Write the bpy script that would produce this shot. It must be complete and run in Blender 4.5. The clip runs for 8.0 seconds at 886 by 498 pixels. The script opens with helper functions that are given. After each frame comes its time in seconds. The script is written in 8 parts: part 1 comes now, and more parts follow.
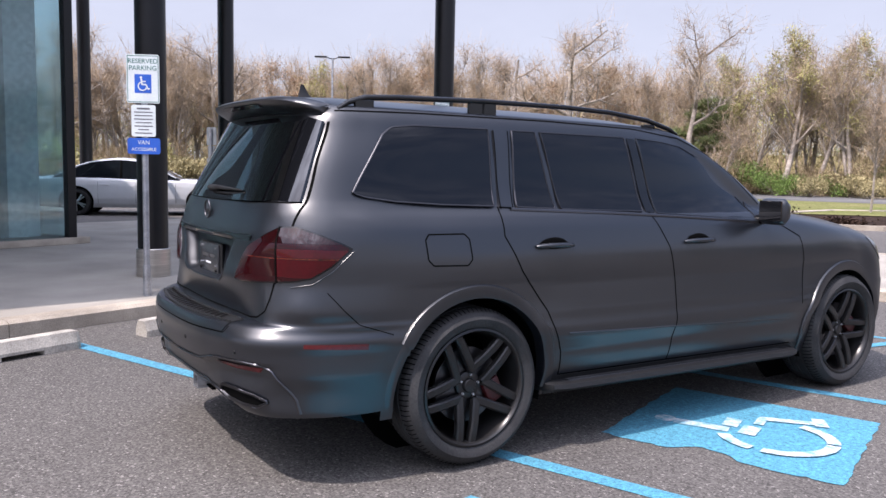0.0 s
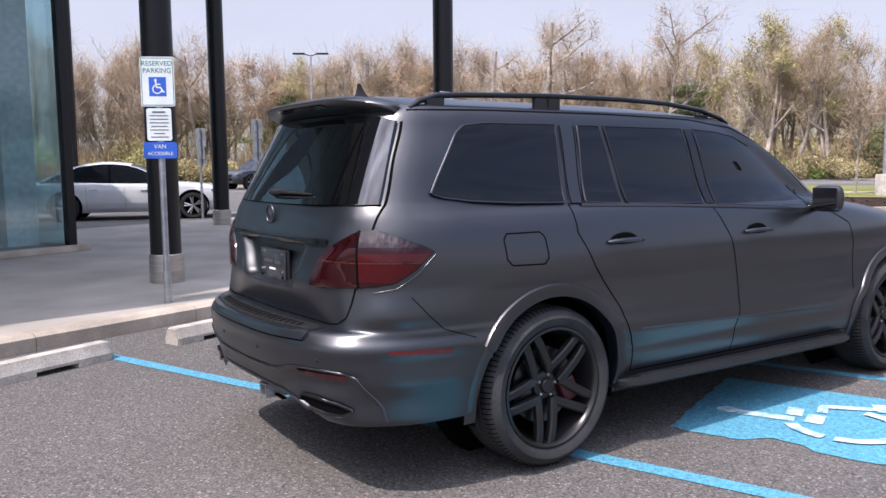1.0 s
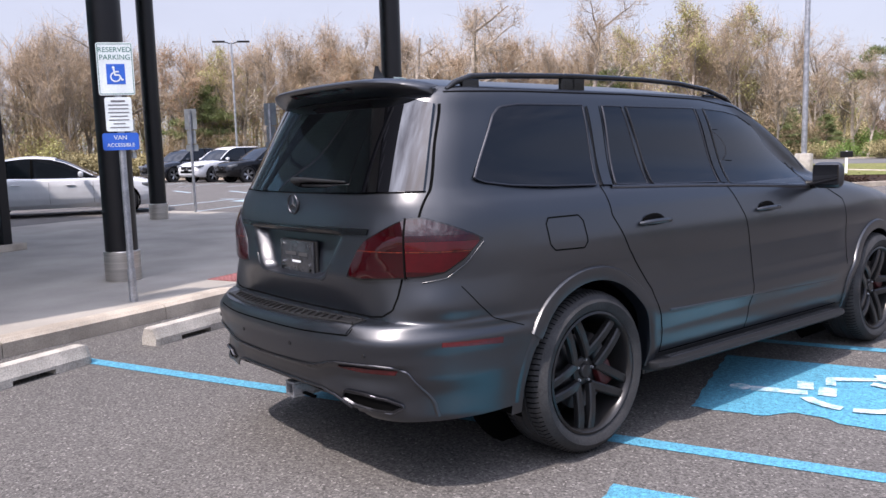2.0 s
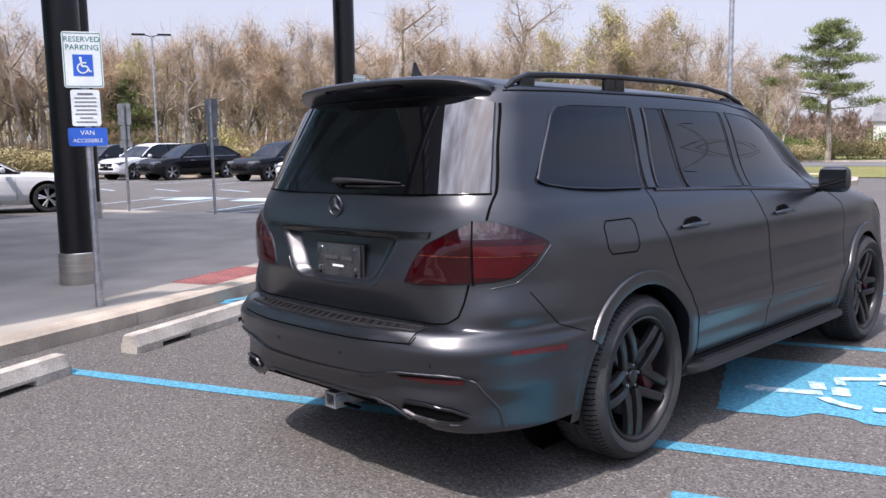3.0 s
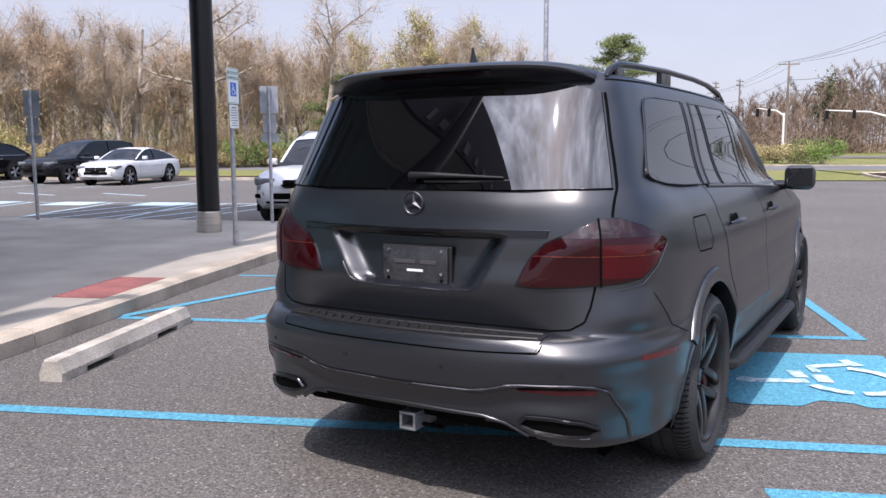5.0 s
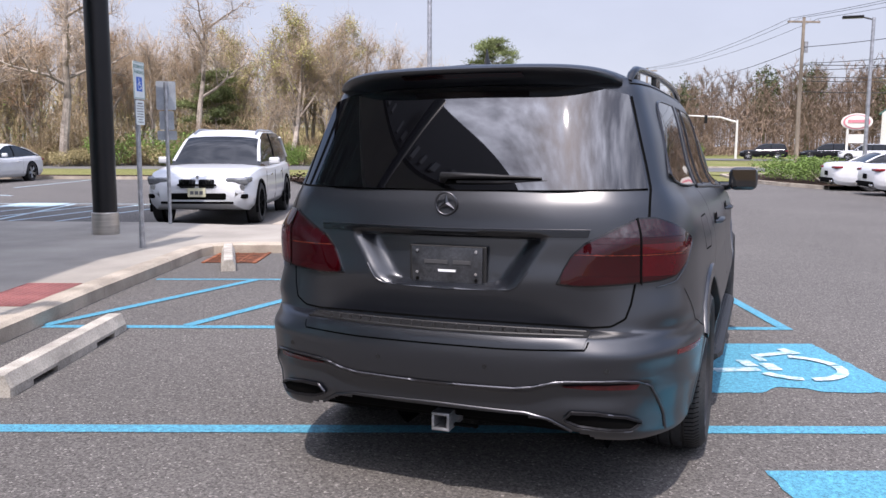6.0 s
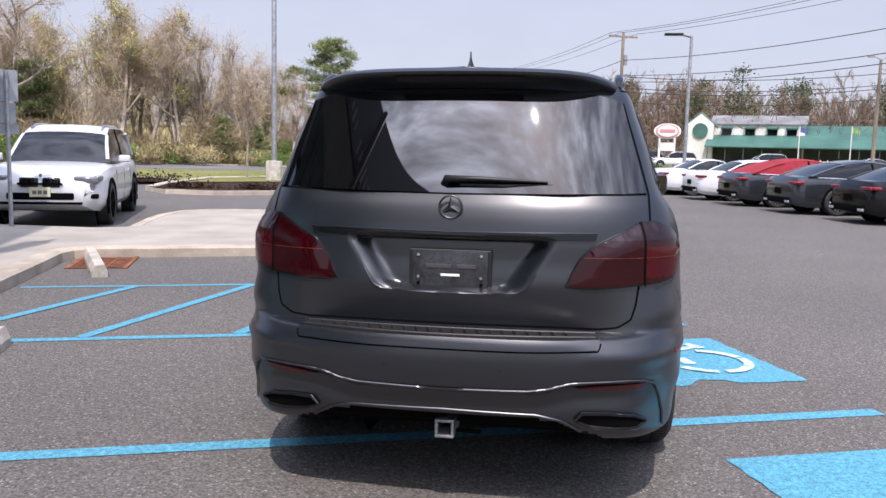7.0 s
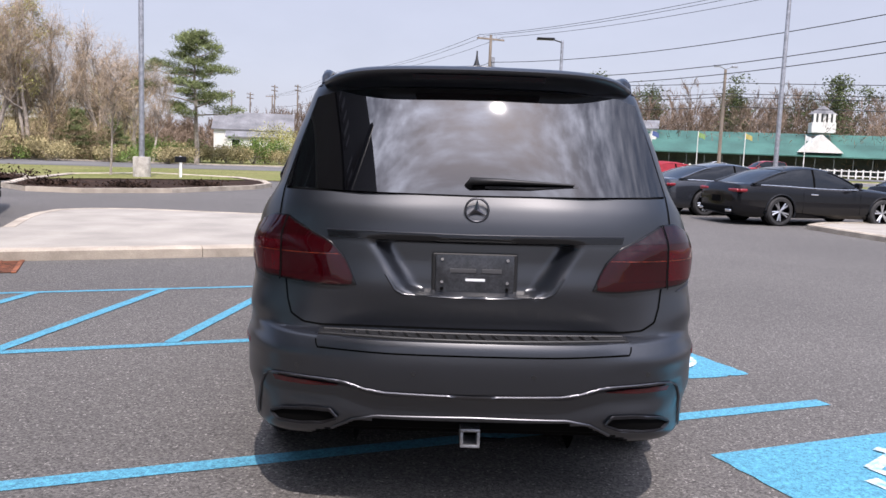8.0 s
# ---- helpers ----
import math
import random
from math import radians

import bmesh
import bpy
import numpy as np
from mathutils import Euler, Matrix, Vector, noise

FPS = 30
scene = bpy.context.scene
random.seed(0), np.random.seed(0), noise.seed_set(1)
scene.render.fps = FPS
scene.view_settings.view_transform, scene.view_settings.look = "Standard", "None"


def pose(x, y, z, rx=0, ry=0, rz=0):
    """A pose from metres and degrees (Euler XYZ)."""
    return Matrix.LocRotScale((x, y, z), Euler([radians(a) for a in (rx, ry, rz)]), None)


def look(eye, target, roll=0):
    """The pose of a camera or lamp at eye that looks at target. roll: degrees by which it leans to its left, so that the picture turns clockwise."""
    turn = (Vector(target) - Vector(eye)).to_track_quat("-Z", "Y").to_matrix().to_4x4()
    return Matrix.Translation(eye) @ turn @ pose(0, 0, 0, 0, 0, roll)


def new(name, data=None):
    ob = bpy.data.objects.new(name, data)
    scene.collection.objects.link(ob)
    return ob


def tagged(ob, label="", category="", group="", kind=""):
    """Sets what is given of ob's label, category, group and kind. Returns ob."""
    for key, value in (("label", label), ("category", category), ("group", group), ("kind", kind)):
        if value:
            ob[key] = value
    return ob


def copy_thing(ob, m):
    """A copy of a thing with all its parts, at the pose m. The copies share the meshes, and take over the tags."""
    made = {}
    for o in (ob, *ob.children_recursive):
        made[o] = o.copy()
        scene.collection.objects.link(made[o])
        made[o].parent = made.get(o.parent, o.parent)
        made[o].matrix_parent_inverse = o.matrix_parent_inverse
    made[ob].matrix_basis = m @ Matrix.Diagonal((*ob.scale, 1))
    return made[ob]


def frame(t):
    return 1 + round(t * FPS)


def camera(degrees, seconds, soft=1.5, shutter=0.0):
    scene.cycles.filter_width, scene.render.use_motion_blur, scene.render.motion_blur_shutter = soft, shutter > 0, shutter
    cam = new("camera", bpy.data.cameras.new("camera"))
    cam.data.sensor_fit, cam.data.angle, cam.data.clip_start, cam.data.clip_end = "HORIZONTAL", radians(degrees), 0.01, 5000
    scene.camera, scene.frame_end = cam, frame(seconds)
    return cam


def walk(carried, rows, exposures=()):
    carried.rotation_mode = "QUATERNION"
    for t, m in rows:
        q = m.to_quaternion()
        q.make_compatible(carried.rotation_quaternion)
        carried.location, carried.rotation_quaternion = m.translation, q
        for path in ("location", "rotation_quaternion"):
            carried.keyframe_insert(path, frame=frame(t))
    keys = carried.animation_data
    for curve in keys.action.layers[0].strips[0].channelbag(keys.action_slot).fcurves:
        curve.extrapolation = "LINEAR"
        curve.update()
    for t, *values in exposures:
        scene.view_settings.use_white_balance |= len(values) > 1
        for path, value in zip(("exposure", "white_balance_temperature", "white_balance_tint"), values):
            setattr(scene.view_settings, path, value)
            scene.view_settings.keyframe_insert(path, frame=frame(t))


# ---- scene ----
cam = camera(56.6, 8.0)
PATH = [
    (0, (4.111, -2.24, 1.456), (2.438, -1.163, 1.255), 1.2),
    (0.5, (3.935, -2.354, 1.473), (2.263, -1.276, 1.268), -0.2),
    (1, (3.793, -2.574, 1.475), (2.151, -1.453, 1.259), -0.5),
    (1.5, (3.63, -2.764, 1.474), (2.018, -1.603, 1.245), -1.2),
    (1.7, (3.536, -2.831, 1.466), (1.956, -1.629, 1.225), -1.6),
    (2.8, (2.971, -3.178, 1.477), (1.561, -1.781, 1.231), -0.7),
    (3, (2.882, -3.263, 1.482), (1.49, -1.849, 1.228), -0.9),
    (3.5, (2.553, -3.328, 1.477), (1.26, -1.824, 1.22), -0.8),
    (4, (2.254, -3.484, 1.46), (1.054, -1.905, 1.206), -0.5),
    (4.2, (2.135, -3.569, 1.476), (1.006, -1.938, 1.22), -0.5),
    (5.3, (1.562, -3.84, 1.439), (0.652, -2.076, 1.189), -0.1),
    (5.5, (1.432, -3.923, 1.444), (0.62, -2.113, 1.193), 0.0),
    (6, (1.151, -4.034, 1.447), (0.435, -2.183, 1.196), 0.3),
    (6.5, (0.816, -4.056, 1.448), (0.27, -2.148, 1.201), 0.7),
    (7, (0.48, -4.163, 1.44), (0.16, -2.203, 1.199), 1.4),
    (7.5, (0.177, -4.179, 1.431), (-0.011, -2.203, 1.188), 1.8),
    (8, (-0.149, -4.11, 1.431), (-0.139, -2.124, 1.197), 2.2),
]
walk(cam, [(t, look(eye, target, roll)) for t, eye, target, roll in PATH], [(0.0, 0.77, 6500, 21), (4.0, 0.72, 6500, 20), (8.0, 0.61, 6500, 19)])

# ---- light ----
SUN_EL, SUN_AZ = 58.0, 172.0        # elevation; compass heading of the sun, clockwise from +y
world = bpy.data.worlds.new("sky")
scene.world = world
world.use_nodes = True
wn = world.node_tree.nodes
sky = wn.new("ShaderNodeTexSky")
sky.sky_type = "NISHITA"
sky.sun_disc = False
sky.sun_elevation = radians(SUN_EL)
sky.sun_rotation = radians(SUN_AZ)
sky.dust_density = 1.5
sky.air_density = 1.0
wn["Background"].inputs[1].default_value = 0.14
# thin high cloud over the blue
wt = wn.new("ShaderNodeTexCoord")
wm = wn.new("ShaderNodeMapping")
wm.inputs["Scale"].default_value = (1.0, 1.0, 2.2)
cl = wn.new("ShaderNodeTexNoise")
cl.inputs["Scale"].default_value, cl.inputs["Detail"].default_value, cl.inputs["Roughness"].default_value = 8.0, 8, 0.6
cr = wn.new("ShaderNodeMapRange")
cr.inputs[1].default_value, cr.inputs[2].default_value, cr.inputs[3].default_value, cr.inputs[4].default_value = 0.38, 0.66, 0.22, 0.90
cm = wn.new("ShaderNodeMix")
cm.data_type = "RGBA"
cm.inputs[7].default_value = (6.3, 6.35, 7.0, 1)
wl = world.node_tree.links
wl.new(wt.outputs["Generated"], wm.inputs[0])
wl.new(wm.outputs[0], cl.inputs["Vector"])
wl.new(cl.outputs[0], cr.inputs[0])
# haze: low down the sky is evenly pale
wz = wn.new("ShaderNodeSeparateXYZ")
wl.new(wt.outputs["Generated"], wz.inputs[0])
hz = wn.new("ShaderNodeMapRange")
hz.inputs[1].default_value, hz.inputs[2].default_value, hz.inputs[3].default_value, hz.inputs[4].default_value = 0.20, 0.40, 0.86, 0.0
mx = wn.new("ShaderNodeMath")
mx.operation = "MAXIMUM"
wl.new(wz.outputs[2], hz.inputs[0])
wl.new(hz.outputs[0], mx.inputs[0])
cg = wn.new("ShaderNodeMapRange")
cg.interpolation_type = "SMOOTHSTEP"
cg.inputs[1].default_value, cg.inputs[2].default_value, cg.inputs[3].default_value, cg.inputs[4].default_value = 0.15, 0.75, 0.22, 1.0
cv = wn.new("ShaderNodeMath")
cv.operation = "MULTIPLY"
wl.new(cr.outputs[0], cv.inputs[0])
wl.new(cg.outputs[0], cv.inputs[1])
wl.new(cv.outputs[0], mx.inputs[1])
wl.new(mx.outputs[0], cm.inputs[0])
# cloud is brighter round the sun
dt = wn.new("ShaderNodeVectorMath")
dt.operation = "DOT_PRODUCT"
dt.inputs[1].default_value = (math.sin(radians(SUN_AZ)) * math.cos(radians(SUN_EL)), math.cos(radians(SUN_AZ)) * math.cos(radians(SUN_EL)), math.sin(radians(SUN_EL)))
gl = wn.new("ShaderNodeMapRange")
gl.interpolation_type = "SMOOTHSTEP"
gl.inputs[1].default_value, gl.inputs[2].default_value, gl.inputs[3].default_value, gl.inputs[4].default_value = 0.72, 1.0, 1.0, 2.1
cc = wn.new("ShaderNodeVectorMath")
cc.operation = "SCALE"
cc.inputs[0].default_value = (2.86, 3.10, 3.60)
wl.new(wt.outputs["Generated"], dt.inputs[0])
wl.new(dt.outputs["Value"], gl.inputs[0])
wl.new(dt.outputs["Value"], cg.inputs[0])
hi = wn.new("ShaderNodeMapRange")
hi.inputs[1].default_value, hi.inputs[2].default_value, hi.inputs[3].default_value, hi.inputs[4].default_value = 0.30, 0.85, 1.0, 4.0
tx = wn.new("ShaderNodeMapRange")
tx.inputs[1].default_value, tx.inputs[2].default_value, tx.inputs[3].default_value, tx.inputs[4].default_value = 0.36, 0.66, 0.82, 1.22
m1, m2 = wn.new("ShaderNodeMath"), wn.new("ShaderNodeMath")
m1.operation = m2.operation = "MULTIPLY"
wl.new(wz.outputs[2], hi.inputs[0])
wl.new(cl.outputs[0], tx.inputs[0])
wl.new(hi.outputs[0], m1.inputs[0])
wl.new(gl.outputs[0], m1.inputs[1])
wl.new(m1.outputs[0], m2.inputs[0])
te = wn.new("ShaderNodeMapRange")
te.inputs[1].default_value, te.inputs[2].default_value, te.inputs[3].default_value, te.inputs[4].default_value = 0.25, 0.62, 0.12, 1.0
tm = wn.new("ShaderNodeMix")
tm.inputs[2].default_value = 1.0
wl.new(wz.outputs[2], te.inputs[0])
wl.new(te.outputs[0], tm.inputs[0])
wl.new(tx.outputs[0], tm.inputs[3])
wl.new(tm.outputs[0], m2.inputs[1])
wl.new(m2.outputs[0], cc.inputs["Scale"])
wl.new(cc.outputs[0], cm.inputs[7])
wl.new(sky.outputs[0], cm.inputs[6])
wl.new(cm.outputs[2], wn["Background"].inputs[0])
sun_data = bpy.data.lights.new("sun", "SUN")
sun_data.energy, sun_data.angle, sun_data.color = 2.9, radians(0.6), (1.0, 0.95, 0.88)
sun = new("sun", sun_data)
sx, sy = math.sin(radians(SUN_AZ)), math.cos(radians(SUN_AZ))
sun.matrix_world = look((0, 0, 0), (-sx * math.cos(radians(SUN_EL)), -sy * math.cos(radians(SUN_EL)), -math.sin(radians(SUN_EL))))
sun.location = (6, -12, 30)

# ---- materials ----
def mat(name, color, rough=0.6, metal=0.0, var=0.15, scale=4.0, fine=120.0, bump=0.0, spec=0.5, coat=0.0, stretch=(1, 1, 1), tint=None, isl=0.0, obj=0.0, trans=0.0, emit=0.0):
    """A surface with variation at two scales; tint: a second colour for the patches."""
    m = bpy.data.materials.new(name)
    m.use_nodes = True
    nt = m.node_tree
    n, l = nt.nodes, nt.links
    b = n["Principled BSDF"]
    b.inputs["Roughness"].default_value = rough
    b.inputs["Metallic"].default_value = metal
    b.inputs["Specular IOR Level"].default_value = spec
    b.inputs["Coat Weight"].default_value = coat
    b.inputs["Transmission Weight"].default_value = trans
    b.inputs["Base Color"].default_value = (*color, 1)
    if emit:
        b.inputs["Emission Color"].default_value = (*color, 1)
        b.inputs["Emission Strength"].default_value = emit
    if var or bump or isl or obj:
        tc = n.new("ShaderNodeTexCoord")
        mp = n.new("ShaderNodeMapping")
        mp.inputs["Scale"].default_value = stretch
        l.new(tc.outputs["Object"], mp.inputs[0])
        big, small = n.new("ShaderNodeTexNoise"), n.new("ShaderNodeTexNoise")
        big.inputs["Scale"].default_value, small.inputs["Scale"].default_value = scale, fine
        big.inputs["Detail"].default_value, small.inputs["Detail"].default_value = 5, 2
        for t in (big, small):
            l.new(mp.outputs[0], t.inputs["Vector"])
        mix = n.new("ShaderNodeMix")
        mix.data_type = "RGBA"
        t2 = tint or tuple(min(1, c * (1 + 2 * var)) for c in color)
        t1 = color if tint else tuple(c * (1 - 2 * var) for c in color)
        mix.inputs[6].default_value, mix.inputs[7].default_value = (*t1, 1), (*t2, 1)
        ramp = n.new("ShaderNodeMapRange")
        ramp.inputs[1].default_value, ramp.inputs[2].default_value = 0.32, 0.68
        l.new(big.outputs[0], ramp.inputs[0])
        l.new(ramp.outputs[0], mix.inputs[0])
        mul = n.new("ShaderNodeMix")
        mul.data_type = "RGBA"
        mul.blend_type = "MULTIPLY"
        mul.inputs[0].default_value = 1.0
        r2 = n.new("ShaderNodeMapRange")
        r2.inputs[1].default_value, r2.inputs[2].default_value = 0.3, 0.7
        r2.inputs[3].default_value, r2.inputs[4].default_value = 1 - 1.5 * var, 1 + 1.5 * var
        l.new(small.outputs[0], r2.inputs[0])
        l.new(mix.outputs[2], mul.inputs[6])
        l.new(r2.outputs[0], mul.inputs[7])
        out = mul.outputs[2]
        if isl or obj:
            src = n.new("ShaderNodeNewGeometry") if isl else n.new("ShaderNodeObjectInfo")
            r3 = n.new("ShaderNodeMapRange")
            r3.inputs[3].default_value, r3.inputs[4].default_value = 1 - (isl or obj), 1 + (isl or obj)
            l.new(src.outputs["Random Per Island" if isl else "Random"], r3.inputs[0])
            m3 = n.new("ShaderNodeMix")
            m3.data_type = "RGBA"
            m3.blend_type = "MULTIPLY"
            m3.inputs[0].default_value = 1.0
            l.new(out, m3.inputs[6])
            l.new(r3.outputs[0], m3.inputs[7])
            out = m3.outputs[2]
        l.new(out, b.inputs["Base Color"])
        if bump:
            bp = n.new("ShaderNodeBump")
            bp.inputs["Strength"].default_value = 0.6
            bp.inputs["Distance"].default_value = bump
            l.new(small.outputs[0], bp.inputs["Height"])
            l.new(bp.outputs[0], b.inputs["Normal"])
    return m


ASPHALT = mat("asphalt", (0.103, 0.096, 0.089), 0.9, var=0.10, scale=60, fine=160, bump=0.004, spec=0.3)
an, al = ASPHALT.node_tree.nodes, ASPHALT.node_tree.links
# pale and dark stones of the wearing course, faint wide stains
ab = an["Principled BSDF"]
src = ab.inputs["Base Color"].links[0].from_socket
atc = an.new("ShaderNodeTexCoord")
avo = an.new("ShaderNodeTexVoronoi")
avo.inputs["Scale"].default_value = 105
arm = an.new("ShaderNodeMapRange")
arm.inputs[1].default_value, arm.inputs[2].default_value, arm.inputs[3].default_value, arm.inputs[4].default_value = 0.0, 1.0, 0.55, 1.5
asx = an.new("ShaderNodeSeparateColor")
ast = an.new("ShaderNodeTexNoise")
ast.inputs["Scale"].default_value, ast.inputs["Detail"].default_value = 0.35, 6
asr = an.new("ShaderNodeMapRange")
asr.inputs[1].default_value, asr.inputs[2].default_value, asr.inputs[3].default_value, asr.inputs[4].default_value = 0.3, 0.7, 0.90, 1.10
aml, am2 = an.new("ShaderNodeMix"), an.new("ShaderNodeMix")
for q in (aml, am2):
    q.data_type, q.blend_type = "RGBA", "MULTIPLY"
    q.inputs[0].default_value = 1.0
al.new(atc.outputs["Object"], avo.inputs["Vector"])
al.new(atc.outputs["Object"], ast.inputs["Vector"])
al.new(avo.outputs["Color"], asx.inputs[0])
al.new(asx.outputs[0], arm.inputs[0])
al.new(ast.outputs[0], asr.inputs[0])
al.new(src, aml.inputs[6])
asp, asa, asm = an.new("ShaderNodeMath"), an.new("ShaderNodeMath"), an.new("ShaderNodeMath")
asp.operation, asa.operation, asm.operation = "GREATER_THAN", "MULTIPLY_ADD", "MULTIPLY"
asp.inputs[1].default_value = 0.94
asa.inputs[1].default_value, asa.inputs[2].default_value = 0.9, 1.0
al.new(asx.outputs[1], asp.inputs[0])
al.new(asp.outputs[0], asa.inputs[0])
al.new(asa.outputs[0], asm.inputs[0])
al.new(arm.outputs[0], asm.inputs[1])
al.new(asm.outputs[0], aml.inputs[7])
al.new(aml.outputs[2], am2.inputs[6])
al.new(asr.outputs[0], am2.inputs[7])
al.new(am2.outputs[2], ab.inputs["Base Color"])
ASPHALT_FAR = mat("asphalt_far", (0.13, 0.127, 0.122), 0.9, var=0.1, scale=0.2, fine=20, spec=0.3)
GRASS = mat("grass", (0.13, 0.15, 0.045), 0.95, var=0.25, scale=0.3, fine=8, bump=0.03, tint=(0.20, 0.185, 0.08), spec=0.1)
LITTER = mat("leaf_litter", (0.19, 0.135, 0.08), 0.95, var=0.25, scale=0.3, fine=6, bump=0.03, tint=(0.25, 0.185, 0.11), spec=0.1)
CONCRETE = mat("concrete", (0.322, 0.296, 0.255), 0.9, var=0.08, scale=1.2, fine=160, bump=0.002, spec=0.3)
KERB = mat("kerb_concrete", (0.39, 0.338, 0.272), 0.9, var=0.13, scale=2.5, fine=120, bump=0.003, spec=0.3)
STOPMAT = mat("wheel_stop_concrete", (0.40, 0.37, 0.32), 0.92, var=0.14, scale=5, fine=90, bump=0.005, spec=0.3)
BLUEPAINT = mat("blue_road_paint", (0.050, 0.190, 0.275), 0.85, var=0.26, scale=38, fine=130, bump=0.004, tint=(0.085, 0.335, 0.45))
WHITEPAINT = mat("white_road_paint", (0.13, 0.34, 0.43), 0.85, var=0.2, scale=17, fine=110, bump=0.003, tint=(0.60, 0.62, 0.63))
BLACKPOLE = mat("black_column_paint", (0.004, 0.004, 0.005), 0.35, var=0.1, scale=3, fine=60, spec=0.4)
STEEL = mat("brushed_steel", (0.55, 0.52, 0.48), 0.38, 1.0, var=0.08, scale=2, fine=80, stretch=(1, 1, 30))
GALV = mat("galvanised_steel", (0.42, 0.43, 0.45), 0.45, 0.8, var=0.12, scale=8, fine=90)
REDPAD = mat("red_tactile_pad", (0.235, 0.085, 0.078), 0.85, var=0.12, scale=4, fine=120)
MATTE = mat("satin_black_wrap", (0.0070, 0.0085, 0.0120), 0.29, 0.0, var=0.03, scale=1.5, fine=300, spec=0.98)
DARKTRIM = mat("dark_satin_trim", (0.055, 0.055, 0.06), 0.30, 0.9, var=0.05)
TRIM = mat("black_plastic", (0.009, 0.009, 0.0095), 0.5, var=0.08, scale=4, fine=200)
GLOSSBLACK = mat("gloss_black", (0.004, 0.004, 0.0045), 0.12, var=0)
RUBBER = mat("tyre_rubber", (0.027, 0.0265, 0.027), 0.7, var=0.15, scale=8, fine=100, bump=0.002, spec=0.4)
RIM = mat("satin_black_alloy", (0.026, 0.025, 0.025), 0.28, 0.4, var=0.05)
CHROME = mat("chrome", (0.75, 0.76, 0.78), 0.12, 1.0, var=0)
DARKCHROME = mat("smoked_chrome", (0.11, 0.11, 0.118), 0.34, 1.0, var=0)
SEAM = mat("panel_gap", (0.002, 0.002, 0.002), 0.9, var=0, spec=0.08)
GLASS = mat("privacy_glass", (0.0015, 0.0015, 0.002), 0.02, var=0, spec=0.5)
GLASS.node_tree.nodes["Principled BSDF"].inputs["IOR"].default_value = 1.78      # metallised tint film
SIDEGLASS = mat("dark_side_glass", (0.0015, 0.0015, 0.0022), 0.02, var=0, spec=0.5)
TAILRED = mat("smoked_red_lens", (0.048, 0.0006, 0.0025), 0.04, var=0.06, scale=14, fine=60, spec=0.45)
TAILINNER = mat("smoked_inner_lens", (0.020, 0.0005, 0.0015), 0.04, var=0.06, scale=14, fine=60, spec=0.45)
TAILDARK = mat("smoked_dark_lens", (0.013, 0.0008, 0.0014), 0.05, var=0.1, scale=20, fine=60, spec=0.6)
CALIPER = mat("dark_red_caliper", (0.045, 0.005, 0.006), 0.4, var=0.1, scale=30, fine=90)
REFLECTOR = mat("red_reflector", (0.10, 0.010, 0.011), 0.25, var=0.1, scale=30, fine=90)
WOODPOLE = mat("weathered_pole_wood", (0.23, 0.19, 0.15), 0.9, var=0.2, scale=2, fine=40, stretch=(1, 1, 0.1))
BARK = mat("grey_bark", (0.33, 0.285, 0.24), 0.95, var=0.2, scale=2, fine=20, isl=0.25, spec=0.1)
MULCH = mat("dark_mulch", (0.035, 0.022, 0.016), 0.95, var=0.35, scale=3, fine=40, bump=0.03, spec=0.1)

# ---- mesh helpers ----
U = Vector((math.cos(radians(21.8)), math.sin(radians(21.8)), 0))      # along the stall lines
V = Vector((-U.y, U.x, 0))                      # along the kerb
LOT = math.degrees(math.atan2(U.y, U.x))


def L(a, b, z=0.0):
    """A place in the parking lot's own grid."""
    p = U * a + V * b
    return Vector((p.x, p.y, z))


def smooth(ob, angle=40):
    ob.data.polygons.foreach_set("use_smooth", [True] * len(ob.data.polygons))
    ob.data.set_sharp_from_angle(angle=radians(angle))
    return ob


def part(name, bm, material, parent=None, label="", soft=0):
    """Links a bmesh as one mesh object, under a thing or a part."""
    me = bpy.data.meshes.new(name)
    bm.to_mesh(me)
    bm.free()
    for m in material if isinstance(material, (list, tuple)) else [material]:
        me.materials.append(m)
    ob = new(name, me)
    ob.parent = parent
    if label:
        ob["label"] = label
    if soft:
        smooth(ob, soft)
    return ob


def thing(name, m, label, category, group="", kind=""):
    ob = new(name)
    ob.matrix_world = m
    ob.empty_display_size = 0.2
    return tagged(ob, label, category, group, kind)


def box(bm, c, s, bevel=0.0, m=None, seg=2):
    """A box of size s round c, with bevelled edges, optionally moved by m."""
    r = bmesh.ops.create_cube(bm, size=1.0)
    vs = r["verts"]
    bmesh.ops.scale(bm, vec=s, verts=vs)
    if bevel:
        es = list({e for v in vs for e in v.link_edges})
        out = bmesh.ops.bevel(bm, geom=es, offset=bevel, segments=seg, affect="EDGES", profile=0.5)
        vs = list({v for f in out["faces"] for v in f.verts} | {v for v in vs if v.is_valid})
    bmesh.ops.translate(bm, vec=c, verts=vs)
    if m is not None:
        bmesh.ops.transform(bm, matrix=m, verts=vs)
    return vs


def rod(bm, p, q, r0, r1=None, seg=12, caps=True):
    """A tapered rod from p to q."""
    p, q = Vector(p), Vector(q)
    d = q - p
    r = bmesh.ops.create_cone(bm, cap_ends=caps, segments=seg, radius1=r0, radius2=r0 if r1 is None else r1, depth=d.length)
    m = Matrix.Translation((p + q) / 2) @ d.to_track_quat("Z", "Y").to_matrix().to_4x4()
    bmesh.ops.transform(bm, matrix=m, verts=r["verts"])
    return r["verts"]


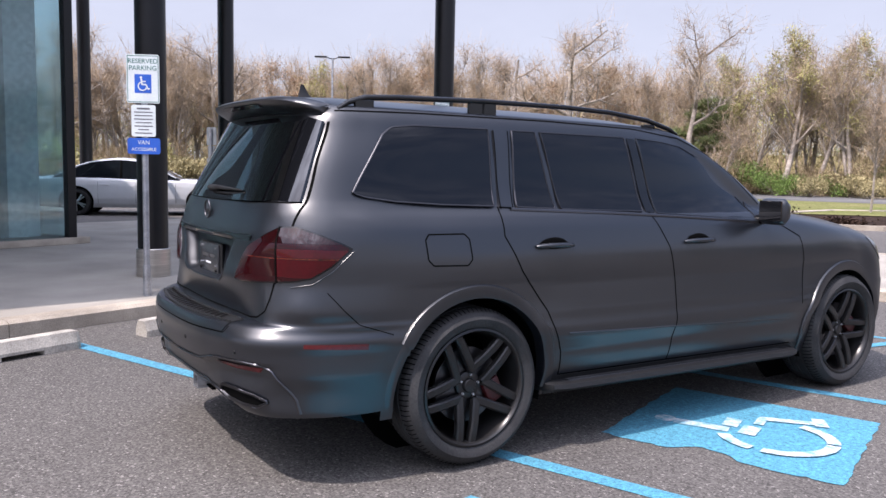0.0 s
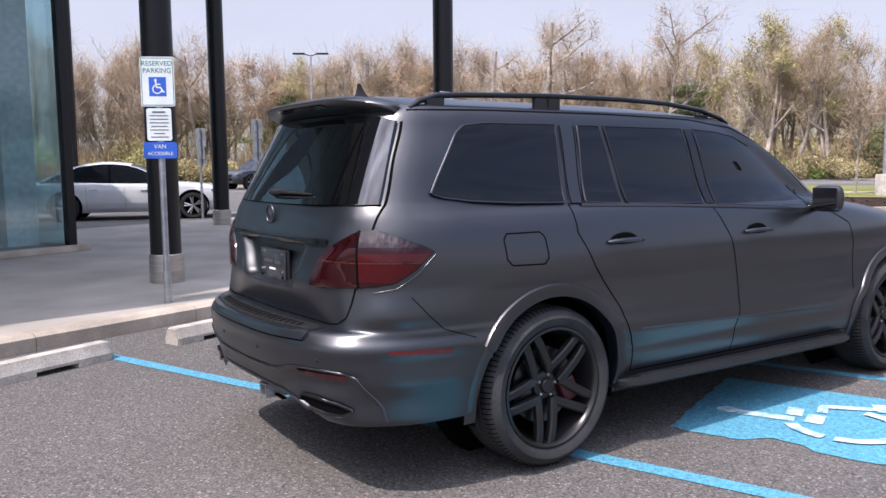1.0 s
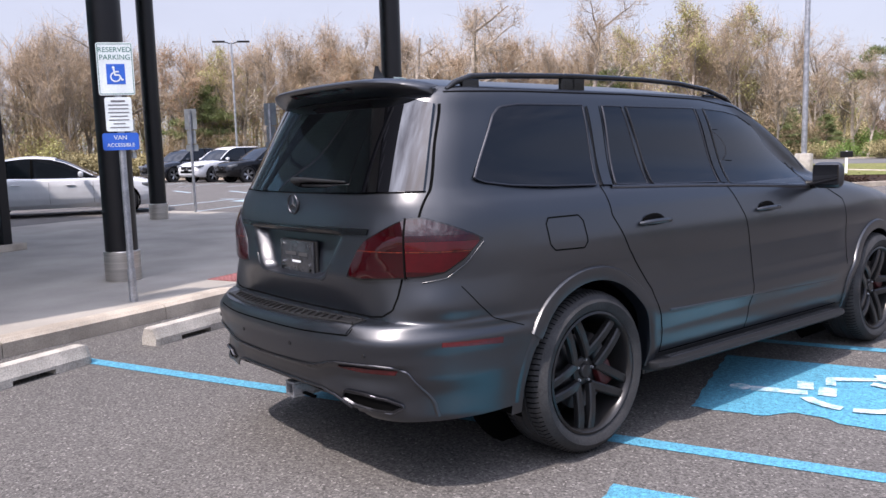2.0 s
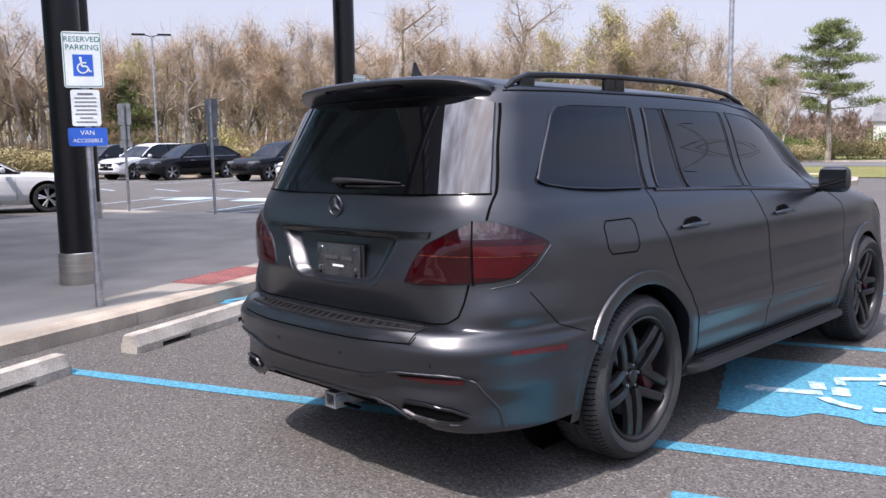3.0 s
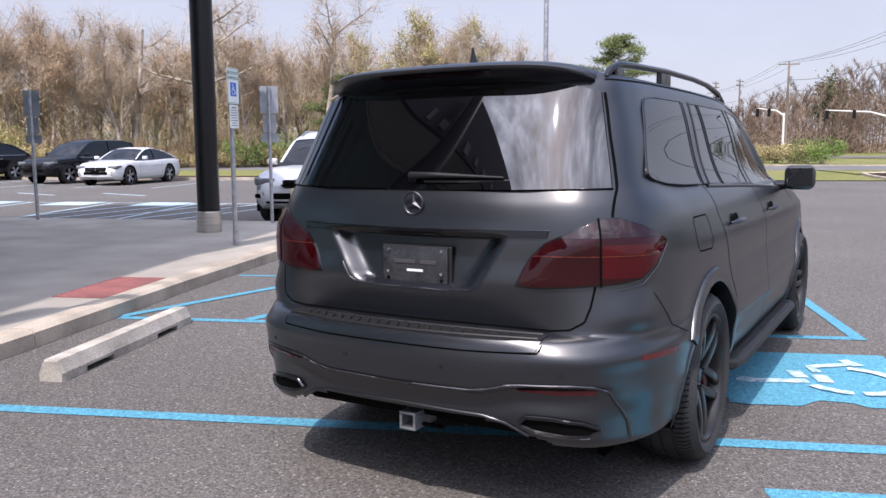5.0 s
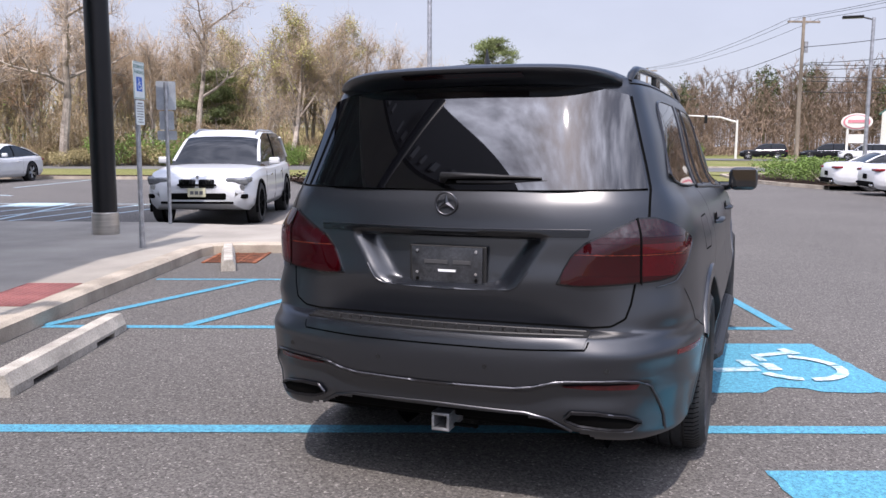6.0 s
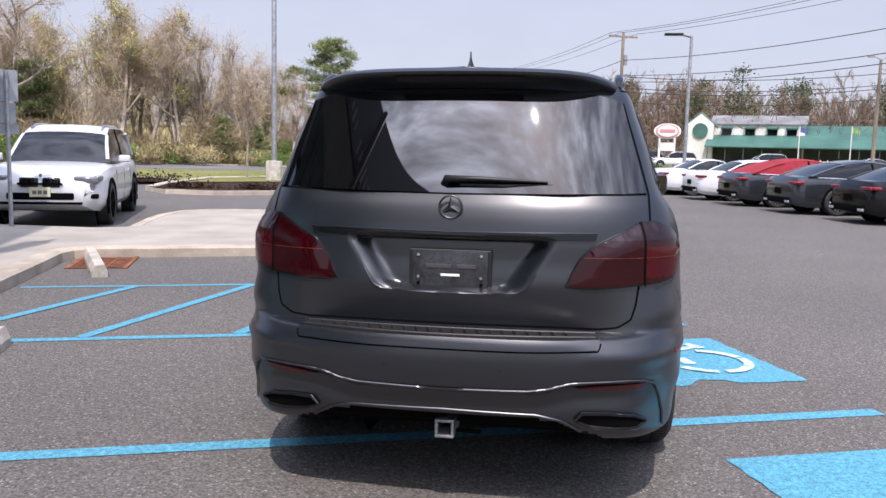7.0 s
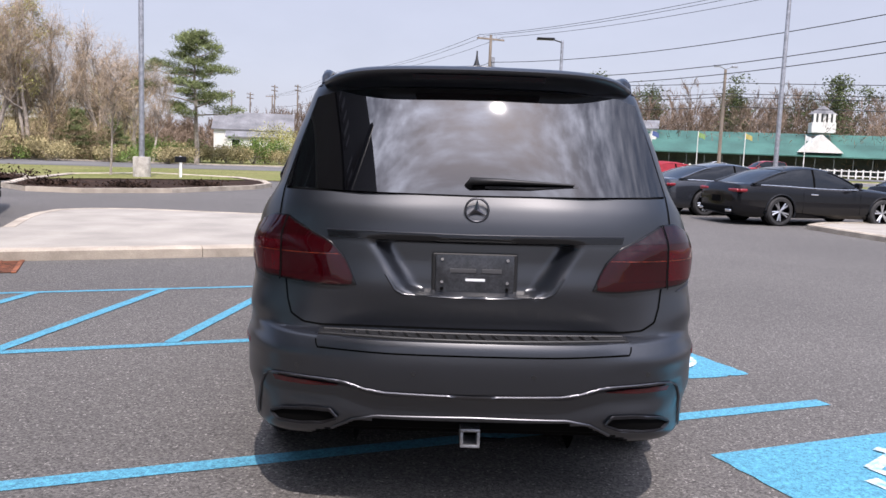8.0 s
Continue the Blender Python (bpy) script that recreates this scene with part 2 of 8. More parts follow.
def slab(bm, pts, z0, z1):
    """An upright prism over a plan outline."""
    lo = [bm.verts.new((p[0], p[1], z0)) for p in pts]
    hi = [bm.verts.new((p[0], p[1], z1)) for p in pts]
    n = len(pts)
    fs = [bm.faces.new(hi), bm.faces.new(lo[::-1])]
    for i in range(n):
        fs.append(bm.faces.new((lo[i], lo[(i + 1) % n], hi[(i + 1) % n], hi[i])))
    bmesh.ops.recalc_face_normals(bm, faces=fs)
    return fs


def sweep(bm, pts, r, seg=6, close=False, flat=1.0):
    """A tube along points; r: one radius or one a point."""
    pts = [Vector(p) for p in pts]
    n = len(pts)
    rings = []
    for i, p in enumerate(pts):
        a, b = pts[(i - 1) % n if close else max(i - 1, 0)], pts[(i + 1) % n if close else min(i + 1, n - 1)]
        q = (b - a).normalized().to_track_quat("Z", "Y")
        rr = r[i] if isinstance(r, (list, tuple)) else r
        rings.append([bm.verts.new(p + q @ Vector((rr * math.cos(t), rr * flat * math.sin(t), 0))) for t in [2 * math.pi * k / seg for k in range(seg)]])
    for i in range(n if close else n - 1):
        A, B = rings[i], rings[(i + 1) % n]
        for k in range(seg):
            bm.faces.new((A[k], A[(k + 1) % seg], B[(k + 1) % seg], B[k]))
    if not close:
        bm.faces.new(rings[0][::-1])
        bm.faces.new(rings[-1])


def revolve(bm, prof, seg=32, m=None):
    """Turns a profile of (radius, z) round z."""
    rings = [[bm.verts.new((r * math.cos(t), r * math.sin(t), z)) for t in [2 * math.pi * k / seg for k in range(seg)]] for r, z in prof]
    for A, B in zip(rings, rings[1:]):
        for k in range(seg):
            bm.faces.new((A[k], A[(k + 1) % seg], B[(k + 1) % seg], B[k]))
    vs = [v for r in rings for v in r]
    if m is not None:
        bmesh.ops.transform(bm, matrix=m, verts=vs)
    return vs


def lerp(x, xs, ys):
    return float(np.interp(x, xs, ys))


def ease(a, b, x):
    t = min(1, max(0, (x - a) / (b - a)))
    return t * t * (3 - 2 * t)


# ---- ground ----
def sheet(name, pts, z, material, label, category, step=0.0):
    bm = bmesh.new()
    bm.faces.new([bm.verts.new((p[0], p[1], z)) for p in pts])
    return tagged(part(name, bm, material), label, category, kind="structure")


# one sheet to the horizon, with the drained part near the car
bm = bmesh.new()
xs, ys = np.linspace(-1500, 1500, 41), np.linspace(-1000, 2500, 41)
grid = [[bm.verts.new((x, y, -0.03)) for x in xs] for y in ys]
for r0, r1 in zip(grid, grid[1:]):
    for i in range(40):
        bm.faces.new((r0[i], r0[i + 1], r1[i + 1], r1[i]))
tagged(part("ground", bm, LITTER, soft=30), "rough ground with dry leaf litter and grass to the horizon", "ground", kind="structure")


def lot_strip(name, a0, a1, b0, b1, lift, material, label, category, na=30, nb=1):
    """A sheet in the lot's grid, laid on the draining ground."""
    bm = bmesh.new()
    rows = []
    for j in range(nb + 1):
        row = []
        for i in range(na + 1):
            p = L(a0 + (a1 - a0) * i / na, b0 + (b1 - b0) * j / nb)
            row.append(bm.verts.new((p.x, p.y, lift)))
        rows.append(row)
    for r0, r1 in zip(rows, rows[1:]):
        for i in range(na):
            bm.faces.new((r0[i], r0[i + 1], r1[i + 1], r1[i]))
    return tagged(part(name, bm, material, soft=30), label, category, kind="structure")


lot_strip("parking_lot", -70, 70, -45, 29.5, 0.0, ASPHALT, "dark grey worn asphalt of the parking lot", "asphalt", 28, 15)


def stripe(bm, p, q, w, lift=0.004, n=24):
    """A painted stripe between two places of the lot's grid."""
    p, q = Vector(p), Vector(q)
    d = (q - p).normalized()
    s = Vector((-d.y, d.x)) * (w / 2)
    prev = None
    for i in range(n + 1):
        c = p + (q - p) * (i / n)
        wob = 1 + 0.10 * noise.noise(Vector((c.x * 9, c.y * 9, w)))
        pair = []
        for e in (c - s * wob, c + s * wob):
            g = L(e.x, e.y)
            pair.append(bm.verts.new((g.x, g.y, lift)))
        if prev:
            bm.faces.new((prev[0], pair[0], pair[1], prev[1]))
        prev = pair


def painted(name, p, q, w, label, material=None, lift=0.004):
    bm = bmesh.new()
    stripe(bm, p, q, w, lift)
    return tagged(part(name, bm, material or BLUEPAINT), label, "road marking", "blue parking lines", kind="structure")


LINE = "worn light blue painted line on the asphalt"
painted("stall_line", (-3.14, -0.10), (2.36, -0.115), 0.11, LINE)
painted("aisle_line", (-3.52, 2.26), (2.42, 2.25), 0.10, LINE)
painted("aisle_line", (-3.40, 4.57), (2.45, 4.62), 0.075, LINE)
painted("aisle_line", (2.38, 2.20), (2.43, 4.66), 0.10, LINE, lift=0.0065)
for k, a in enumerate((-3.53, -2.40, -1.28, -0.15, 0.97)):
    painted("hatch_line", (a, 2.3), (a + 1.2, 4.55), 0.10, "light blue diagonal hatch line of the access aisle", lift=0.0065)


def iso_symbol(bm, org, ea, eb, lift):
    """The wheelchair sign of access, in its own unit square."""
    layer = [0]

    def put(p):
        g = org + ea * p[0] + eb * p[1]
        return bm.verts.new((g.x, g.y, lift + 0.0006 * layer[0]))

    def bar(p, q, w):
        p, q = Vector(p), Vector(q)
        s = (q - p).normalized()
        s = Vector((-s.y, s.x)) * w / 2
        layer[0] += 1
        bm.faces.new([put(v) for v in (p - s, q - s, q + s, p + s)])

    def arc(c, r, a0, a1, w, n=20):
        prev = None
        layer[0] += 1
        for i in range(n + 1):
            t = radians(a0 + (a1 - a0) * i / n)
            pr = [put((c[0] + (r + e) * math.cos(t), c[1] + (r + e) * math.sin(t))) for e in (-w / 2, w / 2)]
            if prev:
                bm.faces.new((prev[0], pr[0], pr[1], prev[1]))
            prev = pr
    bm.faces.new([put((0.155 + 0.05 * math.cos(t), 0.40 + 0.05 * math.sin(t))) for t in [2 * math.pi * k / 16 for k in range(16)]])
    bar((0.205, 0.39), (0.45, 0.415), 0.075)
    bar((0.436, 0.467), (0.426, 0.60), 0.072)
    bar((0.533, 0.39), (0.530, 0.53), 0.078)
    bar((0.540, 0.575), (0.532, 0.69), 0.045)
    bar((0.520, 0.680), (0.775, 0.775), 0.058)
    bar((0.790, 0.730), (0.745, 0.850), 0.062)
    for a0, a1 in ((208, 257), (268, 366), (370, 436)):
        arc((0.655, 0.44), 0.232, a0, a1, 0.058)


def accessible_square(a0, a1, b0, b1):
    """A blue painted square with the white wheelchair sign."""
    bm = bmesh.new()
    n = 30
    vs = []
    for j in range(n + 1):
        row = []
        for i in range(n + 1):
            g = L(a0 + (a1 - a0) * i / n + (0.02 * noise.noise(Vector((j * 0.5, 3, b0))) if i in (0, n) else 0), b0 + (b1 - b0) * j / n + (0.02 * noise.noise(Vector((i * 0.45, 7, b0))) + 0.012 * noise.noise(Vector((i * 1.9, 3, b0)))  if j == 0 else 0) + 0.10 * max(0, 1 - j / 6) * ease(0.28, 0.42, i / n) * (1 - ease(0.54, 0.62, i / n)))
            row.append(bm.verts.new((g.x, g.y, 0.0045)))
        vs.append(row)
    for r0, r1 in zip(vs, vs[1:]):
        for i in range(n):
            bm.faces.new((r0[i], r0[i + 1], r1[i + 1], r1[i]))
    ob = part("accessible_marking", bm, BLUEPAINT)
    bm = bmesh.new()
    # the figure's head points to the kerb
    iso_symbol(bm, L(a0, b0), L(a1, b0) - L(a0, b0), L(a0, b1) - L(a0, b0), 0.0085)
    part("wheelchair_symbol", bm, WHITEPAINT, ob, "worn white wheelchair symbol")
    return tagged(ob, "light blue painted square with a white wheelchair symbol", "road marking", "accessible squares", kind="structure")


accessible_square(1.14, 2.37, 0.53, 1.74)
accessible_square(1.06, 2.26, -1.86, -0.65)

# ---- raised walk, kerb and island ----
WALK_Z = 0.13


def outline_walk():
    """Plan of the raised concrete walk with its island, in the lot's grid, kerb face outwards."""
    pts = [(-3.95, -14.0), (-3.70, -0.3), (-3.62, 1.2), (-3.58, 3.5), (-3.50, 5.2), (-3.46, 6.35), (-3.36, 6.62), (-3.12, 6.76)]
    pts += [(1.9, 7.08), (2.2, 7.2), (2.4, 7.6), (2.45, 8.2), (2.45, 10.8), (2.2, 11.4), (1.6, 11.8)]
    pts += [(0.4, 12.3), (-1.2, 13.05), (-2.0, 13.05), (-2.6, 12.7), (-2.9, 11.8), (-3.02, 10.9), (-3.1, 9.4), (-3.6, 9.25)]
    pts += [(-5.0, 9.7), (-12.7, 10.05), (-13.1, 3.6), (-13.1, -14)]
    return pts


KW = 0.16
walk_pts = outline_walk()
kerb_n = 22                       # the pieces of the outline that carry a kerb
bm = bmesh.new()
slab(bm, [L(a, b) for a, b in walk_pts], -0.2, WALK_Z)
walkway = tagged(part("pavement", bm, CONCRETE), "pale beige concrete walk and island, shaded under the canopy", "pavement", kind="structure")


def offset_line(pts, d):
    out = []
    for i, p in enumerate(pts):
        a, b = Vector(pts[max(i - 1, 0)]), Vector(pts[min(i + 1, len(pts) - 1)])
        t = (b - a).normalized()
        out.append(Vector(p) + Vector((t.y, -t.x)) * d)
    return out


kerb_in = [Vector(p) for p in walk_pts[:kerb_n]]
kerb_out = offset_line(walk_pts[:kerb_n], 0.05)
kerb_back = offset_line(walk_pts[:kerb_n], -0.15)


def kerb_pieces():
    """Kerb stones with narrow joints between them."""
    root = tagged(new("kerb"), "pale concrete kerb with joints along the walk", "kerb", kind="structure")
    count = 0
    for i in range(kerb_n - 1):
        ln = (kerb_in[i + 1] - kerb_in[i]).length
        k = max(1, round(ln / 3.0)) if ln > 1.2 else 1
        for j in range(k):
            s0, s1 = j / k + 0.004 / ln * (1 if j else 1), (j + 1) / k - 0.004 / ln
            o0, o1 = kerb_out[i].lerp(kerb_out[i + 1], s0), kerb_out[i].lerp(kerb_out[i + 1], s1)
            b0, b1 = kerb_back[i].lerp(kerb_back[i + 1], s0), kerb_back[i].lerp(kerb_back[i + 1], s1)
            f0, f1 = o0.lerp(b0, 0.22), o1.lerp(b1, 0.22)
            bm = bmesh.new()
            prof0 = [(o0, -0.2), (o0, WALK_Z - 0.02), (f0, WALK_Z + 0.006), (b0, WALK_Z + 0.006), (b0, -0.2)]
            prof1 = [(o1, -0.2), (o1, WALK_Z - 0.02), (f1, WALK_Z + 0.006), (b1, WALK_Z + 0.006), (b1, -0.2)]
            A = [bm.verts.new((*L(p.x, p.y).xy, z)) for p, z in prof0]
            B = [bm.verts.new((*L(p.x, p.y).xy, z)) for p, z in prof1]
            for q in range(4):
                bm.faces.new((A[q], B[q], B[q + 1], A[q + 1]))
            bm.faces.new(A[::-1])
            bm.faces.new(B)
            bmesh.ops.recalc_face_normals(bm, faces=bm.faces[:])
            part("kerb_stone", bm, KERB, root)
            count += 1


kerb_pieces()


def wheel_stop(a, b, turn, length=1.83):
    """A precast wheel stop with drainage notches beneath."""
    p = L(a, b)
    ob_bm = bmesh.new()
    h, w = 0.135, 0.17
    cuts = [-length / 2, -0.62, -0.30, 0.30, 0.62, length / 2]
    prof = lambda lo: [(-w / 2, lo), (-w / 2, 0.055), (-w / 2 + 0.035, h), (w / 2 - 0.035, h), (w / 2, 0.055), (w / 2, lo)]
    rings = []
    for i, x in enumerate([cuts[0], cuts[0] + 0.03, cuts[1], cuts[1], cuts[2], cuts[2], cuts[3], cuts[3], cuts[4], cuts[4], cuts[5] - 0.03, cuts[5]]):
        lo = 0.035 if i in (3, 4, 7, 8) else 0.0
        sc = 0.9 if i in (0, 11) else 1.0
        rings.append([ob_bm.verts.new((x, y * sc, z * (0.95 if i in (0, 11) else 1) if z > lo else z)) for y, z in prof(lo)])
    for A, B in zip(rings, rings[1:]):
        for k in range(6):
            ob_bm.faces.new((A[k], A[(k + 1) % 6], B[(k + 1) % 6], B[k]))
    ob_bm.faces.new(rings[0][::-1])
    ob_bm.faces.new(rings[-1])
    bmesh.ops.recalc_face_normals(ob_bm, faces=ob_bm.faces[:])
    ob = part("wheel_stop", ob_bm, STOPMAT)
    ob.matrix_world = pose(p.x, p.y, 0, 0, 0, LOT + turn)
    return tagged(ob, "weathered grey concrete wheel stop with drain notches", "wheel stop", "wheel stops")


wheel_stop(-2.955, -1.05, 91)
wheel_stop(-2.915, 1.29, 89.5, 1.75)
wheel_stop(-2.98, 5.98, 104, 1.7)

# ---- the dark sport utility vehicle ----
def pchip(xs, ys, xq):
    """Monotone cubic interpolation of rows ys at xs."""
    xs, ys, xq = np.asarray(xs, float), np.asarray(ys, float), np.asarray(xq, float)
    h = np.diff(xs)
    shape = (-1,) + (1,) * (ys.ndim - 1)
    d = np.diff(ys, axis=0) / h.reshape(shape)
    m = np.zeros_like(ys)
    m[0], m[-1] = d[0], d[-1]
    prod = d[:-1] * d[1:]
    hm = 2 * prod / np.where(np.abs(d[:-1] + d[1:]) < 1e-9, 1e-9, d[:-1] + d[1:])
    m[1:-1] = np.where(prod > 0, hm, 0)
    i = np.clip(np.searchsorted(xs, xq) - 1, 0, len(h) - 1)
    t = ((xq - xs[i]) / h[i]).reshape(shape)
    hh = h[i].reshape(shape)
    return ys[i] * (2 * t**3 - 3 * t**2 + 1) + hh * m[i] * (t**3 - 2 * t**2 + t) + ys[i + 1] * (-2 * t**3 + 3 * t**2) + hh * m[i + 1] * (t**3 - t**2)


# horizontal slices: z, rear middle y, rear quarter (x, y), corner (x, y) three times, side half width, front shoulder y, front middle y, front half width
SLICES = [
    (0.27, -0.98, (0.42, -0.97), (0.70, -0.93), (0.80, -0.82), (0.865, -0.66), 0.875, 3.55, 3.80, 0.72),
    (0.34, -1.08, (0.42, -1.07), (0.715, -1.01), (0.82, -0.87), (0.88, -0.67), 0.895, 3.60, 3.90, 0.74),
    (0.42, -1.14, (0.42, -1.115), (0.70, -1.03), (0.82, -0.88), (0.885, -0.68), 0.92, 3.62, 3.94, 0.75),
    (0.52, -1.175, (0.42, -1.145), (0.715, -1.05), (0.835, -0.90), (0.90, -0.68), 0.935, 3.64, 3.96, 0.76),
    (0.63, -1.19, (0.42, -1.160), (0.72, -1.055), (0.84, -0.90), (0.905, -0.68), 0.955, 3.64, 3.97, 0.76),
    (0.675, -1.185, (0.42, -1.155), (0.716, -1.042), (0.835, -0.889), (0.90, -0.67), 0.948, 3.64, 3.97, 0.76),
    (0.715, -1.17, (0.42, -1.140), (0.706, -1.021), (0.827, -0.873), (0.895, -0.66), 0.944, 3.64, 3.96, 0.76),
    (0.728, -1.008, (0.42, -0.996), (0.695, -0.985), (0.824, -0.868), (0.89, -0.655), 0.942, 3.63, 3.96, 0.76),
    (0.78, -1.018, (0.42, -1.004), (0.69, -0.975), (0.832, -0.87), (0.895, -0.66), 0.938, 3.62, 3.95, 0.76),
    (0.90, -1.042, (0.42, -1.024), (0.685, -0.955), (0.826, -0.84), (0.89, -0.65), 0.935, 3.60, 3.93, 0.75),
    (0.985, -1.032, (0.42, -1.013), (0.685, -0.945), (0.826, -0.83), (0.888, -0.645), 0.930, 3.55, 3.90, 0.74),
    (1.06, -1.026, (0.42, -1.008), (0.685, -0.940), (0.82, -0.82), (0.882, -0.635), 0.918, 3.40, 3.78, 0.70),
    (1.13, -1.014, (0.42, -0.997), (0.68, -0.93), (0.81, -0.805), (0.868, -0.625), 0.900, 3.05, 3.50, 0.67),
    (1.19, -0.996, (0.42, -0.979), (0.675, -0.915), (0.795, -0.785), (0.845, -0.615), 0.868, 2.62, 2.97, 0.68),
    (1.235, -0.978, (0.42, -0.957), (0.665, -0.897), (0.778, -0.768), (0.815, -0.60), 0.830, 2.38, 2.64, 0.69),
    (1.27, -0.963, (0.42, -0.939), (0.655, -0.88), (0.762, -0.755), (0.797, -0.59), 0.812, 2.30, 2.56, 0.69),
    (1.45, -0.880, (0.40, -0.857), (0.61, -0.80), (0.71, -0.69), (0.745, -0.53), 0.762, 2.04, 2.28, 0.65),
    (1.58, -0.815, (0.37, -0.794), (0.572, -0.742), (0.668, -0.635), (0.70, -0.485), 0.724, 1.82, 2.06, 0.61),
    (1.655, -0.775, (0.36, -0.756), (0.557, -0.708), (0.644, -0.61), (0.675, -0.455), 0.698, 1.67, 1.88, 0.58),
    (1.695, -0.745, (0.35, -0.728), (0.537, -0.682), (0.622, -0.585), (0.65, -0.435), 0.672, 1.54, 1.74, 0.55),
]
FRAC = (0.12, 0.30, 0.52, 0.76, 0.92)
SIDEX = (0.992, 1.0, 1.0, 0.99, 0.945)


def slice_curve(s):
    z, yr, q, c1, c2, c3, xs_, yfs, yf, xf = s
    k = 1.022
    q, c1, c2, c3, xs_, xf = (q[0] * k, q[1]), (c1[0] * k, c1[1]), (c2[0] * k + 0.008, c2[1]), (c3[0] * k + 0.008, c3[1]), xs_ * k, xf * k
    pts = [(-q[0], q[1]), (0, yr), q, c1, c2, c3]
    for f, k in zip(FRAC, SIDEX):
        pts.append((xs_ * k, c3[1] + (yfs - c3[1]) * f))
    pts += [(xf * 1.10 if xf * 1.10 < xs_ else xf, yfs), (xf * 0.62, yf - 0.06), (0, yf), (-xf * 0.62, yf - 0.06)]
    return np.array(pts)


def catmull(P, n):
    out = []
    for i in range(1, len(P) - 2):
        p0, p1, p2, p3 = P[i - 1], P[i], P[i + 1], P[i + 2]
        t0 = 0
        t1 = t0 + np.linalg.norm(p1 - p0) ** 0.5
        t2 = t1 + np.linalg.norm(p2 - p1) ** 0.5
        t3 = t2 + np.linalg.norm(p3 - p2) ** 0.5
        for k in range(n[i - 1]):
            t = t1 + (t2 - t1) * k / n[i - 1]
            a1 = (t1 - t) / (t1 - t0) * p0 + (t - t0) / (t1 - t0) * p1
            a2 = (t2 - t) / (t2 - t1) * p1 + (t - t1) / (t2 - t1) * p2
            a3 = (t3 - t) / (t3 - t2) * p2 + (t - t2) / (t3 - t2) * p3
            b1 = (t2 - t) / (t2 - t0) * a1 + (t - t0) / (t2 - t0) * a2
            b2 = (t3 - t) / (t3 - t1) * a2 + (t - t1) / (t3 - t1) * a3
            out.append((t2 - t) / (t2 - t1) * b1 + (t - t1) / (t2 - t1) * b2)
    out.append(P[-2])
    return np.array(out)


NSUB = [28, 18, 8, 8, 8, 14, 22, 28, 30, 20, 10, 8, 8]
rings = np.array([catmull(slice_curve(s), NSUB) for s in SLICES])           # levels x points x (x, y)
zl = np.array([s[0] for s in SLICES])
zq = np.unique(np.concatenate([zl] + [np.linspace(a, b, max(2, int(math.ceil((b - a) / 0.0125)) + 1)) for a, b in zip(zl, zl[1:])]))
zq = zq[np.concatenate([[True], np.diff(zq) > 1e-5])]
skin = pchip(zl, rings, zq)
NJ = skin.shape[1]
ROOF = [0.93, 0.84, 0.70, 0.52, 0.30, 0.0]


def roof_z(y, f):
    crown = 0.085 * (1 - f ** 2.2)
    return 1.695 + crown * lerp(y, (-0.8, -0.45, 0.2, 0.9, 1.3, 1.75), (0.76, 0.96, 1.0, 0.98, 0.82, 0.2))


def dent(x, y, z):
    """Presses the number plate recess and the lower bumper hollow into the tail."""
    if y > -0.85:
        return y
    half = lerp(z, (0.866, 0.90, 1.06), (0.262, 0.305, 0.412))
    y += 0.060 * ease(0.0, 0.085, half - abs(x)) * ease(0.862, 0.892, z) * (1 - ease(1.066, 1.076, z))
    wave = lerp(abs(x), (0.36, 0.50, 0.80), (0.515, 0.55, 0.555))
    y += 0.022 * ease(0, 0.012, wave - z) * (1 - ease(0.05, 0.13, wave - z)) * (1 - ease(0.76, 0.84, abs(x)))
    return y


SIDEZ = np.linspace(0.27, 1.13, 174)
SIDED = pchip((0.27, 0.30, 0.45, 0.550, 0.570, 0.62, 0.75, 0.965, 1.0, 1.12, 1.14), (0.0, 0.0, -0.004, 0.006, 0.008, 0.002, -0.005, 0.007, 0.0075, 0.0, 0.0), SIDEZ)
TAILZ = (0.40, 0.50, 0.60, 0.648, 0.660, 0.672, 0.72, 0.80, 0.90)
TAILD = (0.0, -0.008, 0.000, 0.008, 0.010, 0.007, -0.010, -0.006, 0.0)


def sculpt(x, y, z):
    """Door creases and the ridge round the bumper's corners."""
    k = ease(0.30, 0.62, y) * (1 - ease(2.35, 2.65, y))
    k2 = ease(-0.55, 0.0, y) * (1 - ease(2.9, 3.5, y)) * (1 if z > 0.88 else 0)
    k = max(k, k2)
    x += math.copysign(k * lerp(z, SIDEZ, SIDED), x) if abs(x) > 0.5 else 0
    if y < -0.30 and abs(x) > 0.45:
        t = lerp(z, TAILZ, TAILD) * (1 - ease(-0.55, -0.38, y)) * ease(0.45, 0.66, abs(x))
        d = Vector((abs(x) - 0.40, y + 0.45)).normalized()
        x += math.copysign(d.x * t, x)
        y += d.y * t
    return x, y


def body_rows():
    rows = [[(sx_, dent(sx_, sy_, z), z) for sx_, sy_ in [sculpt(x, y, z) for x, y in ring]] for ring, z in zip(skin, zq)]
    top = skin[-1]
    for f in ROOF:
        rows.append([(x * f, y, roof_z(y, f)) for x, y in top])
    return rows


WHEELS = ((0.0, 0.385), (3.075, 0.385))
ARCH = 0.448


def hem(x):
    """Height of the rear bumper's lower edge."""
    return lerp(abs(x), (0.0, 0.34, 0.45, 0.54, 0.62, 0.95), (0.414, 0.410, 0.390, 0.352, 0.322, 0.315))


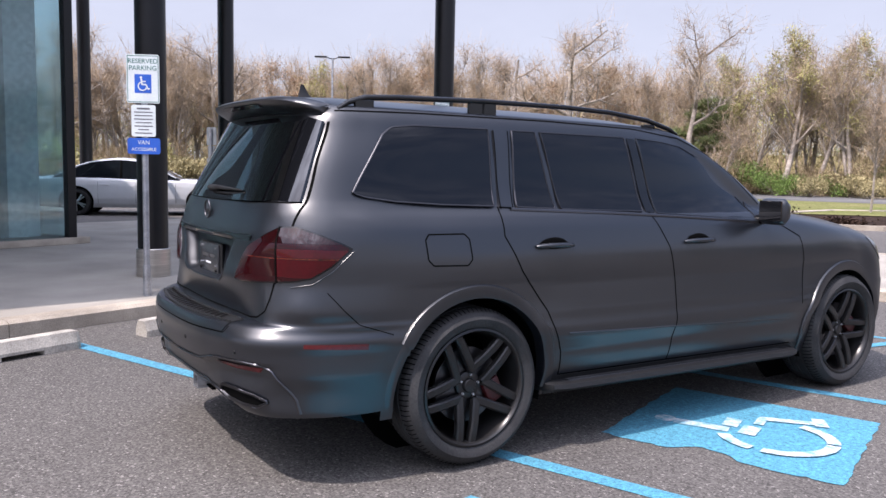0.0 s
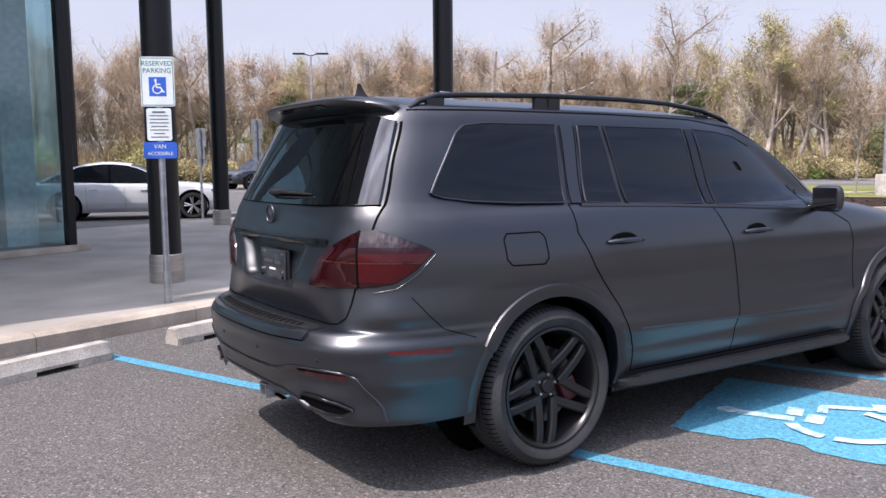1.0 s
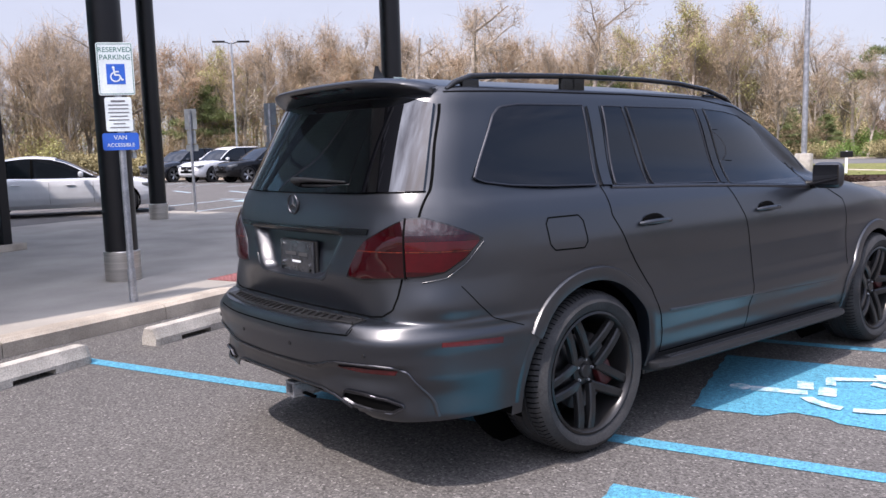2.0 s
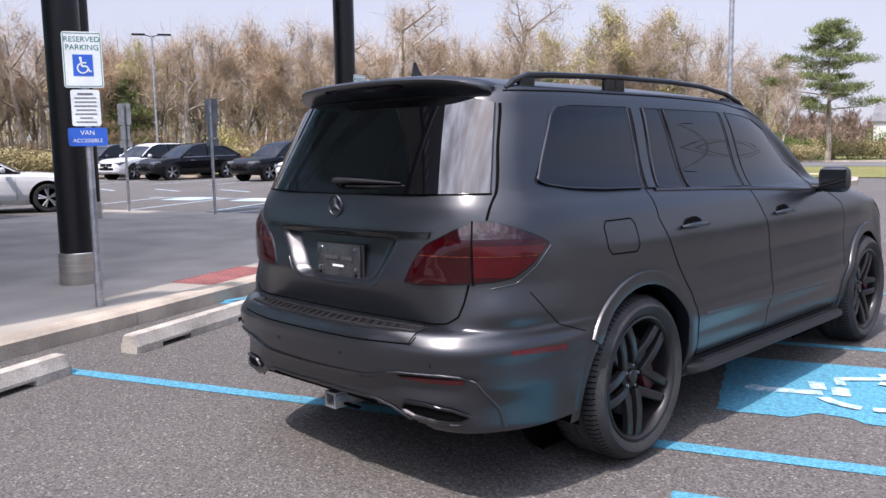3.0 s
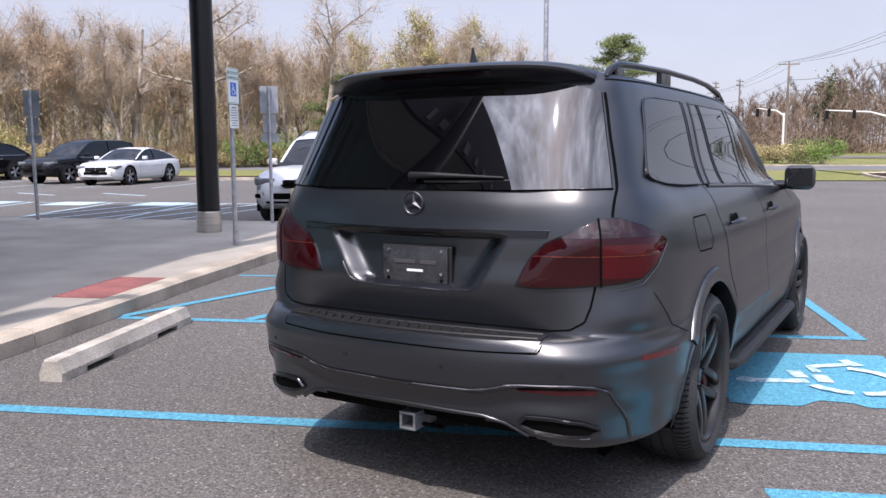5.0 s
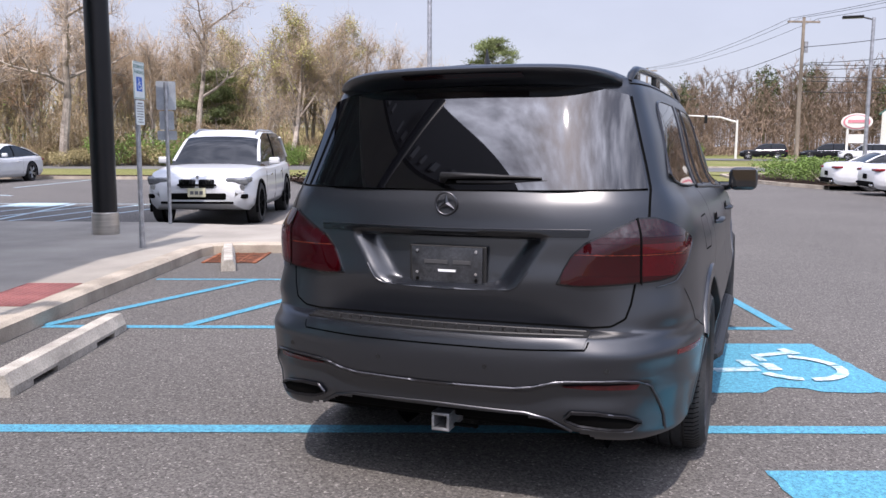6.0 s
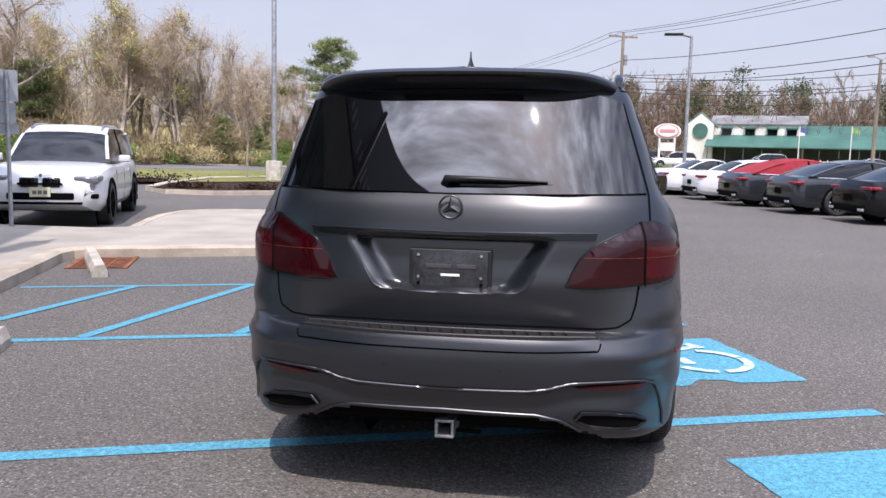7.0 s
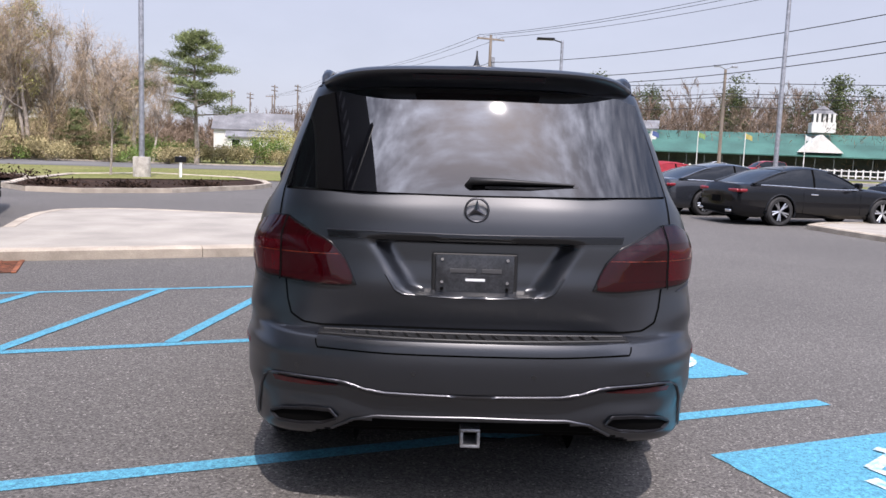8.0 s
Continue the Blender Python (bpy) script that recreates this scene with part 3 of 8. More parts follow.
def build_body(cut):
    bm = bmesh.new()
    rows = body_rows()
    right = [[bm.verts.new(p) for p in r] for r in rows]
    left = [[bm.verts.new((-p[0], p[1], p[2])) for p in r] for r in rows]
    for G in (right, left):
        for r0, r1 in zip(G, G[1:]):
            for i in range(NJ - 1):
                c = (r0[i].co + r0[i + 1].co + r1[i].co + r1[i + 1].co) / 4
                if cut and abs(c.x) > 0.5 and min(math.hypot(c.y - wy, c.z - wz) for wy, wz in WHEELS) < ARCH:
                    continue
                if cut and c.y < -0.47 and c.z < hem(c.x):
                    continue
                bm.faces.new((r0[i], r0[i + 1], r1[i + 1], r1[i]))
    bmesh.ops.remove_doubles(bm, verts=bm.verts[:], dist=0.0004)
    bmesh.ops.recalc_face_normals(bm, faces=bm.faces[:])
    return bm


from mathutils.bvhtree import BVHTree

tmp = build_body(False)
SKIN = BVHTree.FromBMesh(tmp)
tmp.free()
suv = thing("sport_utility_vehicle", pose(0, 0, 0.015, -0.41, -0.5, 0), "satin black sport utility vehicle with tinted glass parked across the lines", "car")
body = part("body", build_body(True), MATTE, suv, "satin black wrapped body", soft=50)


def flank_fit():
    """One even curved surface through the upper flank, for the side windows and their trim."""
    P = []
    for y in np.linspace(-0.58, 2.10, 60):
        for z in np.linspace(1.21, 1.625, 14):
            if y > 1.62 and z > 1.60 - 0.75 * (y - 1.62):
                continue
            hit = SKIN.ray_cast(Vector((2, y, z)), Vector((-1, 0, 0)))[0]
            if hit is not None:
                P.append(hit)
    P = np.array(P)

    def terms(y, z):
        y, z = np.asarray(y) / 1.4 - 0.5, (np.asarray(z) - 1.42) / 0.2
        return np.stack([y ** i * z ** j for i in range(6) for j in range(4) if i + j <= 5], -1)
    M = terms(P[:, 1], P[:, 2])
    k = np.linalg.lstsq(M, P[:, 0], rcond=None)[0]
    res = P[:, 0] - M @ k
    k[0] += np.percentile(res, 92)
    return lambda y, z: float(terms(y, z) @ k)


FLANK = flank_fit()


def caster(mode):
    """Turns plan or side coordinates into points on the skin: side and flank (y, z), rear (x, z), corner (s, z), top (x, y)."""
    if mode == "flank":
        return lambda p, off: Vector((FLANK(p[0], p[1]) + off, p[0], p[1]))
    d = {"side": Vector((-1, 0, 0)), "rear": Vector((0, 1, 0)), "corner": Vector((-1, 1, 0)).normalized(), "top": Vector((0, 0, -1))}[mode]

    def cast(p, off):
        if mode == "side":
            o = Vector((2, p[0], p[1]))
        elif mode == "rear":
            o = Vector((p[0], -3, p[1]))
        elif mode == "top":
            o = Vector((p[0], p[1], 3))
        else:
            o = Vector((p[0] * 0.7071 + 1.2, p[0] * 0.7071 - 1.2, p[1]))
        hit, nor, _, _ = SKIN.ray_cast(o, d)
        if hit is None:
            hit, nor, _, _ = SKIN.find_nearest(o + d * (1.2 if mode != "rear" else 2.0))
        if nor.dot(d) > 0:
            nor = -nor
        return hit + nor * off
    return cast


def resample(P, n):
    P = np.array(P, float)
    s = np.concatenate([[0], np.cumsum(np.hypot(*np.diff(P, axis=0).T))])
    return np.stack([np.interp(np.linspace(0, s[-1], n), s, P[:, k]) for k in (0, 1)], 1)


def faired(pts, axis, degree):
    """Lays a pane of glass as one even curved surface just proud of the skin."""
    P = np.array(pts)
    a, b = P[:, 1 - axis], P[:, 2] - P[:, 2].mean()
    M = np.stack([a ** i * b ** j for i in range(degree + 1) for j in range(3) if i + j <= degree], 1)
    k = np.linalg.lstsq(M, P[:, axis], rcond=None)[0]
    fit = M @ k
    res = P[:, axis] - fit
    fit += np.percentile(res, 90) if axis == 0 else np.percentile(res, 10)
    P[:, axis] = fit
    return [Vector(p) for p in P]


def patch(name, A, B, material, parent, mode="side", off=0.004, n=24, rows=10, mirror=True, thick=0.012, label="", even=True, fair=0):
    """A panel on the skin between two lines A and B, with turned-in edges; also its mirror image."""
    cast = caster(mode)
    A2, B2 = (resample(A, n), resample(B, n)) if even else (np.array(A, float), np.array(B, float))
    n = len(A2)
    out = []
    for sgn in ((1, -1) if mirror else (1,)):
        bm = bmesh.new()
        G = []
        pts = [A2[i] + (B2[i] - A2[i]) * r / rows for r in range(rows + 1) for i in range(n)]
        pts = [cast(p, off(p) if callable(off) else off) for p in pts]
        if fair:
            pts = faired(pts, 1 if mode == "rear" else 0, fair)
        for r in range(rows + 1):
            G.append([bm.verts.new((q.x * sgn, q.y, q.z)) for q in pts[r * n:(r + 1) * n]])
        for r0, r1 in zip(G, G[1:]):
            for i in range(n - 1):
                if len({r0[i], r0[i + 1], r1[i + 1], r1[i]}) == 4:
                    bm.faces.new((r0[i], r0[i + 1], r1[i + 1], r1[i]))
        bmesh.ops.remove_doubles(bm, verts=bm.verts[:], dist=0.0005)
        bmesh.ops.recalc_face_normals(bm, faces=bm.faces[:])
        f0 = bm.faces[:][len(bm.faces) // 2]
        cen = Vector((0, f0.calc_center_median().y * 0.8 + 0.2, 0.9))
        if f0.normal.dot(f0.calc_center_median() - cen) < 0:
            bmesh.ops.reverse_faces(bm, faces=bm.faces[:])
        if thick:
            edges = [e for e in bm.edges if len(e.link_faces) == 1]
            ex = bmesh.ops.extrude_edge_only(bm, edges=edges)
            nv = [v for v in ex["geom"] if isinstance(v, bmesh.types.BMVert)]
            bm.normal_update()
            for v in nv:
                nn = Vector((sgn * 0.7, 0, 0.15)) if mode in ("side", "flank") else Vector((0, -0.9, 0.2)) if mode == "rear" else Vector((0, 0, 1)) if mode == "top" else Vector((sgn * 0.7, -0.7, 0.1))
                v.co -= nn.normalized() * thick
        out.append(part(name, bm, material, parent, label, soft=35))
    return out


def ribbon(name, P, w, material, parent, mode="side", off=0.0015, mirror=True, label="", high=0.0, n=None):
    """A narrow strip along a line on the skin: a gap, a bead or a bright strip."""
    P = resample(P, n or max(12, int(len(P) * 8)))
    cast = caster(mode)
    outs = []
    for sgn in ((1, -1) if mirror else (1,)):
        bm = bmesh.new()
        prev = None
        for i in range(len(P)):
            a, b = P[max(i - 1, 0)], P[min(i + 1, len(P) - 1)]
            t = (b - a) / (np.hypot(*(b - a)) + 1e-9)
            s = np.array([-t[1], t[0]]) * w / 2
            o = off(P[i]) if callable(off) else off
            pr = [cast(P[i] - s, o), cast(P[i] - s * 0.4, o + high), cast(P[i] + s * 0.4, o + high), cast(P[i] + s, o)]
            pr = [bm.verts.new((q.x * sgn, q.y, q.z)) for q in pr]
            if prev:
                for k in range(3):
                    bm.faces.new((prev[k], pr[k], pr[k + 1], prev[k + 1]))
            prev = pr
        bmesh.ops.recalc_face_normals(bm, faces=bm.faces[:])
        f0 = bm.faces[:][len(bm.faces) // 2]
        if f0.normal.dot(f0.calc_center_median() - Vector((0, 0.4, 0.9))) < 0:
            bmesh.ops.reverse_faces(bm, faces=bm.faces[:])
        outs.append(part(name, bm, material, parent, label, soft=60))
    return outs


def outline(A, B):
    return list(A) + list(B)[::-1] + [A[0]]


# side glass
QA, QB = [(-0.605, 1.304), (-0.50, 1.45), (-0.415, 1.572), (-0.365, 1.607), (-0.25, 1.621), (0.185, 1.624)], [(-0.605, 1.300), (-0.55, 1.283), (-0.40, 1.264), (-0.15, 1.250), (0.15, 1.243)]
RA, RB = [(0.335, 1.623), (0.482, 1.623)], [(0.290, 1.240), (0.535, 1.230)]
DA, DB = [(0.522, 1.623), (1.135, 1.623)], [(0.575, 1.228), (1.165, 1.214)]
FA, FB = [(1.235, 1.622), (1.45, 1.612), (1.62, 1.590), (1.83, 1.505), (2.03, 1.345), (2.145, 1.190)], [(1.268, 1.205), (1.7, 1.182), (2.145, 1.158)]
for nm, A, B in (("quarter_window", QA, QB), ("rear_vent_window", RA, RB), ("rear_door_window", DA, DB), ("front_door_window", FA, FB)):
    panes = patch(nm, A, B, SIDEGLASS, suv, "flank", 0.002, 28, 10, label="dark tinted side glass")
    rims = ribbon("window_trim", outline(A, B), 0.010, DARKTRIM if nm != "front_door_window" else GLOSSBLACK, suv, "flank", 0.0, high=0.006, n=110)
    for p, r in zip(panes, rims):
        r.parent = p
ribbon("belt_trim", [(0.25, 1.228), (0.9, 1.207), (1.42, 1.184), (2.24, 1.140)], 0.016, DARKCHROME, suv, "side", 0.002, high=0.007, n=60)
for yb, yt in ((0.178, 0.215), (0.252, 0.305)):
    ribbon("pillar_trim", [(yt, 1.62), (yb + 0.01, 1.23)], 0.006, SEAM, suv, "flank", 0.0035, n=30)
patch("pillar_cover", [(0.215, 1.620), (0.31, 1.620)], [(0.185, 1.242), (0.265, 1.238)], MATTE, suv, "flank", 0.003, 8, 10)
patch("pillar_cover", [(1.155, 1.620), (1.215, 1.620)], [(1.185, 1.212), (1.25, 1.206)], GLOSSBLACK, suv, "flank", 0.003, 8, 10)
ribbon("roof_gutter", [(-0.62, 1.672), (-0.2, 1.682), (0.6, 1.686), (1.25, 1.676), (1.62, 1.640), (1.86, 1.552), (2.06, 1.42), (2.26, 1.25)], 0.007, SEAM, suv, "side", 0.0012, n=80)

# panel gaps
for P in ([(0.175, 1.24), (0.165, 1.10), (0.255, 0.93), (0.42, 0.72), (0.525, 0.50), (0.53, 0.375)], [(1.205, 1.21), (1.30, 1.02), (1.345, 0.85), (1.36, 0.62), (1.335, 0.375)],
          [(2.34, 1.13), (2.52, 1.05), (2.555, 0.9), (2.54, 0.62)], [(0.53, 0.375), (1.345, 0.372), (2.50, 0.36)],
          [(-0.76, 0.870), (-0.69, 0.79), (-0.62, 0.725), (-0.46, 0.672)]):
    ribbon("panel_gap", P, 0.0045 if P[0][0] < 0 else 0.0075, SEAM, suv, "side", 0.0008, n=70)
ribbon("fuel_door_gap", [(-0.265, 1.115), (-0.07, 1.115), (-0.045, 1.09), (-0.04, 0.995), (-0.065, 0.968), (-0.25, 0.972), (-0.278, 1.0), (-0.285, 1.09), (-0.265, 1.115)], 0.007, SEAM, suv, "side", 0.0008, mirror=False, n=90)
ribbon("tailgate_gap", [(0.658, 1.62), (0.735, 1.36), (0.764, 1.255), (0.770, 1.15), (0.745, 1.02), (0.732, 0.90), (0.722, 0.83), (0.705, 0.775), (0.655, 0.745), (0.585, 0.737), (0.0, 0.735)], 0.008, SEAM, suv, "rear", 0.001, n=120)
ribbon("glass_edge", [(0.755, 1.254), (0.4, 1.249), (0.0, 1.246)], 0.007, SEAM, suv, "rear", 0.001, n=60)

# side creases, door handles
ribbon("door_crease", [(0.56, 0.595), (1.36, 0.568), (2.42, 0.528)], 0.012, MATTE, suv, "side", 0.000, high=0.003, n=80)
for y0 in (0.465, 1.545):
    for sgn in (1, -1):
        base = caster("side")((y0, 1.052), 0.0)
        bm = bmesh.new()
        bmesh.ops.create_uvsphere(bm, u_segments=20, v_segments=10, radius=1)
        bmesh.ops.scale(bm, vec=(0.006, 0.100, 0.050), verts=bm.verts[:])
        bmesh.ops.translate(bm, vec=(base.x * sgn, base.y, base.z - 0.012), verts=bm.verts[:])
        cup = part("handle_recess", bm, SEAM, suv, soft=60)
        bm = bmesh.new()
        x = (base.x + 0.030) * sgn
        sweep(bm, [(x - 0.026 * sgn, y0 - 0.115, 1.046), (x - 0.004 * sgn, y0 - 0.09, 1.05), (x, y0 - 0.03, 1.052), (x, y0 + 0.05, 1.052), (x - 0.006 * sgn, y0 + 0.10, 1.05), (x - 0.026 * sgn, y0 + 0.115, 1.047)], [0.010, 0.016, 0.018, 0.018, 0.016, 0.010], 10, flat=0.7)
        part("door_handle", bm, MATTE, cup, "satin black pull handle", soft=60)

# rear glass, wiper
patch("rear_window", [(-0.652, 1.622), (-0.55, 1.648), (-0.25, 1.660), (0, 1.662), (0.25, 1.660), (0.55, 1.648), (0.652, 1.622)], [(-0.752, 1.258), (-0.4, 1.251), (0, 1.248), (0.4, 1.251), (0.752, 1.258)], GLASS, suv, "rear", 0.0025, 60, 24, False, label="dark tinted rear glass", fair=4)
c = caster("rear")
bm = bmesh.new()
a0, a1 = c((-0.02, 1.292), 0.03), c((0.37, 1.288), 0.022)
sweep(bm, [c((-0.03, 1.285), 0.0), c((-0.025, 1.292), 0.03), a0.lerp(a1, 0.3) + Vector((0, -0.008, 0.004)), a1], [0.020, 0.022, 0.015, 0.006], 10, flat=0.7)
wiper = part("rear_wiper", bm, TRIM, suv, soft=60)
bm = bmesh.new()
sweep(bm, [c((0.03, 1.276), 0.012), c((0.2, 1.276), 0.012), c((0.39, 1.282), 0.01)], [0.005, 0.006, 0.004], 6)
part("wiper_blade", bm, RUBBER, wiper)


def spoiler():
    """Roof spoiler whose ends turn down beside the glass."""
    bm = bmesh.new()
    rows = []
    for i in range(41):
        u = -1 + 2 * i / 40
        x = 0.628 * u
        e = abs(u) ** 5
        drop = 0.035 * abs(u) ** 8 + 0.014 * u * u
        yt = -0.870 + 0.03 * u * u + 0.15 * e
        rows.append([bm.verts.new(p) for p in (
            (x * 0.97, -0.50, 1.768 - 0.046 * u * u - 0.025 * e), (x * 0.985, -0.66, 1.764 - 0.046 * u * u - 0.03 * e), (x, yt + 0.06, 1.750 - drop),
            (x, yt + 0.012, 1.739 - drop), (x, yt, 1.731 - drop), (x, yt + 0.004, 1.719 - drop), (x * 0.985, yt + 0.045, 1.703 - drop), (x * 0.975, max(-0.778 + 0.06 * u * u, yt + 0.075), 1.672 - drop * 0.9), (x * 0.95, max(-0.68 + 0.06 * u * u, yt + 0.15), 1.675 - drop * 0.9))])
    for A, B in zip(rows, rows[1:]):
        for k in range(8):
            bm.faces.new((A[k], B[k], B[k + 1], A[k + 1]))
    bm.faces.new(rows[0])
    bm.faces.new(rows[-1][::-1])
    bmesh.ops.recalc_face_normals(bm, faces=bm.faces[:])
    sp = part("roof_spoiler", bm, MATTE, suv, "satin black roof spoiler", soft=60)
    bm = bmesh.new()
    prev = None
    for i in range(17):
        x = -0.26 + 0.52 * i / 16
        u = x / 0.640
        y = -0.870 + 0.03 * u * u
        pr = [bm.verts.new((x, y + 0.050, 1.697 - 0.014 * u * u)), bm.verts.new((x, y + 0.012, 1.7115 - 0.014 * u * u))]
        if prev:
            bm.faces.new((prev[0], pr[0], pr[1], prev[1]))
        prev = pr
    part("brake_light", bm, TAILDARK, sp, "dark red high brake light")


spoiler()

# roof rails and aerial
for sgn in (1, -1):
    bm = bmesh.new()
    P = [(-0.60, 1.683), (-0.55, 1.715), (-0.46, 1.742), (-0.30, 1.752), (0.2, 1.768), (0.75, 1.772), (1.10, 1.764), (1.40, 1.738), (1.60, 1.698), (1.68, 1.668)]
    xs_ = [0.640, 0.642, 0.645, 0.65, 0.655, 0.65, 0.645, 0.637, 0.625, 0.62]
    sweep(bm, [(x * sgn, y, z) for x, (y, z) in zip(xs_, P)], [0.012, 0.018, 0.02, 0.019, 0.018, 0.018, 0.018, 0.019, 0.018, 0.012], 10, flat=0.75)
    rail = part("roof_rail", bm, GLOSSBLACK, suv, "black roof rail", soft=60)
    for y, z in ((-0.47, 1.735), (0.17, 1.762), (0.24, 1.764), (1.42, 1.712)):
        bm = bmesh.new()
        box(bm, (0.648 * sgn if y < 1 else 0.634 * sgn, y, z - 0.035), (0.026, 0.10, 0.07), 0.008)
        part("rail_foot", bm, GLOSSBLACK, rail)
bm = bmesh.new()
rows = []
for k in range(9):
    f = k / 8
    rows.append((f, 0.022 * (1 - f) ** 2.2 + 0.003, -0.53 + 0.018 * f, -0.39 - 0.105 * f ** 0.35))
prev = None
for f, w, yb, yf in rows:
    z = 1.768 + 0.082 * f
    ring = [bm.verts.new(p) for p in ((-w * 0.3, yb, z), (-w, (yb * 0.6 + yf * 0.4), z), (-w * 0.35, yf, z), (w * 0.35, yf, z), (w, (yb * 0.6 + yf * 0.4), z), (w * 0.3, yb, z))]
    if prev:
        for k in range(6):
            bm.faces.new((prev[k], prev[(k + 1) % 6], ring[(k + 1) % 6], ring[k]))
    prev = ring
bm.faces.new(prev)
bmesh.ops.recalc_face_normals(bm, faces=bm.faces[:])
part("roof_aerial", bm, TRIM, suv, "black shark fin aerial", soft=50)

AMBERLENS = mat("smoked_amber_lens", (0.10, 0.014, 0.007), 0.10, var=0.3, scale=60, fine=160)
# tail lamps: outer shell and two lens fields
TA = [(-0.402, 0.903), (-0.380, 0.952), (-0.350, 1.010), (-0.305, 1.060), (-0.20, 1.116), (-0.127, 1.150), (-0.05, 1.152), (0.05, 1.122), (0.14, 1.085), (0.182, 1.062)]
TB = [(-0.402, 0.898), (-0.380, 0.894), (-0.350, 0.892), (-0.30, 0.893), (-0.20, 0.900), (-0.127, 0.906), (-0.05, 0.912), (0.03, 0.928), (0.11, 0.982), (0.182, 1.056)]


def lens_bulge(p, base=0.004):
    """How far the lamp stands off the skin: a ridge below its top edge, falling away to every rim."""
    za, zb = np.interp(p[0], *np.array(TA).T), np.interp(p[0], *np.array(TB).T)
    side_ = ease(-0.402, -0.30, p[0]) * (1 - ease(0.08, 0.182, p[0]))
    return base + 0.019 * side_ * ease(-0.02, 0.085, za - p[1]) * (0.25 + 0.75 * ease(-0.05, 0.16, p[1] - zb))


shells = patch("tail_lamp", TA, TB, GLOSSBLACK, suv, "corner", lens_bulge, 40, 12, label="smoked red wraparound tail lamp")


def between(A, B, s0, s1, z0, z1, n=24):
    """The part of a lamp from s0 to s1 and from height z0 to z1, kept inside its outline."""
    A, B = np.array(A), np.array(B)
    top, bot = [], []
    for s in np.linspace(s0, s1, n):
        za, zb = np.interp(s, A[:, 0], A[:, 1]) - 0.007, np.interp(s, B[:, 0], B[:, 1]) + 0.007
        lo = min(max(z0, zb), za)
        top.append((s, max(min(z1, za), lo + 0.0004)))
        bot.append((s, lo))
    return top, bot


for s0, s1, red in ((-0.388, -0.131, TAILINNER), (-0.123, 0.168, TAILRED)):
    for z0, z1, mt in ((0.88, 0.932, TAILINNER), (0.933, 1.009, red), (1.011, 1.015, AMBERLENS), (1.017, 1.053, red), (1.054, 1.076, TAILINNER), (1.077, 1.16, TAILDARK)):
        t, b = between(TA, TB, s0, s1, z0, z1)
        for shell, ob in zip(shells, patch("lens_band", t, b, mt, suv, "corner", lambda p: lens_bulge(p, 0.0065), even=False, rows=4, thick=0.004)):
            ob.parent = shell
ribbon("lamp_gap", [(-0.127, 1.15), (-0.127, 0.90)], 0.007, SEAM, suv, "corner", lambda p: lens_bulge(p, 0.0095), n=20)
ribbon("lamp_trim", [(-0.06, 0.889), (0.04, 0.907), (0.12, 0.966), (0.188, 1.046)], 0.006, MATTE, suv, "corner", 0.002, high=0.003, n=40)

# tailgate strip, badge, number plate
patch("tailgate_strip", [(-0.565, 1.100), (0, 1.094), (0.565, 1.100)], [(-0.560, 1.078), (0, 1.072), (0.560, 1.078)], GLOSSBLACK, suv, "rear", 0.008, 40, 3, False, 0.012, label="gloss black strip over the number plate")
ribbon("strip_bead", [(-0.57, 1.105), (0, 1.099), (0.57, 1.105)], 0.005, DARKCHROME, suv, "rear", 0.005, False, high=0.003, n=60)
ribbon("recess_lip", [(-0.34, 0.945), (-0.302, 0.885), (-0.27, 0.868), (0, 0.862), (0.27, 0.868), (0.302, 0.885), (0.34, 0.945)], 0.010, MATTE, suv, "rear", 0.0, False, high=0.003, n=80)
bm = bmesh.new()
cy = c((0, 1.192), 0.010)
prev = None
for k in range(41):
    t = 2 * math.pi * k / 40
    ring = [bm.verts.new((cy.x + (0.044 + 0.0042 * math.cos(w)) * math.cos(t), cy.y + 0.0042 * math.sin(w) * 1.3 - 0.004, cy.z + (0.044 + 0.0042 * math.cos(w)) * math.sin(t))) for w in [2 * math.pi * q / 8 for q in range(8)]]
    if prev:
        for q in range(8):
            bm.faces.new((prev[q], ring[q], ring[(q + 1) % 8], prev[(q + 1) % 8]))
    prev = ring
badge = part("round_badge", bm, DARKCHROME, suv, "round smoked metal badge with three spokes", soft=60)
for ang in (90, 210, 330):
    bm = bmesh.new()
    d = Vector((math.cos(radians(ang)), 0, math.sin(radians(ang))))
    s = Vector((-d.z, 0, d.x))
    o = Vector((cy.x, cy.y - 0.004, cy.z))
    vs = [bm.verts.new(o + s * 0.011), bm.verts.new(o - s * 0.011), bm.verts.new(o + d * 0.043), bm.verts.new(o + Vector((0, -0.007, 0)))]
    bm.faces.new((vs[0], vs[3], vs[2]))
    bm.faces.new((vs[3], vs[1], vs[2]))
    bm.faces.new((vs[0], vs[1], vs[3]))
    part("badge_spoke", bm, DARKCHROME, badge)

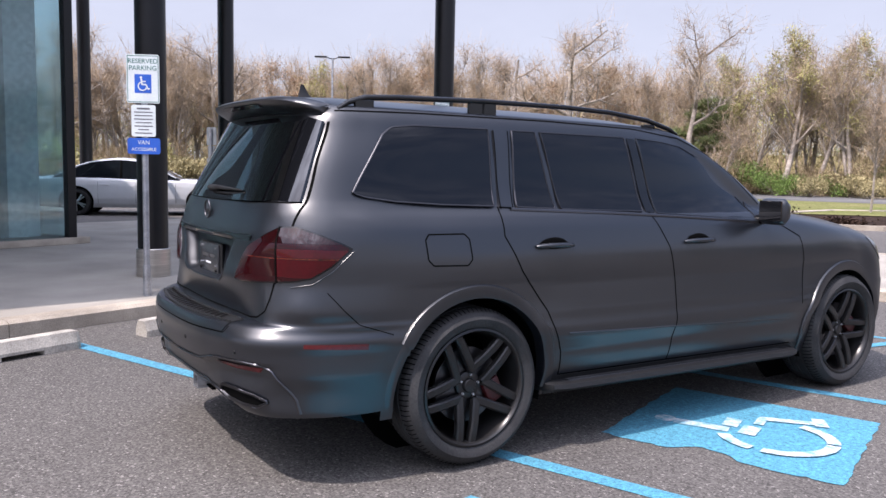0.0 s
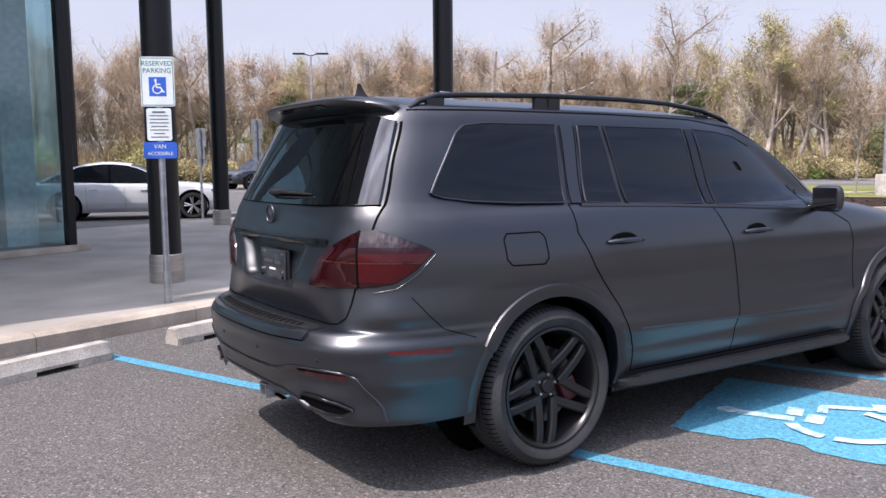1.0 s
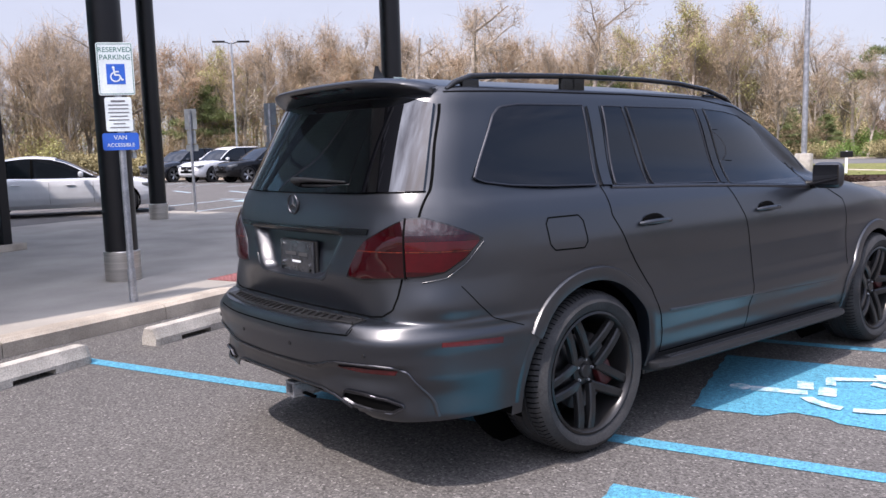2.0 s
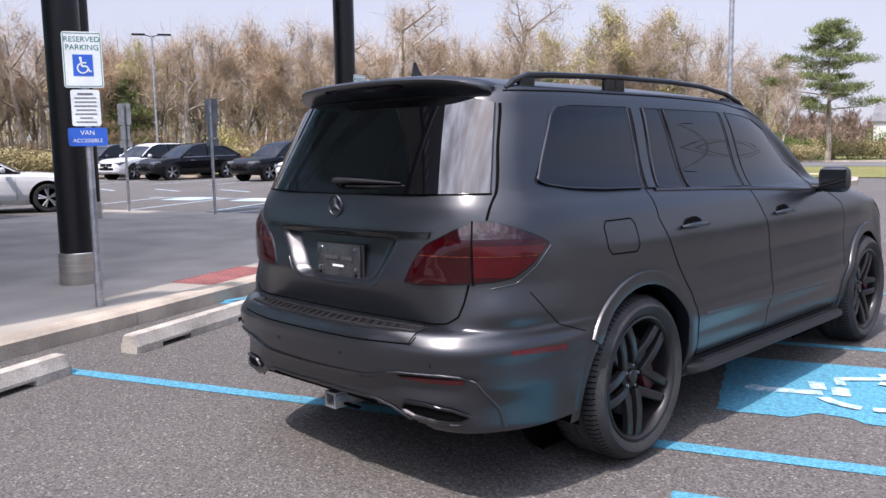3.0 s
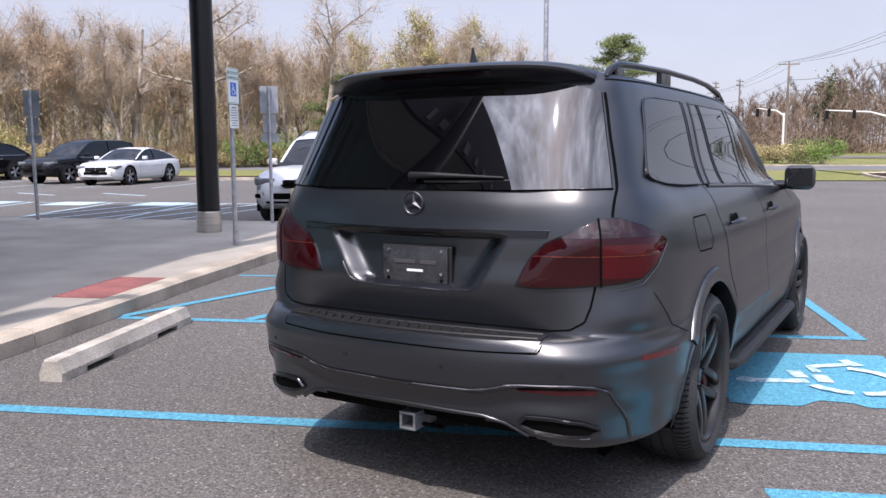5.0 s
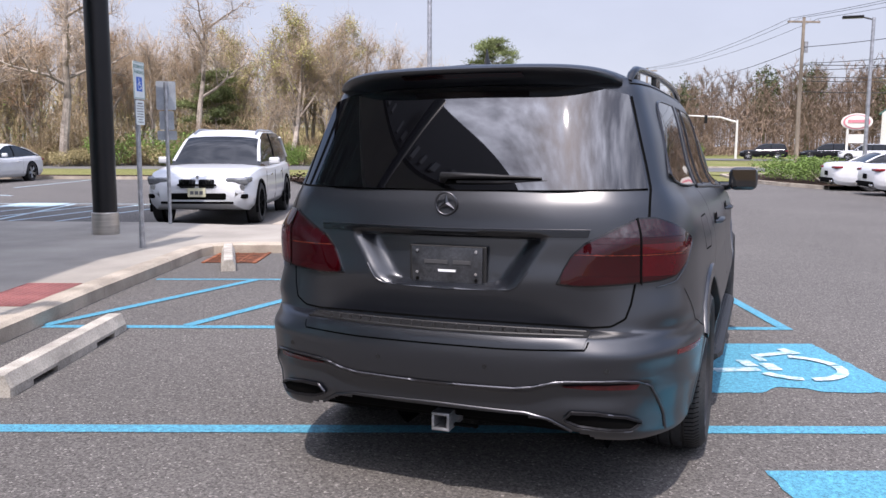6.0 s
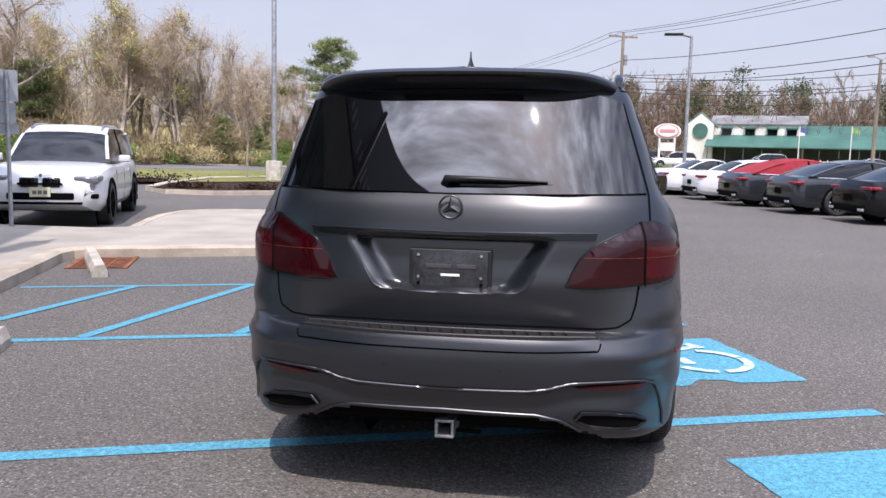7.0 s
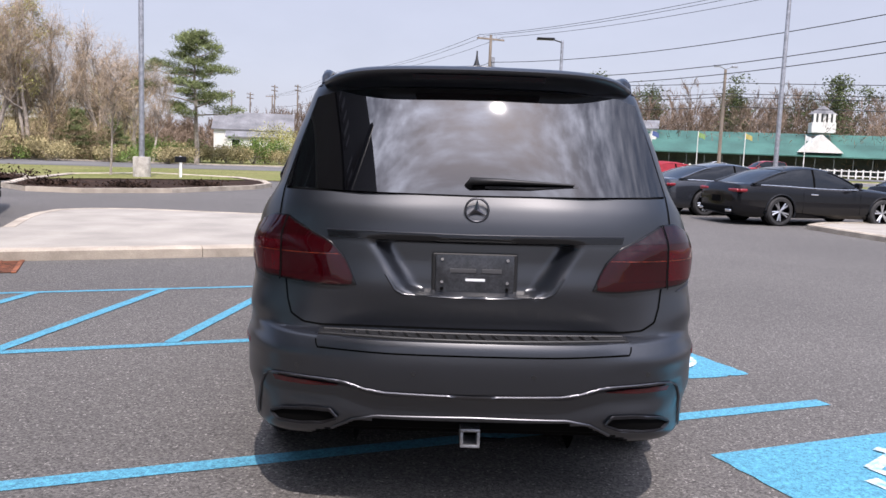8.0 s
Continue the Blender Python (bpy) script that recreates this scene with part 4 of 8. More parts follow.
PLATE = mat("dark_plate_insert", (0.030, 0.032, 0.036), 0.25, 0.0, var=0.2, scale=12, fine=120)
PLATEGREY = mat("plate_print", (0.05, 0.05, 0.052), 0.5, var=0)
PLATEWHITE = mat("plate_white", (0.75, 0.76, 0.77), 0.5, var=0)
py = c((0, 0.95), 0.022).y
bm = bmesh.new()
box(bm, (0, py, 0.948), (0.302, 0.012, 0.150), 0.005)
plate = part("number_plate", bm, PLATE, suv, "dark grey dealer plate with screws", soft=40)
for x, z, w, h, mt in ((-0.045, 0.962, 0.10, 0.016, PLATEGREY), (0.065, 0.962, 0.075, 0.016, PLATEGREY), (0.002, 0.927, 0.075, 0.010, PLATEWHITE)):
    bm = bmesh.new()
    box(bm, (x, py - 0.0075, z), (w, 0.003, h), 0.001)
    part("plate_bar", bm, mt, plate)
for x in (-0.125, 0.125):
    for z in (0.892, 0.918, 1.005):
        bm = bmesh.new()
        rod(bm, (x, py - 0.005, z), (x, py - 0.012, z), 0.007, 0.006, 10)
        part("plate_screw", bm, CHROME if z > 0.9 else SEAM, plate)
bm = bmesh.new()
box(bm, (0, py + 0.012, 0.946), (0.33, 0.014, 0.165), 0.006)
part("plate_bracket", bm, TRIM, suv)

# bumper: tread pad, bright line, reflectors, tail pipes, lower valance, hitch
pad = patch("step_pad", [(-0.585, -1.020), (-0.3, -1.046), (0, -1.056), (0.3, -1.046), (0.585, -1.020)], [(-0.585, -1.082), (-0.3, -1.146), (0, -1.163), (0.3, -1.146), (0.585, -1.082)], TRIM, suv, "top", 0.005, 60, 5, False, label="ribbed black plastic loading step")[0]
tc_ = caster("top")
for k in range(21):
    x = -0.50 + 0.95 * k / 20
    bm = bmesh.new()
    yb, yf_ = -1.056 + 0.105 * x * x, -1.163 + 0.237 * x * x
    p0, p1 = tc_((x, yb + (yf_ - yb) * 0.22), 0.006), tc_((x + 0.022, yb + (yf_ - yb) * 0.80), 0.006)
    sweep(bm, [p0, p0.lerp(p1, 0.5) + Vector((0, 0, 0.003)), p1], [0.004, 0.007, 0.004], 6)
    part("pad_rib", bm, RIM, pad)
for f in (0.10, 0.90):
    bm = bmesh.new()
    sweep(bm, [tc_((x, -1.056 + 0.105 * x * x + f * (-0.107 + 0.132 * x * x)), 0.006) for x in np.linspace(-0.57, 0.57, 30)], 0.0045, 6)
    part("pad_edge", bm, TRIM, pad)
patch("step_face", [(-0.585, 0.714), (-0.3, 0.713), (0, 0.713), (0.3, 0.713), (0.585, 0.714)], [(-0.575, 0.680), (-0.3, 0.676), (0, 0.675), (0.3, 0.676), (0.575, 0.680)], MATTE, suv, "rear", 0.006, 60, 4, False, label="satin black face of the loading step")
ribbon("bumper_gap", [(-0.595, 0.718), (-0.585, 0.676), (-0.3, 0.671), (0.3, 0.671), (0.585, 0.676), (0.595, 0.718)], 0.006, SEAM, suv, "rear", 0.001, False, n=80)
wave_line = [(0, 0.517), (0.33, 0.522), (0.40, 0.532), (0.47, 0.552), (0.52, 0.558), (0.70, 0.562), (0.765, 0.556), (0.805, 0.53), (0.825, 0.48), (0.845, 0.40), (0.85, 0.34)]
ribbon("bumper_bright_line", [(-x, z) for x, z in wave_line[:0:-1]] + wave_line, 0.009, DARKCHROME, suv, "rear", 0.003, False, high=0.005, n=220)
patch("bumper_reflector", [(0.50, 0.540), (0.62, 0.546), (0.765, 0.542)], [(0.515, 0.530), (0.62, 0.522), (0.755, 0.522)], REFLECTOR, suv, "rear", 0.006, 20, 3, label="dark red bumper reflector")
patch("side_marker", [(-0.865, 0.652), (-0.585, 0.642)], [(-0.865, 0.634), (-0.585, 0.616)], REFLECTOR, suv, "side", 0.003, 20, 3, label="dark red side marker")
EX_T, EX_B = [(0.505, 0.405), (0.53, 0.432), (0.62, 0.430), (0.72, 0.415), (0.772, 0.390)], [(0.505, 0.402), (0.56, 0.380), (0.66, 0.368), (0.74, 0.366), (0.772, 0.386)]
holes = patch("exhaust_tip", EX_T, EX_B, SEAM, suv, "rear", 0.004, 24, 6, thick=0.03, label="dark oval exhaust opening")
for h, r in zip(holes, ribbon("exhaust_rim", outline(EX_T, EX_B), 0.010, DARKTRIM, suv, "rear", 0.006, high=0.008, n=70)):
    r.parent = h
for h, r in zip(holes, ribbon("exhaust_bead", outline([(x, z + 0.006) for x, z in EX_T], [(x, z - 0.005) for x, z in EX_B]), 0.006, DARKCHROME, suv, "rear", 0.01, high=0.004, n=70)):
    r.parent = h
bm = bmesh.new()
box(bm, (0, -0.80, 0.40), (1.30, 0.42, 0.14), 0.03)
box(bm, (0, -0.62, 0.36), (1.45, 0.30, 0.14), 0.03)
part("rear_undertray", bm, SEAM, suv, "black plastic undertray behind the bumper")
for sgn in (1, -1):
    bm = bmesh.new()
    sweep(bm, [(0.55 * sgn, -0.25, 0.36), (0.60 * sgn, -0.60, 0.37), (0.64 * sgn, -0.98, 0.385)], 0.05, 12)
    part("exhaust_pipe", bm, GALV, suv, soft=40)
ribbon("valance_lip", [(-0.53, 0.352), (-0.45, 0.40), (-0.36, 0.418), (0, 0.424), (0.36, 0.418), (0.45, 0.40), (0.53, 0.352)], 0.012, DARKCHROME, suv, "rear", 0.003, False, high=0.005, n=80)
bm = bmesh.new()
for dx, dz, sx_, sz_ in ((0, 0.031, 0.076, 0.012), (0, -0.031, 0.076, 0.012), (0.032, 0, 0.012, 0.05), (-0.032, 0, 0.012, 0.05)):
    box(bm, (dx, -0.99, 0.325 + dz), (sx_, 0.17, sz_), 0.003)
hitch = part("tow_hitch", bm, GALV, suv, "square steel tow hitch receiver", soft=40)
bm = bmesh.new()
box(bm, (0, -0.95, 0.325), (0.052, 0.02, 0.052))
box(bm, (0, -0.90, 0.36), (0.9, 0.06, 0.05), 0.01)
box(bm, (0.09, -1.02, 0.305), (0.10, 0.02, 0.012), 0.003)
part("hitch_bar", bm, SEAM, hitch)
for x, z in ((0.22, 0.60), (0.66, 0.60)):
    for sgn in (1, -1):
        bm = bmesh.new()
        q = c((x, z), 0.0)
        rod(bm, (q.x * sgn, q.y + 0.004, q.z), (q.x * sgn, q.y - 0.003, q.z), 0.010, 0.009, 14)
        part("parking_sensor", bm, TRIM, suv, soft=40)

# lower trim, running boards, underside
patch("rocker_panel", [(0.46, 0.372), (2.58, 0.355)], [(0.46, 0.272), (2.58, 0.272)], TRIM, suv, "side", 0.004, 30, 4)
for sgn in (1, -1):
    bm = bmesh.new()
    prof = [(0.80, 0.335), (0.90, 0.347), (0.965, 0.344), (0.994, 0.334), (1.000, 0.312), (0.975, 0.294), (0.82, 0.286)]
    rws = []
    for y, k in ((0.43, 0.55), (0.47, 0.9), (0.56, 1), (1.5, 1), (2.42, 1), (2.50, 0.9), (2.54, 0.55)):
        rws.append([bm.verts.new(((0.80 + (x - 0.80) * k) * sgn, y, z - 0.012 * (y - 0.5) / 2)) for x, z in prof])
    for A, B in zip(rws, rws[1:]):
        for k in range(7):
            bm.faces.new((A[k], A[(k + 1) % 7], B[(k + 1) % 7], B[k]))
    bm.faces.new(rws[0])
    bm.faces.new(rws[-1])
    bmesh.ops.recalc_face_normals(bm, faces=bm.faces[:])
    board = part("running_board", bm, TRIM, suv, "black running board with rubber studs", soft=35)
    for k in range(5):
        bm = bmesh.new()
        sweep(bm, [((0.905 + 0.014 * k) * sgn, 0.58, 0.3465 - 0.001 * k), ((0.905 + 0.014 * k) * sgn, 2.40, 0.334 - 0.001 * k)], 0.0035, 6)
        part("tread_strip", bm, DARKCHROME if k == 4 else RUBBER, board)
bm = bmesh.new()
box(bm, (0, 1.4, 0.33), (1.30, 4.6, 0.10), 0.03)
part("underbody", bm, SEAM, suv)
bm = bmesh.new()
rod(bm, (-0.80, 0, 0.385), (0.80, 0, 0.385), 0.05)
part("axle", bm, SEAM, suv)
bm = bmesh.new()
rod(bm, (-0.80, 3.075, 0.385), (0.80, 3.075, 0.385), 0.05)
part("axle", bm, SEAM, suv)

# wheel arches
cs = caster("side")
for wy, wz in WHEELS:
    for sgn in (1, -1):
        bm = bmesh.new()
        prev = None
        for k in range(49):
            t = radians(-8 + 158 * k / 48) if wy < 1 else radians(-12 + 204 * k / 48)
            ring = []
            for r, off, dx in ((0.425, 0.0, -0.06), (0.425, 0.011, 0), (0.430, 0.014, 0), (0.484, 0.013, 0), (0.490, 0.006, 0), (0.491, -0.004, 0)):
                q = cs((wy + r * math.cos(t), max(0.285, wz + r * math.sin(t))), off)
                ring.append(bm.verts.new(((q.x + dx) * sgn, q.y, q.z)))
            if prev:
                for j in range(5):
                    bm.faces.new((prev[j], ring[j], ring[j + 1], prev[j + 1]))
            prev = ring
        bmesh.ops.recalc_face_normals(bm, faces=bm.faces[:])
        part("wheel_arch_trim", bm, MATTE, suv, "satin black flared arch moulding", soft=40)
        if wy < 1:
            bm = bmesh.new()
            prev = None
            for k in range(22):
                t = radians(149 + 38 * k / 21)
                grow_ = 0.012 * k / 21
                ring = []
                for r, off, dx in ((0.428, 0.0, -0.07), (0.428, 0.003, 0), (0.436, 0.006, 0), (0.466, 0.004, 0), (0.480, -0.002, 0)):
                    q = cs((wy + (r + grow_) * math.cos(t), max(0.300, wz + (r + grow_) * math.sin(t))), off)
                    ring.append(bm.verts.new(((q.x + dx) * sgn, q.y, q.z)))
                if prev:
                    for j in range(4):
                        bm.faces.new((prev[j], ring[j], ring[j + 1], prev[j + 1]))
                prev = ring
            bmesh.ops.recalc_face_normals(bm, faces=bm.faces[:])
            part("bumper_edge", bm, MATTE, suv, "rolled rear edge of the bumper", soft=40)
        bm = bmesh.new()
        prev = None
        for k in range(33):
            t = radians(-18 + 216 * k / 32)
            ring = [bm.verts.new((x * sgn, wy + 0.45 * math.cos(t), wz + 0.45 * math.sin(t))) for x in (0.52, 0.90)]
            if prev:
                bm.faces.new((prev[0], prev[1], ring[1], ring[0]))
            prev = ring
        part("arch_liner", bm, SEAM, suv)
        bm = bmesh.new()
        bm.faces.new([bm.verts.new((0.52 * sgn, wy + 0.45 * math.cos(t), wz + 0.45 * math.sin(t))) for t in [2 * math.pi * k / 32 for k in range(32)]])
        part("arch_wall", bm, SEAM, suv)


def wheel():
    """A wheel along +x: tyre with tread grooves, alloy rim with five split spokes, disc and caliper."""
    root = new("wheel")
    R, rr, hw = 0.385, 0.286, 0.142
    turn = Matrix.Rotation(radians(90), 4, "Y")
    bm = bmesh.new()
    prof = [(rr, -hw + 0.02), (rr + 0.018, -hw), (rr + 0.05, -hw - 0.008), (R - 0.022, -hw + 0.010), (R - 0.006, -hw + 0.035), (R, -hw + 0.06)]
    for g in (-0.055, 0.0, 0.055):
        prof += [(R, g - 0.007), (R - 0.008, g - 0.005), (R - 0.008, g + 0.005), (R, g + 0.007)]
    prof += [(R, hw - 0.06), (R - 0.006, hw - 0.035), (R - 0.022, hw - 0.010), (rr + 0.05, hw + 0.008), (rr + 0.018, hw), (rr, hw - 0.02)]
    revolve(bm, prof, 80, turn)
    bmesh.ops.recalc_face_normals(bm, faces=bm.faces[:])
    tyre = part("tyre", bm, RUBBER, root, "black low profile tyre", soft=40)
    bm = bmesh.new()
    for k in range(96):
        a = 2 * math.pi * k / 96
        for z0, z1, sk in ((-hw + 0.015, -0.065, 0.02), (0.065, hw - 0.015, -0.02)):
            rz = 0.0012
            pts = []
            for z, r in ((z0, R - 0.014), (z0 + 0.022 * (1 if z0 < 0 else 1), R + rz), (z1, R + rz)) if z0 < 0 else ((z0, R + rz), (z1 - 0.022, R + rz), (z1, R - 0.014)):
                pts.append((r, z))
            lo, hi = [], []
            for r, z in pts:
                for e, dst in ((-0.0065, lo), (0.0065, hi)):
                    t = a + e + sk * (z - z0) / (z1 - z0)
                    dst.append(bm.verts.new((z, -r * math.sin(t), r * math.cos(t))))
            for i in range(2):
                bm.faces.new((lo[i], lo[i + 1], hi[i + 1], hi[i]))
    tagged(part("tread_pattern", bm, SEAM, tyre), kind="stuff")
    bm = bmesh.new()
    revolve(bm, [(rr + 0.004, hw - 0.008), (rr - 0.006, hw - 0.004), (rr - 0.014, hw - 0.012), (rr - 0.020, hw - 0.04), (rr - 0.03, hw - 0.10), (rr - 0.03, -hw + 0.02)], 64, turn)
    bmesh.ops.recalc_face_normals(bm, faces=bm.faces[:])
    bmesh.ops.reverse_faces(bm, faces=bm.faces[:])
    rim = part("rim", bm, RIM, root, "satin black five twin spoke alloy rim", soft=40)

    def spoke(a, off0, off1, w0, w1):
        bm = bmesh.new()
        rws = []
        for i in range(7):
            f = i / 6
            r = 0.058 + (rr - 0.014 - 0.058) * f
            o = off0 + (off1 - off0) * f
            w = w0 + (w1 - w0) * f
            x1 = hw - 0.052 + 0.030 * math.sin(f * 1.9)
            d = 0.03
            rad, tan = Vector((0, math.cos(a), math.sin(a))), Vector((0, -math.sin(a), math.cos(a)))
            base = rad * r + tan * o
            rws.append([bm.verts.new(base + tan * t + Vector((x, 0, 0))) for t, x in ((-w, x1 - d), (-w * 0.9, x1 - 0.006), (-w * 0.6, x1), (w * 0.6, x1), (w * 0.9, x1 - 0.006), (w, x1 - d))])
        for A, B in zip(rws, rws[1:]):
            for j in range(6):
                bm.faces.new((A[j], A[(j + 1) % 6], B[(j + 1) % 6], B[j]))
        bm.faces.new(rws[0])
        bm.faces.new(rws[-1])
        bmesh.ops.recalc_face_normals(bm, faces=bm.faces[:])
        part("spoke", bm, RIM, rim, soft=35)
    for k in range(5):
        a = radians(90 + 28 + 72 * k)
        spoke(a, 0.050, 0.036, 0.023, 0.0235)
        spoke(a, -0.050, -0.036, 0.023, 0.0235)
        bm = bmesh.new()
        t = a + radians(36)
        rod(bm, (hw - 0.072, 0.053 * math.cos(t), 0.053 * math.sin(t)), (hw - 0.060, 0.053 * math.cos(t), 0.053 * math.sin(t)), 0.008, 0.006, 8)
        part("wheel_bolt", bm, GALV, rim)
    bm = bmesh.new()
    revolve(bm, [(0.072, hw - 0.11), (0.068, hw - 0.075), (0.060, hw - 0.070), (0.036, hw - 0.070), (0.034, hw - 0.058), (0.030, hw - 0.054), (0.001, hw - 0.052)], 32, turn)
    bmesh.ops.recalc_face_normals(bm, faces=bm.faces[:])
    part("hub", bm, RIM, rim, soft=40)
    bm = bmesh.new()
    rod(bm, (0.03, 0, 0), (0.05, 0, 0), 0.185, 0.185, 40)
    part("brake_disc", bm, DARKCHROME, root, "grey steel brake disc", soft=40)
    bm = bmesh.new()
    box(bm, (0.055, 0.10, 0.115), (0.06, 0.12, 0.10), 0.015, Matrix.Rotation(radians(-64), 4, "X"))
    part("brake_caliper", bm, CALIPER, root, "dark red brake caliper", soft=40)
    return root


proto = wheel()
first = True
for (wy, wz), sgn in [(w, s) for w in WHEELS for s in (1, -1)]:
    ob = proto if first else copy_thing(proto, Matrix())
    first = False
    ob.parent = suv
    ob.matrix_basis = Matrix.Translation((0.815 * sgn, wy, 0.372 if wy < 1 else 0.392)) @ (Matrix() if sgn > 0 else Matrix.Rotation(math.pi, 4, "Z")) @ Matrix.Rotation(radians(0 if wy < 1 else 25), 4, "X")

# door mirrors
for sgn in (1, -1):
    bm = bmesh.new()
    box(bm, (1.035 * sgn, 2.13, 1.215), (0.19, 0.14, 0.16), 0.045, seg=4)
    for v in bm.verts:
        if v.co.y > 2.15:
            v.co.z = 1.215 + (v.co.z - 1.215) * 0.75
            v.co.x = (0.97 + (abs(v.co.x) - 0.97) * 0.8) * sgn
    mirror = part("door_mirror", bm, MATTE, suv, "satin black door mirror housing", soft=50)
    bm = bmesh.new()
    box(bm, (1.04 * sgn, 2.058, 1.22), (0.155, 0.008, 0.12), 0.003)
    part("mirror_glass", bm, GLASS, mirror, "mirror glass")
    bm = bmesh.new()
    sweep(bm, [(0.84 * sgn, 2.16, 1.155), (0.93 * sgn, 2.15, 1.16), (1.0 * sgn, 2.14, 1.175)], [0.035, 0.028, 0.024], 8)
    part("mirror_arm", bm, GLOSSBLACK, mirror, soft=50)
patch("mirror_sail", [(2.13, 1.265), (2.26, 1.175)], [(2.13, 1.165), (2.27, 1.148)], GLOSSBLACK, suv, "side", 0.004, 6, 6)
LAMPGLASS = mat("headlamp_glass", (0.16, 0.17, 0.18), 0.08, 0.3, var=0.1, scale=20, fine=60)
patch("headlamp", [(3.40, 1.02), (3.55, 1.01), (3.68, 0.93)], [(3.44, 0.98), (3.58, 0.86), (3.68, 0.84)], LAMPGLASS, suv, "side", 0.004, 12, 6, label="clear headlamp lens")


# ---- verge, roads and kerbs beyond the lot ----
def poly_sheet(name, pts, z, material, label, category):
    """A flat sheet given in the lot's grid."""
    bm = bmesh.new()
    bm.faces.new([bm.verts.new(L(a, b, z)) for a, b in pts])
    bmesh.ops.triangulate(bm, faces=bm.faces[:])
    ob = part(name, bm, material)
    for f in ob.data.polygons:
        pass
    return tagged(ob, label, category, kind="structure")


def kerb_line(name, pts, label, h=0.12, w=0.18):
    """A low kerb along a line of the lot's grid."""
    bm = bmesh.new()
    P = [Vector(p) for p in pts]
    back = offset_line(pts, -w)
    mid = offset_line(pts, -0.04)
    prev = None
    for p, m, b in zip(P, mid, back):
        ring = [bm.verts.new(L(p.x, p.y, -0.02)), bm.verts.new(L(p.x, p.y, h - 0.03)), bm.verts.new(L(m.x, m.y, h)), bm.verts.new(L(b.x, b.y, h)), bm.verts.new(L(b.x, b.y, -0.02))]
        if prev:
            for k in range(4):
                bm.faces.new((prev[k], ring[k], ring[k + 1], prev[k + 1]))
        prev = ring
    bmesh.ops.recalc_face_normals(bm, faces=bm.faces[:])
    return tagged(part(name, bm, KERB), label, "kerb", kind="structure")


poly_sheet("verge", [(-90, 29.5), (13.2, 29.5), (13.2, 43), (-90, 43)], 0.03, GRASS, "short spring grass verge beside the parking lot", "grass")
poly_sheet("road", [(-90, 42), (-15, 42), (5, 42), (80, 42), (80, 51), (5, 51), (-15, 54), (-90, 56)], 0.035, ASPHALT_FAR, "pale worn asphalt side road", "road")
poly_sheet("verge", [(-120, 55.5), (-15, 54), (5, 51), (80, 51), (120, 80), (120, 140), (-120, 140)], 0.0, GRASS, "grass strip in front of the woods", "grass")
kerb_line("kerb", [(80, 50.8), (5, 50.8), (-15, 53.8), (-90, 55.8)], "pale concrete kerb along the side road")
kerb_line("kerb", [(-90, 29.4), (-5.5, 29.4), (-4.4, 28.6), (-4.1, 26.0)][::-1], "pale concrete kerb along the edge of the lot")
poly_sheet("planting_bed", [(-60, 29.6), (-5.6, 29.6), (-4.6, 28.6), (-4.3, 26.2), (-5.2, 25.4), (-7, 31.5), (-60, 31.5)], 0.10, MULCH, "dark mulch bed along the lot edge", "mulch")

isl = [(-4.3, 22.0), (-3.6, 20.4), (-2.4, 19.95), (-0.2, 20.6), (2.5, 23.3), (3.3, 25.0), (3.5, 27.5), (3.0, 30.0), (0, 32.5), (-3, 30), (-4.1, 25.0)]
poly_sheet("planting_bed", isl, 0.09, MULCH, "dark mulch bed of the planted island", "mulch")
poly_sheet("island_grass", [(-3.6, 25.5), (-1.5, 26.5), (1.5, 27.3), (3.0, 27.5), (2.6, 29.8), (0, 32.2), (-2.8, 29.8)], 0.115, GRASS, "grass patch on the planted island", "grass")
kerb_line("kerb", (isl + isl[:2])[::-1], "pale concrete kerb round the planted island", 0.13, 0.2)

islr = [(16.3, 11.2), (14.0, 11.0), (13.05, 10.5), (12.75, 9.4), (12.4, 7.8), (12.2, 5.0), (12.4, 2.0), (13.4, 0.5), (17.0, 0.5), (19, 11)]
poly_sheet("island_concrete", islr, 0.10, CONCRETE, "pale concrete island at the end of the parking row", "island")
kerb_line("kerb", islr[:-1], "pale kerb of the parking row island", 0.12, 0.2)
bedr = [(13.1, 23.9), (12.6, 26.5), (12.5, 29.2), (13.0, 33.0), (13.6, 35.6), (15.0, 36.5), (26, 36.5), (26, 24.5)]
poly_sheet("planting_bed", bedr, 0.09, MULCH, "mulch bed under a clipped hedge", "mulch")
kerb_line("kerb", bedr[:7], "pale concrete kerb of the hedge bed", 0.13, 0.2)
poly_sheet("verge", [(13.6, 36.6), (26, 36.6), (40, 30), (80, 30), (80, 43), (13.6, 43)], 0.028, GRASS, "grass field between lot and road", "grass")
bm = bmesh.new()
for p in ((-40, 84), (160, 84), (160, 97), (-40, 97)):
    bm.verts.new((*p, 0.05))
bm.faces.new(bm.verts[:])
tagged(part("road", bm, ASPHALT_FAR), "pale asphalt main road in the distance", "road", kind="structure")

# ---- red pad, drain, far markings ----
bm = bmesh.new()
slab(bm, [L(a, b) for a, b in ((-4.25, 2.42), (-3.74, 2.42), (-3.74, 3.52), (-4.25, 3.52))], WALK_Z - 0.05, WALK_Z + 0.008)
pad_ = tagged(part("tactile_pad", bm, REDPAD), "faded red tactile paving pad set in the walk", "tactile paving", kind="structure")
bm = bmesh.new()
for i in range(9):
    for j in range(19):
        p = L(-4.22 + 0.056 * i, 2.45 + 0.057 * j, WALK_Z + 0.008)
        rod(bm, p, p + Vector((0, 0, 0.005)), 0.014, 0.010, 6)
tagged(part("tactile_domes", bm, REDPAD, pad_), kind="stuff")

